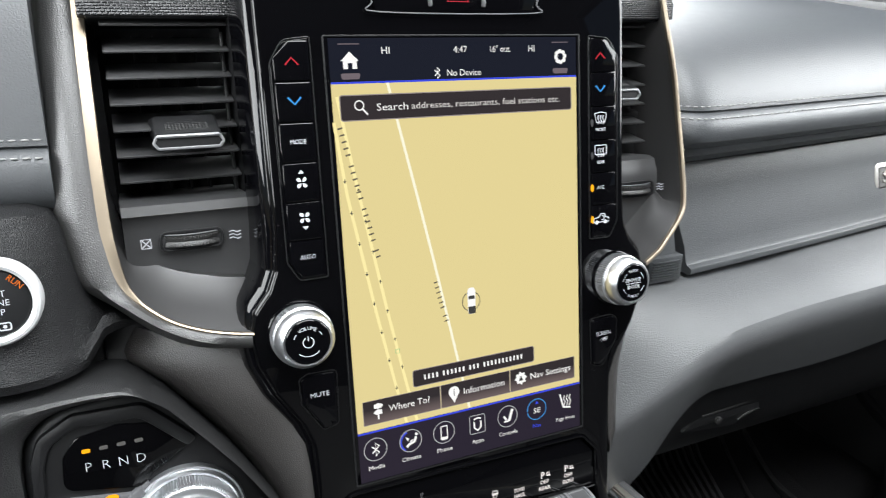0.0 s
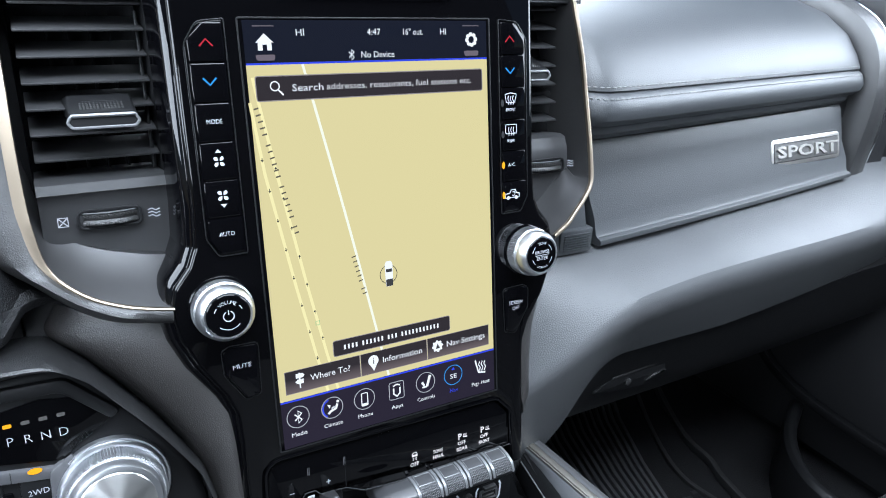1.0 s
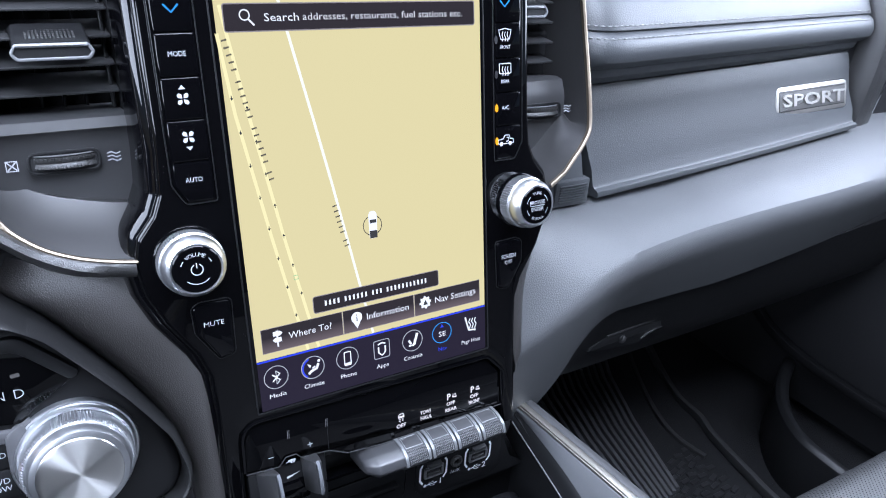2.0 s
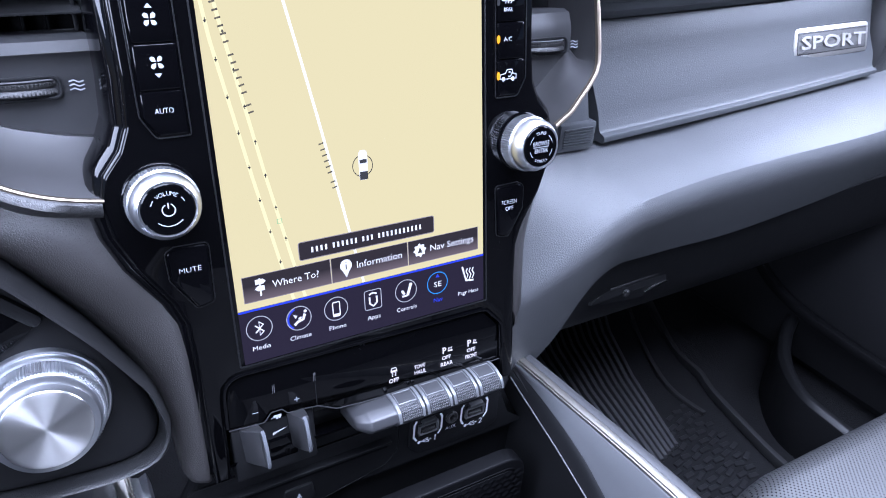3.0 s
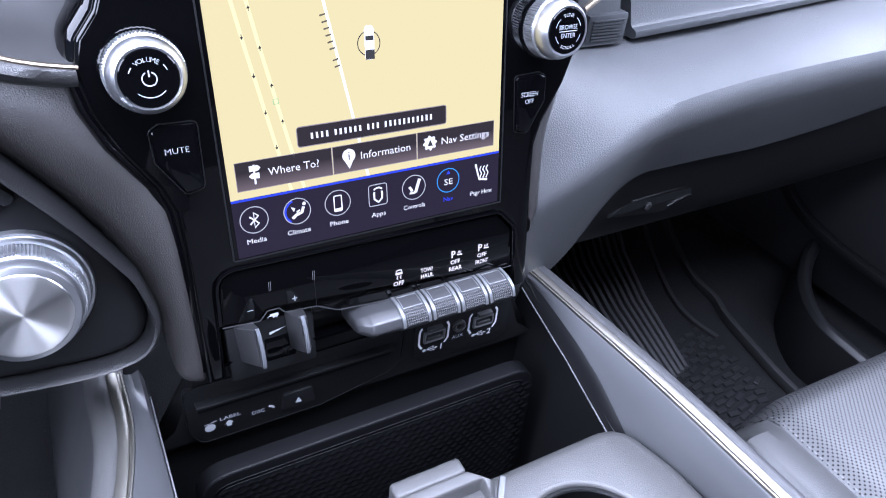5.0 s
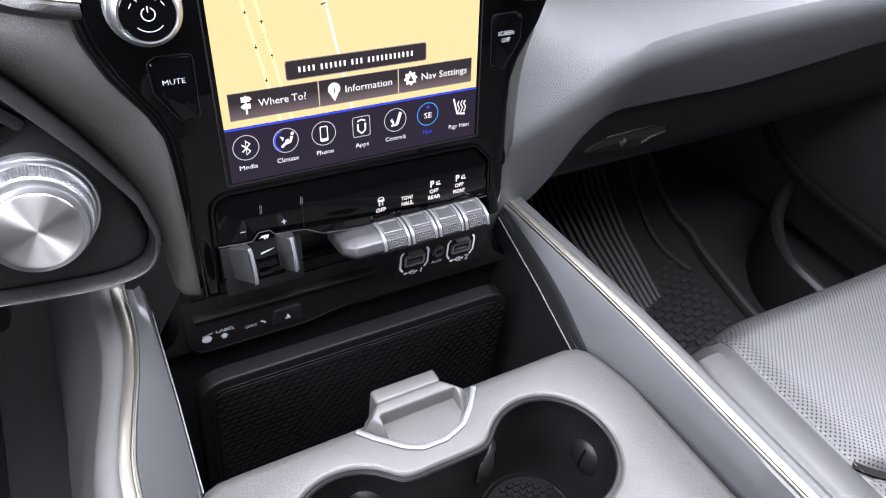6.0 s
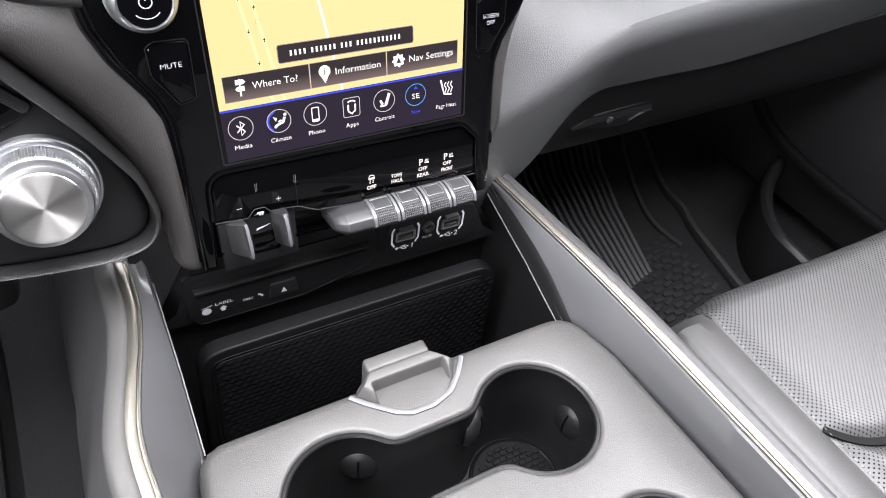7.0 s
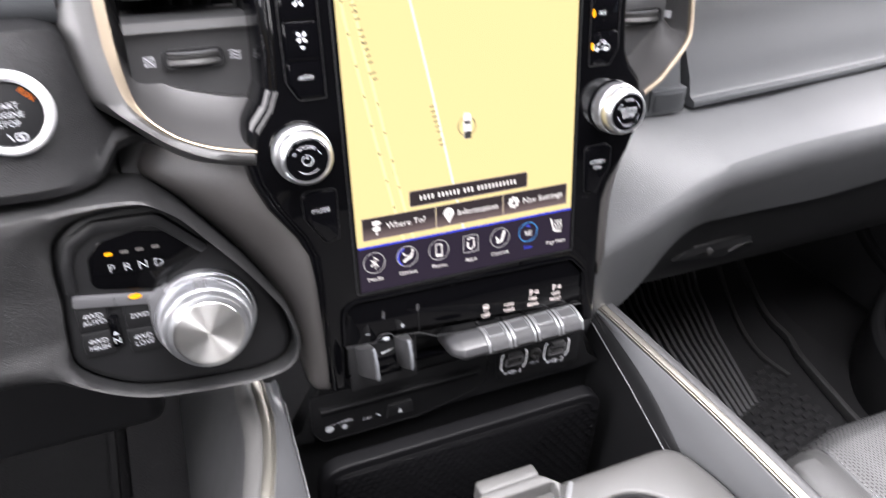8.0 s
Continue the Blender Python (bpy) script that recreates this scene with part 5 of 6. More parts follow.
# status bar contents
for body, x, z, w in (("HI", -0.0480, 0.2268, 0.0050), ("4:47", -0.0010, 0.2268, 0.0090), ("16\u00b0 out.", 0.0258, 0.2268, 0.0140), ("HI", 0.0480, 0.2268, 0.0042), ("No Device", 0.0010, 0.2135, 0.0225)):
    part("status_text", lettering(body, x, z, 0.0038, y1, w), G_WHITE, status)


def rune(ink, x, z, h):
    ink.line([(x - h * 0.27, z - h * 0.26), (x + h * 0.27, z + h * 0.25), (x, z + h * 0.5), (x, z - h * 0.5), (x + h * 0.27, z - h * 0.25), (x - h * 0.27, z + h * 0.26)], h * 0.11)
    return ink


part("status_icon", rune(Ink(y1), -0.0165, 0.2135, 0.0062).done(), G_WHITE, status)
for x in (-0.0695, 0.0690):
    part("tile_glow", joined(Ink(y1).poly(rect(x - 0.0062, x + 0.0062, 0.2300, 0.2306)).done(), Ink(y1).poly(rounded([(x - 0.0050, 0.2112), (x + 0.0050, 0.2112), (x + 0.0060, 0.2145), (x - 0.0060, 0.2145)], 0.001, 2)).done()), glow("tile_sheen", (0.16, 0.13, 0.15)), status)
part("home_icon", Ink(y2).poly([(-0.0735, 0.2168), (-0.0708, 0.2168), (-0.0708, 0.2200), (-0.0682, 0.2200), (-0.0682, 0.2168), (-0.0655, 0.2168), (-0.0655, 0.2212), (-0.0642, 0.2212), (-0.0695, 0.2262), (-0.0748, 0.2212), (-0.0735, 0.2212)]).done(), G_WHITE, status)
gear = Ink(y2)
gear.line([(0.0690 + (0.0038 if k % 4 < 2 else 0.0029) * math.cos(2 * math.pi * k / 32), 0.2215 + (0.0038 if k % 4 < 2 else 0.0029) * math.sin(2 * math.pi * k / 32)) for k in range(32)], 0.0018, True)
part("gear_icon", gear.done(), G_WHITE, status)

# menu bar contents
for body, x, w in (("Media", -0.0706, 0.0105), ("Climate", -0.0472, 0.0130), ("Phone", -0.0240, 0.0108), ("Apps", 0.0002, 0.0088), ("Controls", 0.0230, 0.0140), ("Nav", 0.0458, 0.0066), ("Psgr Heat", 0.0690, 0.0155)):
    item = part("menu_item", lettering(body, x, -0.0236, 0.0028, y1, w), G_BLUE if body == "Nav" else G_WHITE, menu)
    ring = Ink(y1)
    if body == "Apps":
        ring.line(rect(x - 0.0056, x + 0.0056, -0.0182, -0.0055, 0.0016), 0.0005, True)
    elif body != "Psgr Heat":
        ring.ring(x, -0.0118, 0.0074, 0.0005, 32)
    ink = Ink(y2)
    if body == "Media":
        rune(ink, x, -0.0118, 0.0086)
    elif body == "Climate":
        ink.disc(x + 0.0040, -0.0080, 0.0010, count=10).line([(x + 0.0036, -0.0096), (x + 0.0024, -0.0128), (x - 0.0010, -0.0138), (x - 0.0030, -0.0155)], 0.0017).poly([(x - 0.0036, -0.0085), (x - 0.0010, -0.0098), (x - 0.0020, -0.0118)]).line([(x - 0.0005, -0.0122), (x + 0.0015, -0.0112)], 0.0010)
    elif body == "Phone":
        ink.line(rect(x - 0.0022, x + 0.0022, -0.0165, -0.0074, 0.0008), 0.0007, True).poly(rect(x - 0.0020, x + 0.0020, -0.0165, -0.0148))
    elif body == "Apps":
        ink.line([(x - 0.0024, -0.0098), (x - 0.0024, -0.0140), (x, -0.0162), (x + 0.0024, -0.0140), (x + 0.0024, -0.0098)], 0.0012).ring(x, -0.0110, 0.0036, 0.0010, 10, 45, 135)
    elif body == "Controls":
        ink.line([(x + 0.0036, -0.0070), (x + 0.0008, -0.0150)], 0.0020).line([(x + 0.0008, -0.0150), (x - 0.0030, -0.0150)], 0.0012).line([(x - 0.0030, -0.0110), (x - 0.0012, -0.0140)], 0.0016)
    elif body == "Nav":
        ink.poly([(x - 0.0014, -0.0078), (x + 0.0014, -0.0078), (x, -0.0055)])
    else:
        ink.line([(x - 0.0045, -0.0050), (x - 0.0018, -0.0150), (x + 0.0040, -0.0160)], 0.0013)
        for d in (-0.0005, 0.0018, 0.0041):
            ink.line([(x + d - 0.0010, -0.0145), (x + d + 0.0004, -0.0115), (x + d - 0.0012, -0.0090), (x + d, -0.0068)], 0.0008)
    if body != "Psgr Heat":
        part("menu_ring", ring.done(), G_SKY if body == "Nav" else glow("ring_grey", (0.5, 0.5, 0.52)), item)
    else:
        ring.bm.free()
    part("menu_icon", ink.done(), G_BLUE if body == "Nav" else G_WHITE, item)
    if body == "Nav":
        part("menu_letters", lettering("SE", x, -0.0125, 0.0036, y2, 0.0056), G_WHITE, item)
    if body == "Climate":
        part("menu_arc", Ink(y2).ring(x, -0.0118, 0.0066, 0.0010, 16, 110, 235).done(), G_BLUE, item)

# ---- centre air vents ----
def vent_pod(sx):
    vent = thing("air_vent", STACK, (sx * 0.17, 0.06, 0.08), "air vent with black vanes in a grained grey surround", "air vent", "center air vents")
    if sx < 0:
        trim = [(0.2045, 0.078, 0.300), (0.2050, 0.066, 0.2614), (0.2058, 0.056, 0.2304), (0.2060, 0.046, 0.1999), (0.2062, 0.038, 0.1698), (0.2056, 0.031, 0.1396), (0.2042, 0.028, 0.1274), (0.2014, 0.025, 0.1119), (0.1975, 0.023, 0.1029), (0.1901, 0.019, 0.0940), (0.1784, 0.013, 0.0855), (0.1647, 0.008, 0.0799), (0.1505, 0.004, 0.0765), (0.1370, 0.002, 0.0743)]
        outer = [(0.2255, 0.090, 0.300), (0.2264, 0.085, 0.2639), (0.2283, 0.072, 0.2321), (0.2299, 0.066, 0.2013), (0.2310, 0.060, 0.1767), (0.2320, 0.054, 0.1459), (0.2312, 0.050, 0.1300), (0.2288, 0.046, 0.1149), (0.2225, 0.043, 0.1060), (0.2095, 0.037, 0.0965), (0.1927, 0.028, 0.0824), (0.1792, 0.022, 0.0733), (0.1651, 0.018, 0.0675), (0.1370, 0.012, 0.0626)]
        inner = [(0.1990, 0.125, 0.300), (0.1990, 0.120, 0.2614), (0.1995, 0.115, 0.2304), (0.1995, 0.110, 0.2000), (0.1995, 0.100, 0.1700), (0.1985, 0.080, 0.1480), (0.1970, 0.066, 0.1360), (0.1930, 0.056, 0.1235), (0.1870, 0.050, 0.1165), (0.1780, 0.044, 0.1110), (0.1660, 0.040, 0.1065), (0.1560, 0.038, 0.1040), (0.1450, 0.036, 0.1015), (0.1300, 0.036, 0.0990)]
    else:
        trim = [(0.2030, 0.064, 0.300), (0.2035, 0.055, 0.2550), (0.2042, 0.050, 0.2323), (0.2075, 0.048, 0.2060), (0.2089, 0.046, 0.1807), (0.2083, 0.042, 0.1580), (0.2071, 0.038, 0.1372), (0.2051, 0.034, 0.1155), (0.2010, 0.031, 0.1055), (0.1896, 0.026, 0.0958), (0.1780, 0.021, 0.0888), (0.1672, 0.016, 0.0825), (0.1572, 0.012, 0.0790), (0.1472, 0.008, 0.0758)]
        trim = [(x - 0.0125, y - 0.0135, z + 0.032 * (0.193 - z)) for x, y, z in trim]
        outer = [(x + 0.0015, y + 0.022, z - (0.003 if z < 0.12 else 0)) for x, y, z in trim]
        inner = [(x + 0.001, y + 0.036, z) for x, y, z in trim[:7]] + [(0.1930, 0.056, 0.1195), (0.1900, 0.048, 0.1205), (0.1820, 0.043, 0.1185), (0.1720, 0.042, 0.1100), (0.1620, 0.042, 0.1010), (0.1555, 0.042, 0.0955), (0.1470, 0.042, 0.0900)]
    a, b, c = [smooth_line(v, 4) for v in (outer, trim, inner)]
    flank = []
    for p, q in zip(a, b):
        full = min(1.0, (p - q).length / 0.030) if sx < 0 else 0.1
        flank.append([p + Vector((0, 0.03, 0)), p, p.lerp(q, 0.25) + Vector((0, -0.012 * full, 0)), p.lerp(q, 0.55) + Vector((0, -0.0125 * full, 0)), p.lerp(q, 0.85) + Vector((0, -0.0070 * full, 0)), q + Vector((0, -0.001, 0)), q + Vector((0, 0.006, 0))])
    dish = [[p + Vector((0, -0.001, 0)), p.lerp(q, 0.35) + Vector((0, 0.001, -0.001)), p.lerp(q, 0.7) + Vector((0, 0.001, -0.002)), q, q + Vector((0, 0.02, 0))] for p, q in zip(b, c)]

    def put(name, bm, mat, parent, label="", smooth=45):
        return part(name, mirrored(bm) if sx < 0 else bm, mat, parent, label, smooth)

    put("surround", grid(flank), GREY, vent)
    put("dish", grid(dish), DISH, vent)
    rows = []
    for k, p in enumerate(b):
        w = float(np.interp(k / (len(b) - 1), (0.0, 0.40, 0.52, 0.68, 1.0), (0.0042, 0.0040, 0.0030, 0.0012, 0.0009))) if sx < 0 else 0.0017
        t = (b[min(k + 1, len(b) - 1)] - b[max(k - 1, 0)]).normalized()
        d = Vector((t.z, 0, -t.x)).normalized()
        mid = p + Vector((-0.0010, -0.0015, 0))
        rows.append([mid - d * w + Vector((0, 0.002, 0)), mid - d * w * 0.9 + Vector((0, -0.0004, 0)), mid + Vector((0, -0.0010, 0)), mid + d * w * 0.9 + Vector((0, -0.0004, 0)), mid + d * w + Vector((0, 0.002, 0))])
    put("bright_trim", grid(rows), BRONZE, vent, "thin bronze metal trim")
    put("duct_back", block(0.118, 0.206, 0.105, 0.110, 0.10, 0.27, 0.0), DUCT, vent)
    put("duct_wall", block(0.1965 if sx < 0 else 0.2045, 0.206 if sx < 0 else 0.212, 0.080, 0.110, 0.14, 0.27, 0.0), DUCT, vent)
    put("duct_wall", block(0.118, 0.1255, 0.04, 0.090, 0.09, 0.27, 0.0), DUCT, vent)
    put("head_panel", block(0.124, 0.200, 0.050, 0.10, 0.2500, 0.2590, 0.001), SATIN, vent)
    put("tread_strip", skin([[(x, 0.048, 0.2510), (x, 0.047, 0.262), (x, 0.054, 0.275), (x, 0.075, 0.285)] for x in (0.122, 0.15, 0.18, 0.2035)], 0.01, (0, 1, 0)), WEAVE_SILVER, vent, "patterned strip over the vent")
    for k in range(8):
        z = 0.2520 - 0.0146 * k
        if k == 7:
            continue
        m = Matrix.Translation((0.1605, 0.072 if sx < 0 else 0.080, z)) @ Matrix.Rotation(radians(16), 4, "X")
        put("vane", moved(block(-0.0350, 0.0330 if sx < 0 else 0.0300, -0.018, 0.018, -0.0009, 0.0009, 0.0007), m), SATIN_GREY, vent)
    for x in (0.140, 0.152, 0.164, 0.176, 0.188):
        put("rear_vane", block(x - 0.0007, x + 0.0007, 0.092, 0.105, 0.145, 0.246, 0.0), DUCT, vent)
    put("link_bar", block(0.1275, 0.1295, 0.062, 0.066, 0.150, 0.244, 0.0006), SATIN, vent)
    # direction tab
    dx = -0.007 if sx > 0 else 0.0
    dz = 0.0146 if sx > 0 else 0.0
    dy = 0.016 if sx > 0 else 0.0
    shift = Matrix.Translation((dx, dy, dz))
    tab = put("tab", moved(rings([(rect(0.1375, 0.1745, 0.1840, 0.1950, 0.002), 0.065), (rect(0.1390, 0.1730, 0.1815, 0.1960, 0.002), 0.045), (rect(0.1385, 0.1735, 0.1785, 0.1868, 0.002), 0.0260)]), shift), SATIN, vent, "black knurled tab with a chrome lip")
    put("tab_face", moved(plate(rect(0.1405, 0.1715, 0.1795, 0.1845, 0.001), 0.0262, 0.030, 0.0004), shift), SMOOTH_GREY if sx > 0 else SATIN, tab)
    put("tab_bar", moved(plate(rounded([(0.1384, 0.1840), (0.1736, 0.1840), (0.1722, 0.1862), (0.1400, 0.1862)], 0.0006, 2), 0.0246, 0.030, 0.0008), shift), FRAME_CHROME, tab, "satin chrome lip")
    put("tab_lip", sweep([(x + dx, 0.0260 + dy, z + dz) for x, z in rounded([(0.1400, 0.1785), (0.1722, 0.1785), (0.1745, 0.1815), (0.1725, 0.1852), (0.1398, 0.1852), (0.1376, 0.1815)], 0.0015, 3)], bar(0.0008, 0.0012), closed=True), FRAME_CHROME, tab)
    put("tab_grip", moved(joined(*[block(0.1430 + 0.0018 * i, 0.1440 + 0.0018 * i, 0.0295 + 0.0021 * j, 0.0305 + 0.0021 * j, 0.1872 + 0.00088 * j, 0.1892 + 0.00088 * j, 0.0) for i in range(1, 14) for j in range(6) if abs(i - 7) + 0.7 * j < 8.2]), shift), GREY, tab)
    # lower shelf with the closing wheel
    lip = 0.006 if sx > 0 else 0.0
    put("shelf", skin([[(x, 0.090, 0.1500), (x, 0.046 + lip, 0.1495), (x, 0.0400 + lip, 0.1470), (x, 0.0385 + lip, 0.1415), (x, 0.0410 + 0.4 * lip, 0.1395), (x, 0.0430, 0.1330), (x, 0.0450, 0.1150), (x, 0.0455, 0.1020), (x, 0.046, 0.0950)] for x in (0.126, 0.140, 0.160, 0.175, 0.1955 if sx < 0 else 0.186)], 0.012, (0, 1, 0)), SATIN_GREY, vent)
    wx, wz = (0.1640 if sx > 0 else 0.1595), 0.1248
    m = Matrix.Translation((wx, 0.0590, wz)) @ Matrix.Rotation(radians(90), 4, "X")
    wheel = put("thumb_wheel", moved(turned([(0.0213, 0.0034), (0.0220, 0.0029), (0.0220, 0.0010), (0.0214, 0.0), (0.0220, -0.0010), (0.0220, -0.0029), (0.0213, -0.0034), (0.0200, -0.0036)], 0, 0, 150, tooth=0.0007, toothed=(1, 2, 4, 5)), m), GREY, vent, "knurled vent closing wheel")
    put("wheel_rim", moved(turned([(0.0216, 0.0045), (0.0226, 0.0039), (0.0216, 0.0034)], 0, 0, 64), m), FRAME_CHROME, wheel)
    put("wheel_frame", sweep([(x, 0.0422, z) for x, z in rect(wx - 0.0172, wx + 0.0172, wz - 0.0052, wz + 0.0054, 0.0042)], bar(0.0008, 0.0009), closed=True), SATIN, wheel)
    put("wheel_slot", plate(rect(wx - 0.0170, wx + 0.0170, wz - 0.0050, wz + 0.0052, 0.0042), 0.0424, 0.046, 0.0002), DARK, wheel)
    s = 1 if sx > 0 else -1
    xc, xw = (0.1395, 0.1885) if sx > 0 else (-0.1845, -0.1350)
    marks = Ink(0.0424).line(rect(xc - 0.0026, xc + 0.0026, 0.1224, 0.1276), 0.0006, True).line([(xc - 0.0022, 0.1228), (xc + 0.0022, 0.1272)], 0.0006).line([(xc - 0.0022, 0.1272), (xc + 0.0022, 0.1228)], 0.0006)
    part("closed_mark", marks.done(), PRINT, vent)
    ink = Ink(0.0424)
    for d in (-0.0020, 0.0, 0.0020):
        ink.line([(xw - 0.0034, 0.1250 + d), (xw - 0.0012, 0.1257 + d), (xw + 0.0012, 0.1244 + d), (xw + 0.0034, 0.1252 + d)], 0.0006)
    part("flow_mark", ink.done(), PRINT, vent)


DUCT = material("black_duct", (0.004, 0.004, 0.0044), 0.6, spec=0.1, mottle=0.05)
DISH = material("satin_dish", (0.026, 0.0255, 0.026), 0.36, grain=0.00003, grain_size=0.0007, kind="fine")
SATIN_GREY = material("satin_dark_grey", (0.032, 0.032, 0.033), 0.38, grain=0.00003, grain_size=0.0007, kind="fine")
WEAVE_SILVER = material("tread_pattern", (0.010, 0.010, 0.011), 0.3, grain=0.0005, grain_size=0.006, kind="weave")
vent_pod(-1)
vent_pod(1)

# ---- lower media panel ----
media = thing("media_panel", CAB @ pose(-0.0008, 0, 0.003), (0.0, 0.02, -0.20), "satin black panel with disc slot, media sockets and eject key", "media panel")
part("face", skin([[(0.106 * x, 0.030, -0.085), (0.106 * x, 0.007, -0.100), (0.106 * x, 0.005, -0.110), (0.128 * x, 0.005, -0.165), (0.142 * x, 0.0045, -0.176), (0.142 * x, 0.0052, -0.1800), (0.142 * x, 0.008, -0.1820), (0.142 * x, 0.014, -0.1840), (0.142 * x, 0.016, -0.190), (0.142 * x, 0.016, -0.42)] for x in (-1.0, -0.7, 0.0, 0.7, 1.0)], 0.01, (0, 1, 0)), SATIN, media)
DISC_PLATE = rounded([(-0.1205, -0.1310), (0.0240, -0.1310), (0.0275, -0.1400), (0.0265, -0.1600), (0.0180, -0.1700), (-0.0340, -0.1815), (-0.1130, -0.1815), (-0.1200, -0.1700)], 0.007, 3)
door = part("disc_plate", plate(DISC_PLATE, 0.0030, 0.008, 0.0008), SATIN, media)
part("disc_slot", block(-0.1135, 0.0180, 0.0012, 0.006, -0.1520, -0.1448, 0.0008), DUCT, door, "narrow disc slot")
part("plate_edge", sweep([(x, 0.0034, z) for x, z in offset(DISC_PLATE, 0.0004)], bar(0.0004, 0.0005), closed=True), SATIN_LINE, door)
part("slot_lip", block(-0.1145, 0.0190, -0.0030, 0.004, -0.1450, -0.1425, 0.0010), SATIN, door)
eject = part("eject_key", plate(rounded([(-0.0615, -0.1740), (-0.0595, -0.1590), (-0.0395, -0.1590), (-0.0375, -0.1740)], 0.002, 3), 0.0010, 0.006, 0.0010), SATIN, media)
part("eject_mark", Ink(0.0006).poly([(-0.0523, -0.1690), (-0.0477, -0.1690), (-0.0500, -0.1640)]).done(), PRINT, eject)
part("disc_legend", joined(lettering("LABEL", -0.0945, -0.1640, 0.0030, 0.0026, 0.0130), lettering("DISC", -0.0765, -0.1680, 0.0028, 0.0026, 0.0080), Ink(0.0026).poly([(-0.0985, -0.1700), (-0.0925, -0.1700), (-0.0955, -0.1670)]).poly(rect(-0.0970, -0.0940, -0.1725, -0.1700)).disc(-0.1075, -0.1690, 0.0034).line([(-0.1110, -0.1655), (-0.1030, -0.1640)], 0.0006).line(ellipse(-0.0700, -0.1700, 0.0040, None, 6, 10, 80, False), 0.0016).done()), PRINT, door)
part("socket_plate", plate(rounded([(0.0360, -0.1330), (0.1150, -0.1330), (0.1170, -0.1680), (0.1050, -0.1740), (0.0450, -0.1720), (0.0370, -0.1640)], 0.007, 3), 0.0032, 0.008, 0.0006), SATIN, media)
SOCKET_PRINT = material("socket_print", (0.66, 0.67, 0.69), 0.6, mottle=0.0)
PORT_GREY = material("socket_grey", (0.10, 0.10, 0.104), 0.35, mottle=0.05)
for x, num in ((0.0520, "1"), (0.0930, "2")):
    port = part("usb_port", joined(block(x - 0.0085, x + 0.0085, 0.0010, 0.006, -0.1440, -0.1425, 0.0004), block(x - 0.0085, x + 0.0085, 0.0010, 0.006, -0.1525, -0.1510, 0.0004), block(x - 0.0085, x - 0.0070, 0.0010, 0.006, -0.1525, -0.1425, 0.0004), block(x + 0.0070, x + 0.0085, 0.0010, 0.006, -0.1525, -0.1425, 0.0004)), PORT_GREY, media, "framed media socket")
    part("port_hole", block(x - 0.0070, x + 0.0070, 0.0025, 0.006, -0.1510, -0.1440, 0.0), DARK, port)
    part("port_tongue", block(x - 0.0055, x + 0.0055, 0.0008, 0.004, -0.1500, -0.1478, 0.0004), GREY, port)
    part("port_tab", block(x - 0.0060, x + 0.0060, -0.0005, 0.006, -0.1415, -0.1385, 0.0008), SATIN_GREY, port)
    ink = Ink(0.0028)
    for s in (-1, 1):
        ink.line([(x + s * 0.0100, -0.1380), (x + s * 0.0118, -0.1415), (x + s * 0.0118, -0.1535), (x + s * 0.0092, -0.1580)], 0.0017)
    ink.line([(x - 0.0075, -0.1605), (x + 0.0030, -0.1605)], 0.0007).disc(x - 0.0070, -0.1605, 0.0014, count=10).poly([(x + 0.0022, -0.1595), (x + 0.0040, -0.1605), (x + 0.0022, -0.1615)]).line([(x - 0.0045, -0.1605), (x - 0.0025, -0.1588), (x - 0.0002, -0.1588)], 0.0006).line([(x - 0.0035, -0.1605), (x - 0.0015, -0.1624), (x + 0.0008, -0.1624)], 0.0006).disc(x + 0.0001, -0.1588, 0.0007, count=8).poly(rect(x + 0.0004, x + 0.0018, -0.1631, -0.1617))
    part("port_marks", joined(ink.done(), lettering(num, x + 0.0068, -0.1605, 0.0056, 0.0026, thin=0.0)), SOCKET_PRINT, port)
jack = part("aux_jack", moved(turned([(0.0052, 0.0), (0.0052, -0.0024), (0.0040, -0.0030), (0.0028, -0.0024), (0.0026, 0.0)], 0, 0, 24), Matrix.Translation((0.0722, 0.0035, -0.1455))), GREY, media, "round audio jack")
part("jack_word", lettering("AUX", 0.0722, -0.1560, 0.0033, 0.0028, 0.0095, thin=0.0), PRINT, jack)

# ---- rubber storage pad ----
pad = thing("storage_pad", CAB @ pose(0, 0, 0.0035), (0.0, -0.028, -0.33), "black rubber pad with a woven texture standing in the storage bay", "rubber pad")
PADLINE = rounded([(-0.131, -0.335), (0.125, -0.335), (0.121, -0.1735), (-0.125, -0.1735)], [0.004, 0.004, 0.022, 0.022], 6)
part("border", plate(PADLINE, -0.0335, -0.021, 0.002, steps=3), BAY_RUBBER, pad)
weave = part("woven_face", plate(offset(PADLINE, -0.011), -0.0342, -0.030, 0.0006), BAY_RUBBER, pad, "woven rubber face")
verts, faces = [], []
for j in range(26):
    for i in range(29):
        x, z = -0.111 + 0.0080 * i + (0.0040 if j % 2 else 0.0), -0.1880 - 0.0054 * j
        k = len(verts)
        verts += [(x - 0.0040, -0.0345, z), (x, -0.0343, z + 0.0025), (x + 0.0040, -0.0345, z), (x, -0.0343, z - 0.0025), (x - 0.0018, -0.0352, z - 0.0005), (x + 0.0018, -0.0348, z + 0.0006)]
        faces += [(k, k + 4, k + 1), (k + 4, k + 5, k + 1), (k + 5, k + 2, k + 1), (k, k + 3, k + 4), (k + 3, k + 5, k + 4), (k + 3, k + 2, k + 5)]
scales = bmesh.new()
vs = [scales.verts.new(v) for v in verts]
for f in faces:
    scales.faces.new([vs[k] for k in f])
bmesh.ops.recalc_face_normals(scales, faces=scales.faces)
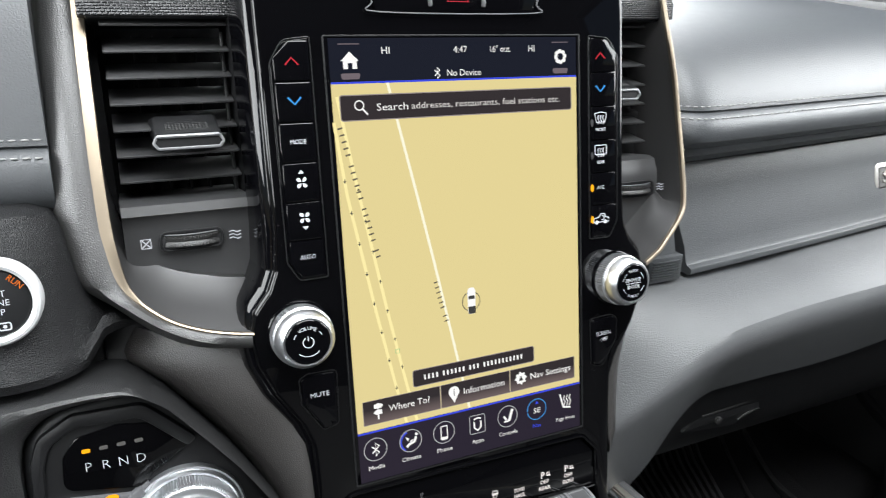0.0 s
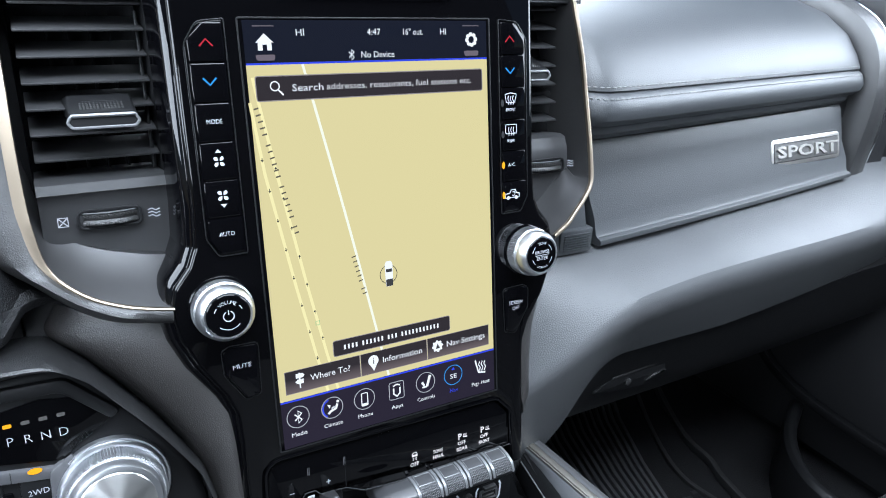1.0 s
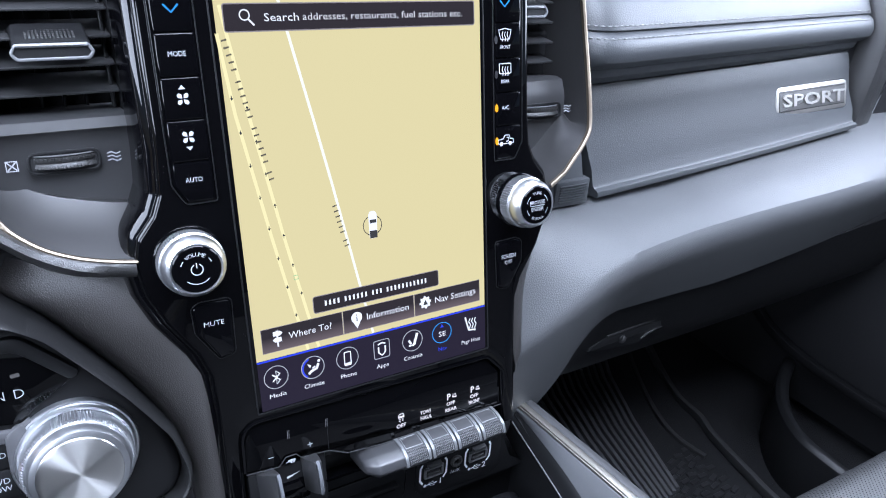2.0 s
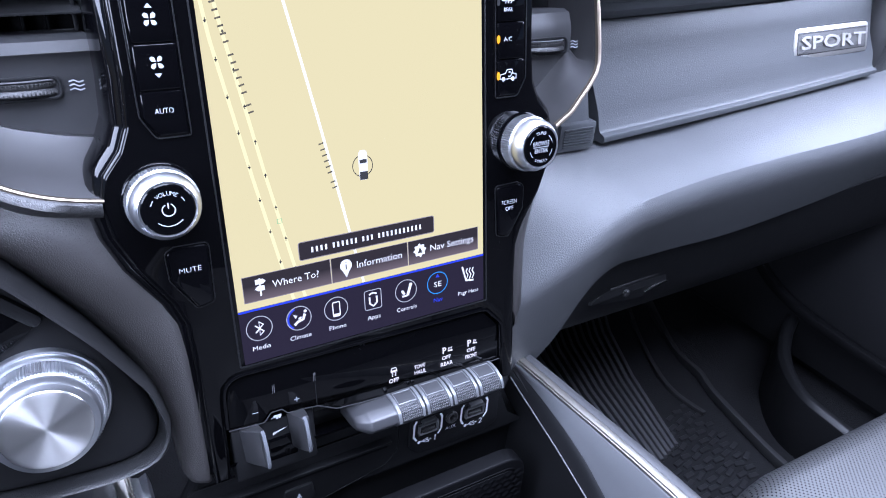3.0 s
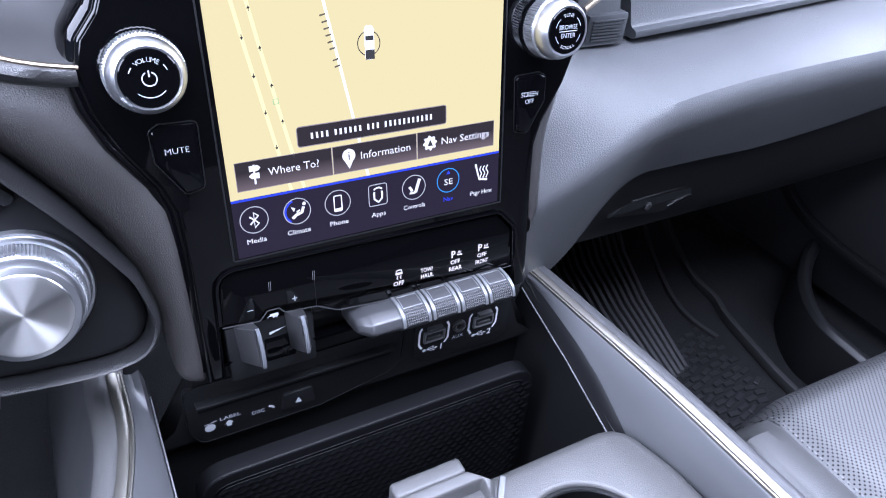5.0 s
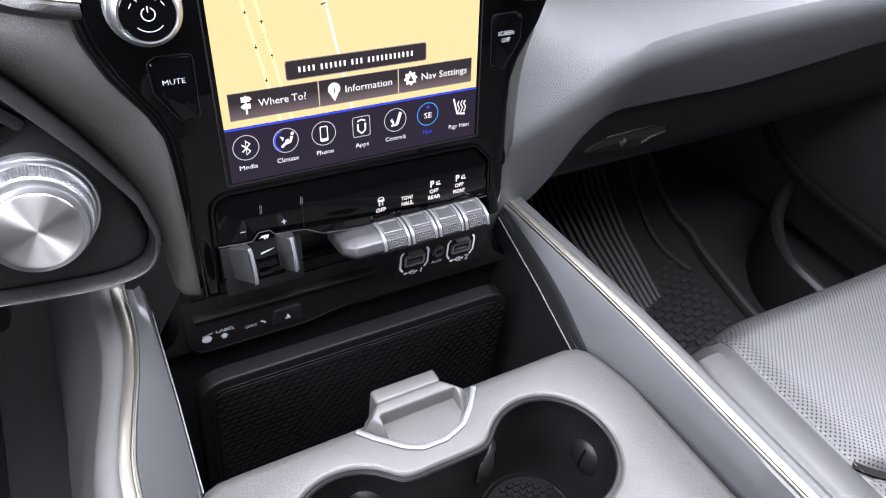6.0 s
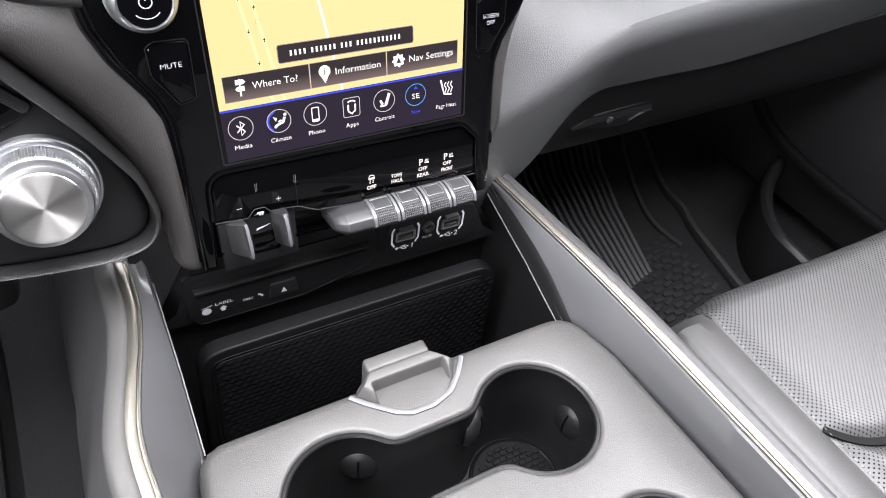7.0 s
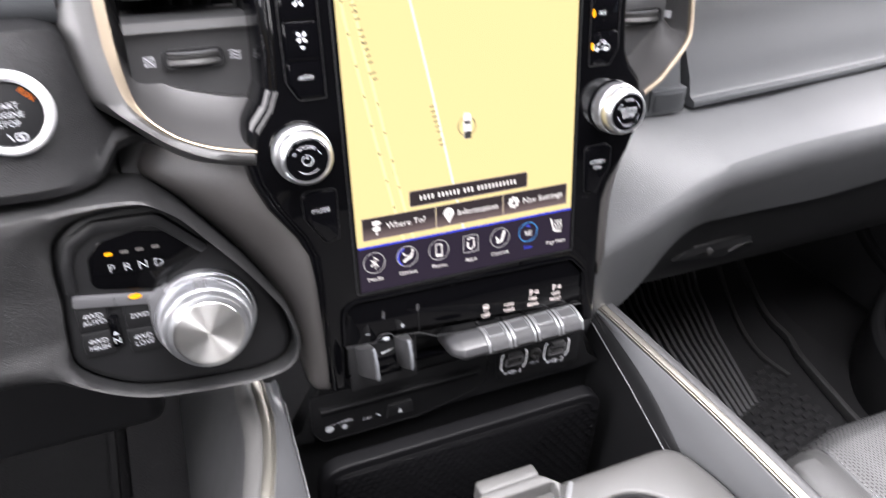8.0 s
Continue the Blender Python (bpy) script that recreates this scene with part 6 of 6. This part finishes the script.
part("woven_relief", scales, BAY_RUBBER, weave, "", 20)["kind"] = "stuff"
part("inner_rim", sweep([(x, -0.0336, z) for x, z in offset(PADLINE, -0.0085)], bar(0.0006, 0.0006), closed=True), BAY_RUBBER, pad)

# ---- console side rails ----
STRIP_LEFT = [(0.035, 0.1500, -0.130), (0.000, 0.1495, -0.130), (-0.019, 0.1510, -0.130), (-0.042, 0.1552, -0.130), (-0.062, 0.1600, -0.130), (-0.080, 0.1640, -0.130), (-0.099, 0.1675, -0.130), (-0.120, 0.1685, -0.130), (-0.145, 0.1672, -0.130), (-0.185, 0.1655, -0.130), (-0.240, 0.1665, -0.130), (-0.310, 0.1695, -0.130), (-0.45, 0.174, -0.132), (-0.75, 0.18, -0.134)]
STRIP_RIGHT = [(0.035, 0.1420, -0.130), (0.000, 0.1455, -0.130), (-0.035, 0.1485, -0.130), (-0.070, 0.1518, -0.130), (-0.105, 0.1545, -0.130), (-0.140, 0.1565, -0.130), (-0.185, 0.1582, -0.130), (-0.230, 0.1598, -0.130), (-0.280, 0.1618, -0.130), (-0.350, 0.165, -0.131), (-0.45, 0.170, -0.132), (-0.75, 0.176, -0.134)]


def edge_at(y):
    return (float(np.interp(-y, [-0.03, -0.015, 0.045, 0.10, 0.13, 0.17, 0.25, 0.4, 0.8], [0.139, 0.139, 0.139, 0.1400, 0.148, 0.1555, 0.1640, 0.172, 0.177])),
            float(np.interp(-y, [-0.03, -0.015, 0.045, 0.10, 0.13, 0.8], [-0.137, -0.142, -0.160, -0.182, -0.192, -0.195])))


def side_rail(sx):
    rail = thing("side_rail", CAB, (sx * 0.16, -0.2, -0.50), "console side rail with a bright metal strip along its top", "console rail", "console side rails")

    def put(name, bm, mat, label=""):
        return part(name, mirrored(bm) if sx < 0 else bm, mat, rail, label, 40)

    line = smooth_line([(x, y, z) for y, x, z in (STRIP_LEFT if sx < 0 else STRIP_RIGHT)], 4)
    inner = []
    for p in line:
        ex, ez = edge_at(p.y)
        inner.append([(p.x + 0.001, p.y, p.z - 0.004), (p.x - 0.0002, p.y, p.z + 0.0002), (p.x - 0.0014, p.y, p.z - 0.0016), (p.x + (ex - p.x) * 0.45, p.y, p.z + (ez - p.z) * 0.42), (ex + 0.0016, p.y, ez + 0.0065), (ex, p.y, ez), (ex - 0.0005, p.y, ez - 0.004)])
    if sx > 0:
        facet = []
        for row, p in zip(inner, line):
            if not -0.128 < p.y < 0.036:
                continue
            ex, ez = edge_at(p.y)
            zc = max(float(np.interp(-p.y, [-0.036, 0.0, 0.0228, 0.0467, 0.0725, 0.0962, 0.1062, 0.122], [-0.1345, -0.137, -0.1406, -0.1454, -0.1544, -0.1672, -0.1745, -0.187])), ez + 0.001)
            xc = ex + float(np.interp(-p.y, [0.0, 0.10, 0.125], [0.0048, 0.0045, 0.0015]))
            top = Vector((p.x - 0.0014, p.y, p.z - 0.0016))
            for k, f in ((3, 0.5), (4, 0.95), (5, 1.0)):
                q = top.lerp(Vector((xc, p.y, zc)), f)
                row[k] = (q.x, q.y, q.z)
            row[6] = (xc + 0.0006, p.y, zc - 0.002)
            facet.append([(xc + 0.0010, p.y, zc + 0.0008), (xc - 0.0006, p.y, zc - 0.0010), (xc + (ex - xc) * 0.5, p.y, (zc + ez) / 2), (ex, p.y, min(ez, zc - 0.002)), (ex - 0.0004, p.y, ez - 0.006)])
        # black material stands in for the shade on this facet of the grey panel
        put("shaded_facet", skin(facet, 0.004, (1, 0, 0)), SATIN, "front facet of the inner panel, blackened for its shade")
    put("inner_panel", skin(inner, 0.006, (1, 0, -0.3)), PANEL_GREY, "satin grey inner panel")
    put("edge_line", sweep([(edge_at(y)[0] - 0.0012, y, edge_at(y)[1] - 0.001) for y in (0.02, 0.0, -0.02, -0.045, -0.07, -0.10)], bar(0.0006, 0.0006), up=(0, 0, 1)), SMOOTH_GREY)
    profile = [(-0.0045, -0.003), (-0.0043, 0.0006), (-0.0030, 0.0013), (0.0008, 0.0012), (0.0016, 0.0006), (0.0020, -0.0012), (0.0028, -0.0012), (0.0031, 0.0008), (0.0036, 0.0012), (0.0043, 0.0008), (0.0045, -0.003)]
    put("metal_strip", sweep([p + Vector((0.0045, 0, 0.0012)) for p in line], profile, up=(0, 0, 1)), STRIP_METAL, "brushed bright metal strip with a groove")
    outer, top = [], []
    for p in [Vector((0.135, 0.56, -0.17)), Vector((0.140, 0.30, -0.15)), Vector((0.143, 0.12, -0.135))] + list(line):
        x = p.x + 0.0094
        top.append([(x - 0.004, p.y, p.z - 0.003), (x + 0.0005, p.y, p.z + 0.0008), (x + 0.004, p.y, p.z + 0.0012), (x + 0.009, p.y, p.z - 0.0004), (x + 0.0125, p.y, p.z - 0.004), (x + 0.0135, p.y, p.z - 0.007)])
        outer.append([(x + 0.0128, p.y, p.z - 0.0055), (x + 0.0150, p.y, p.z - 0.013), (x + 0.021, p.y, p.z - 0.030), (x + 0.035, p.y, p.z - 0.070), (x + 0.062, p.y, p.z - 0.17), (x + 0.082, p.y, -0.42), (x + 0.086, p.y, -0.505)])
    # left band takes a lighter grey in place of the stronger light there
    put("top_band", skin(top, 0.006, (-1, 0, -0.4)), ARMREST if sx < 0 else RAIL_GREY, "grained grey top band")
    put("outer_panel", skin(outer, 0.008, (-1, 0, -0.2)), RAIL_GREY, "grained dark outer panel")
    wall = [[(0.1410, y, edge_at(y)[1] + 0.004), (0.1405, y, -0.25), (0.1405, y, -0.45)] for y in (0.03, 0.0, -0.05, -0.10, -0.13)]
    put("bay_wall", skin(wall, 0.004, (1, 0, 0)), SATIN)


side_rail(-1)
side_rail(1)
solid("storage_floor", block(-0.150, 0.150, -0.16, 0.0, -0.440, -0.42, 0.002), RUBBER, CAB, "black rubber floor of the storage bay", "storage bay", "structure")
solid("console_base", block(-0.155, 0.155, -0.85, 0.40, -0.505, -0.442, 0.002), CARPET, CAB, "carpeted tunnel under the console", "console", "structure")

# ---- folding armrest with cup holders ----
arm = thing("folding_console", CAB, (0.0, -0.30, -0.40), "grey grained folding console with cup holders and a pull handle", "console")
TOP = -0.165


def even(outline, count):
    """The outline with evenly spaced points."""
    pts = [Vector(p) for p in outline]
    segs = [(q - p).length for p, q in zip(pts, pts[1:] + pts[:1])]
    total, out, i, run = sum(segs), [], 0, 0.0
    for k in range(count):
        d = total * k / count
        while run + segs[i] < d:
            run += segs[i]
            i += 1
        f = (d - run) / segs[i]
        p = pts[i].lerp(pts[(i + 1) % len(pts)], f)
        out.append((p.x, p.y))
    return out


def soften(outline, times):
    for _ in range(times):
        n = len(outline)
        outline = [((outline[i - 1][0] + 2 * outline[i][0] + outline[(i + 1) % n][0]) / 4, (outline[i - 1][1] + 2 * outline[i][1] + outline[(i + 1) % n][1]) / 4) for i in range(n)]
    return outline


ARM = even(rounded([(-0.1445, -0.1035), (0.1405, -0.1020), (0.1530, -0.150), (0.160, -0.290), (0.166, -0.62), (-0.166, -0.62), (-0.160, -0.290), (-0.1510, -0.150)], [0.022, 0.026, 0.05, 0.05, 0.01, 0.01, 0.05, 0.05], 8), 180)
R, CX, CY = 0.0435, 0.0672, -0.1725
half = math.degrees(math.asin(0.0225 / R))
pts = ellipse(CX, CY, R, None, 40, -(180 - half), 180 - half, closed=False)
pts += ellipse(-CX, CY, R, None, 40, half, 360 - half, closed=False)
CUPS = soften(even(pts, 160), 5)
REAR = even(ellipse(0.086, -0.287, 0.0405, None, 60), 60)


def ring_verts(bm, outline, z):
    return [bm.verts.new((p[0], p[1], z)) for p in outline]


def bridge(bm, a, b):
    n = len(a)
    for i in range(n):
        j = (i + 1) % n
        bm.faces.new((a[i], a[j], b[j], b[i]))


def loop_edges(bm, vs):
    return [bm.edges.get((vs[i], vs[i - 1])) or bm.edges.new((vs[i], vs[i - 1])) for i in range(len(vs))]


bm = bmesh.new()
r0 = 0.009
prev = None
for a in (0, 22, 45, 68, 90):
    vs = ring_verts(bm, offset(ARM, -r0 * (1 - math.sin(radians(a)))), TOP - r0 * (1 - math.cos(radians(a))))
    if prev:
        bridge(bm, prev, vs)
    else:
        first = vs
    prev = vs
for inset, z in ((-0.001, -0.20), (-0.006, -0.26), (-0.012, -0.40)):
    vs = ring_verts(bm, offset(ARM, inset), z)
    bridge(bm, prev, vs)
    prev = vs
edges = loop_edges(bm, first)
for outline in (CUPS, REAR):
    prev = None
    for a in (0, 30, 60, 90):
        vs = ring_verts(bm, offset(outline, 0.0035 * (1 - math.sin(radians(a)))), TOP - 0.0035 * (1 - math.cos(radians(a))))
        if prev:
            bridge(bm, prev, vs)
        else:
            edges += loop_edges(bm, vs)
        prev = vs
    vs = ring_verts(bm, offset(outline, -0.0002), TOP - 0.006)
    bridge(bm, prev, vs)
bmesh.ops.triangle_fill(bm, edges=edges, use_beauty=True)
bmesh.ops.recalc_face_normals(bm, faces=bm.faces)
part("body", bm, ARMREST, arm)
for outline, name in ((CUPS, "twin_cup_well"), (REAR, "rear_cup_well")):
    bm = bmesh.new()
    prev = None
    for ins, z in ((0.0008, TOP - 0.0026), (-0.0004, TOP - 0.0019), (-0.0022, TOP - 0.0019), (-0.0030, TOP - 0.0028), (-0.0028, TOP - 0.0050), (-0.0020, TOP - 0.0062), (-0.0026, -0.200), (-0.0045, -0.250), (-0.007, -0.2555)):
        vs = ring_verts(bm, offset(outline, ins), z)
        if prev:
            bridge(bm, prev, vs)
        prev = vs
    bm.faces.new(prev)
    bmesh.ops.recalc_face_normals(bm, faces=bm.faces)
    bmesh.ops.reverse_faces(bm, faces=bm.faces)
    well = part(name, bm, SATIN, arm, "satin black cup holder well")
    if name[0] == "t":
        for sx in (-1, 1):
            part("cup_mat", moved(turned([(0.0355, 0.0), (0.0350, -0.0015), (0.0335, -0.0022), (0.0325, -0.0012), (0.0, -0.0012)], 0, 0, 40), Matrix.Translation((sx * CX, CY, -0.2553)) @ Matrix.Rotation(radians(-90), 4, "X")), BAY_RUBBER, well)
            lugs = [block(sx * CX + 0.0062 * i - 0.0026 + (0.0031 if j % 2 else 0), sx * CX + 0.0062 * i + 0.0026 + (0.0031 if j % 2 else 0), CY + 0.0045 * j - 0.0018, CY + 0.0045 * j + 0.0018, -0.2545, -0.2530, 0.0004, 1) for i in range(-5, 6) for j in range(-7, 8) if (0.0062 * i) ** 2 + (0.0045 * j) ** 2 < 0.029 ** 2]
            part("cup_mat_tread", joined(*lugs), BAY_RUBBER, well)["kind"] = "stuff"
        for cx, ang, gz in ((-CX, 62, -0.204), (CX, 6, -0.207), (CX, 138, -0.197)):
            d = Vector((math.cos(radians(ang)), math.sin(radians(ang)), 0))
            at = Vector((cx, CY, gz)) + d * (R - 0.0010)
            m = Matrix.Translation(at) @ (-d).to_track_quat("-Y", "Z").to_matrix().to_4x4()
            part("cup_grip", moved(turned([(0.0160, 0.002), (0.0158, -0.001), (0.0142, -0.0035), (0.0108, -0.0058), (0.0057, -0.0070), (0.0, -0.0074)], 0, 0, 32), m), SATIN, well, "round rubber cup grip with a slit")
            part("grip_slit", moved(sweep([(0.0, float(np.interp(abs(v), (0.0, 0.0057, 0.0108, 0.0142), (-0.0076, -0.0072, -0.0060, -0.0037))), v) for v in [-0.0115 + 0.0023 * k for k in range(11)]], bar(0.0007, 0.0004)), m), GLOSS, well)

# pull handle and its chrome trim
LEFT_EDGE = [(-0.0975, -0.0290), (-0.1020, -0.0345), (-0.1095, -0.0410), (-0.1185, -0.0340), (-0.1310, -0.0203), (-0.1355, -0.0115)]
RIGHT_EDGE = [(-0.0975, 0.0220), (-0.1020, 0.0270), (-0.1110, 0.0375), (-0.1214, 0.0320), (-0.1316, 0.0216), (-0.1355, 0.0080)]


def across(table, y):
    return float(np.interp(-y, [-a for a, _ in table], [b for _, b in table]))


def step(a, b, v):
    u = min(1.0, max(0.0, (v - a) / (b - a)))
    return u * u * (3 - 2 * u)


rows = []
for j in range(57):
    y = -0.0975 - 0.0380 * j / 56
    xl, xr = across(LEFT_EDGE, y), across(RIGHT_EDGE, y)
    row = []
    for i in range(81):
        x = xl + (xr - xl) * i / 80
        rim = step(-0.001, 0.0085, x - xl) * step(-0.001, 0.0075, xr - x) * step(0.0, 0.0040, -0.0975 - y)
        top = 0.0012 + 0.0096 * (1 - step(0.0, 0.032, -0.1025 - y))
        ledge = TOP - 0.004 + (top + 0.004) * rim
        inside = step(0.0, 0.0030, x - max(xl + 0.0035, -0.0285)) * step(0.0, 0.0030, min(xr - 0.0035, 0.0275) - x) * step(0.0, 0.0026, -0.1085 - y)
        z = ledge + (min(ledge, TOP - 0.0048 + 0.0045 * step(0.0, 0.022, -0.1105 - y)) - ledge) * inside
        row.append((x, y, z))
    rows.append(row)
part("pull_handle", skin(rows, 0.012, (0, 0, -1)), ARMREST, arm, "scooped grey pull handle", 60)
part("handle_back", block(-0.0262, 0.0212, -0.1000, -0.0880, -0.190, -0.1562, 0.0026, 3), ARMREST, arm)
trim_line = rounded([(-0.0436, -0.1087), (-0.0346, -0.1184), (-0.0203, -0.1310), (-0.0100, -0.1363), (0.0059, -0.1367), (0.0216, -0.1316), (0.0326, -0.1214), (0.0426, -0.1085)], [0, 0.006, 0.010, 0.010, 0.010, 0.010, 0.008, 0], 5)
part("handle_trim", sweep([(x, y, TOP + 0.0006) for x, y in trim_line], bar(0.0019, 0.0011), up=(0, 0, 1)), FRAME_CHROME, arm, "bright chrome handle trim")

# ---- passenger seat ----
seat = thing("passenger_seat", CAB, (0.50, -0.35, -0.50), "light-worn black leather seat cushion with perforated center and twin stitching", "seat")


def seat_height(x, y):
    """Height of the cushion: a rolled front edge, raised side bolster, dished centre."""
    front = max(0.0, (y + 0.136 + 0.22 * max(0.0, 0.31 - x)) / 0.05)
    left = max(0.0, (0.245 - x) / 0.055)
    right = max(0.0, (x - 0.74) / 0.055)
    roll = min(1.0, (front ** 2.6 + left ** 2.4 + right ** 2.4))
    z = -0.198 - 0.16 * roll
    z += -0.006 * math.exp(-((x - 0.50) / 0.13) ** 2)
    return z


def seam_y(x):
    """The seam that crosses the cushion, curving back from the bolster."""
    return -0.260 - 0.034 * (1 - math.exp(-(x - 0.279) / 0.022))


def seat_patch(x0, x1, ya, yb, nx, ny, lift=0.0):
    rows = []
    for i in range(nx + 1):
        x = x0 + (x1 - x0) * i / nx
        y0, y1 = (v(x) if callable(v) else v for v in (ya, yb))
        row = []
        for j in range(ny + 1):
            y = y0 + (y1 - y0) * j / ny
            e = min(min(i, nx - i) / nx * (x1 - x0), min(j, ny - j) / ny * (y1 - y0)) / 0.014
            z = seat_height(x, y) + lift * math.sin(0.5 * math.pi * min(1.0, e))
            row.append((x, y, z))
        rows.append(row)
    return rows


base_rows = seat_patch(0.188, 0.80, -0.85, -0.084, 60, 66)
part("cushion", skin(base_rows, 0.05, (0, 0, -1)), SEAT, seat)
seam = 0.279
part("center_panel", skin(seat_patch(seam, 0.70, lambda x: seam_y(x) + 0.0030, -0.103, 60, 26, 0.0055), 0.01, (0, 0, -1)), PERFORATED, seat, "perforated leather panel")
part("center_panel", skin(seat_patch(seam, 0.70, -0.85, lambda x: seam_y(x) - 0.0030, 50, 50, 0.0060), 0.01, (0, 0, -1)), PERFORATED, seat, "perforated leather panel")
part("bolster", skin([[(x, y, seat_height(x, y) + 0.011 * math.cos(0.5 * math.pi * max(0.0, (x - 0.225) / 0.053)) ** 0.7) for x in [0.190 + 0.0875 * kk / 24 for kk in range(25)]] for y in [-0.093 - 0.0125 * j for j in range(60)]], 0.01, (0, 0, -1)), SEAT, seat, "smooth leather side bolster")
crease = [(x, seam_y(x), seat_height(x, seam_y(x)) + 0.0012) for x in [seam + 0.42 * (k / 40) ** 1.6 for k in range(41)]]
# black strip along the seam stands in for shade in the leather's fold
part("crease_shade", sweep(crease, bar(0.0034, 0.0010), up=(0, 0, 1)), DUCT, seat, "sewn crease, its shade laid in as a black strip")
line = [(seam - 0.0035, y, seat_height(seam, y) + 0.0066) for y in [-0.118 - 0.01 * k for k in range(52)]]
part("seam_stitching", stitches(line, 0.0036, 0.0020, 0.00030), DARK_THREAD, seat, "grey thread stitches")["kind"] = "stuff"
edge_line = [(0.235 + 0.01 * k, -0.0990, seat_height(0.235 + 0.01 * k, -0.0990) + 0.0045) for k in range(53)]
welt = part("front_welt", stitches(edge_line, 0.0012, 0.0030, 0.0030, 0), SEAT, seat, "gathered front seam")
welt["kind"] = "stuff"
part("seat_base", block(0.215, 0.77, -0.84, -0.17, -0.502, -0.24, 0.01), DARK, seat)

# ---- passenger footwell ----
mat_thing = thing("floor_mat", CAB, (0.55, 0.1, -0.498), "black rubber floor mat with long ribs and small tread blocks", "floor mat")
# sheet coloured darker than the ribs to give the grooves their shade
part("mat_sheet", skin([[(x, y, z) for y, z in ((-0.30, -0.494), (0.10, -0.492), (0.24, -0.488), (0.34, -0.470), (0.46, -0.400), (0.56, -0.310))] for x in (0.225, 0.35, 0.50, 0.66, 0.74)], 0.006, (0, 0, -1)), CARPET, mat_thing)
for k in range(-3, 10):
    xt, xb = 0.495 + 0.0145 * k, 0.452 + 0.0085 * k

    def rib_at(y):
        return xt + (xb - xt) * (0.38 - y) / 0.31

    # ribs in a paler rubber, as if their tops caught the light
    part("rib", sweep([(rib_at(y), y, z) for y, z in ((0.085 + 0.003 * k, -0.4885), (0.16, -0.487), (0.25, -0.4835), (0.34, -0.466), (0.46, -0.395), (0.55, -0.318))], rounded([(-0.0038, -0.003), (-0.0028, 0.0045), (0.0028, 0.0045), (0.0038, -0.003)], 0.001, 2), up=(0, 0, 1)), LIT_RIB_RUBBER, mat_thing)
rnd = random.Random(5)
treads = []
for j in range(22):
    for i in range(12):
        x, y = 0.375 + 0.0225 * i + (0.011 if j % 2 else 0) + rnd.uniform(-0.002, 0.002), 0.118 - 0.0115 * j + 0.0045 * i + rnd.uniform(-0.001, 0.001)
        if x > 0.624 or (x < 0.515 and y > 0.055 + 0.4 * (x - 0.44)):
            continue
        treads.append(moved(block(-0.0085, 0.0085, -0.0038, 0.0038, -0.494, -0.4892, 0.0010, 1), Matrix.Translation((x, y, 0)) @ Matrix.Rotation(radians(rnd.uniform(-14, 22)), 4, "Z")))
tr = part("mat_tread", joined(*treads), DARK, mat_thing)
tr["kind"] = "stuff"
part("mat_rim", sweep(smooth_line([(0.735, 0.42, -0.42), (0.720, 0.335, -0.466), (0.698, 0.262, -0.482), (0.692, 0.205, -0.484), (0.676, 0.165, -0.484), (0.660, 0.09, -0.484), (0.648, 0.02, -0.484), (0.645, -0.10, -0.485)]), bar(0.005, 0.008), up=(0, 0, 1)), RUBBER, mat_thing)
part("mat_ridge", sweep(smooth_line([(0.690, 0.40, -0.435), (0.665, 0.325, -0.472), (0.636, 0.249, -0.4845), (0.624, 0.193, -0.488), (0.632, 0.140, -0.489)]), bar(0.004, 0.005), up=(0, 0, 1)), RUBBER, mat_thing)

door_panel = thing("passenger_door", CAB, (0.86, 0.0, -0.45), "dark passenger door lower panel with a moulded pocket", "door")
part("door_skin", skin([[(0.865, y, -0.47), (0.845, y, -0.40), (0.835, y, -0.25), (0.850, y, -0.10), (0.84, y, 0.02), (0.86, y, 0.20)] for y in (-0.8, -0.4, 0.0, 0.3, 0.56)], 0.03, (1, 0, 0)), DARK, door_panel)
part("pocket_edge", sweep(smooth_line([(0.840, 0.34, -0.22), (0.832, 0.28, -0.30), (0.828, 0.20, -0.355), (0.826, 0.05, -0.375), (0.826, -0.3, -0.38)]), bar(0.008, 0.008), up=(0, 0, 1)), DUCT, door_panel)
solid("door_sill", sweep(smooth_line([(0.868, 0.185, -0.40), (0.794, 0.149, -0.40), (0.735, 0.105, -0.402), (0.700, 0.050, -0.406), (0.698, -0.005, -0.412), (0.71, -0.08, -0.425), (0.72, -0.15, -0.44)]), rounded([(-0.010, -0.09), (0.010, -0.09), (0.010, 0.004), (0.004, 0.010), (-0.004, 0.010), (-0.010, 0.004)], 0.003, 2), up=(0, 0, 1)), SATIN, CAB, "satin black door sill moulding", "sill", "structure")

# ---- driver footwell ----
dm = thing("driver_mat", CAB, (-0.42, 0.1, -0.498), "black carpeted driver's mat with a raised rim", "floor mat")
part("mat_sheet", skin([[(x, y, z) for y, z in ((-0.35, -0.494), (0.10, -0.490), (0.26, -0.484), (0.40, -0.455), (0.56, -0.34))] for x in (-0.80, -0.55, -0.326)], 0.008, (0, 0, -1)), CARPET, dm)
part("mat_rim", sweep([(-0.323, -0.35, -0.492), (-0.322, 0.10, -0.488), (-0.320, 0.26, -0.482), (-0.320, 0.40, -0.453), (-0.320, 0.56, -0.338)], bar(0.005, 0.007), up=(0, 0, 1)), CARPET, dm)
solid("tunnel_carpet", skin([[(x, y, z + 0.02 * max(0.0, x + 0.26)) for y, z in ((-0.35, -0.498), (0.10, -0.496), (0.26, -0.490), (0.40, -0.462), (0.56, -0.35))] for x in (-0.303, -0.296, -0.27, -0.24, -0.17)], 0.004, (0, 0, -1)), TUNNEL_CARPET, CAB, "charcoal carpet strip along the tunnel", "carpet", "structure")
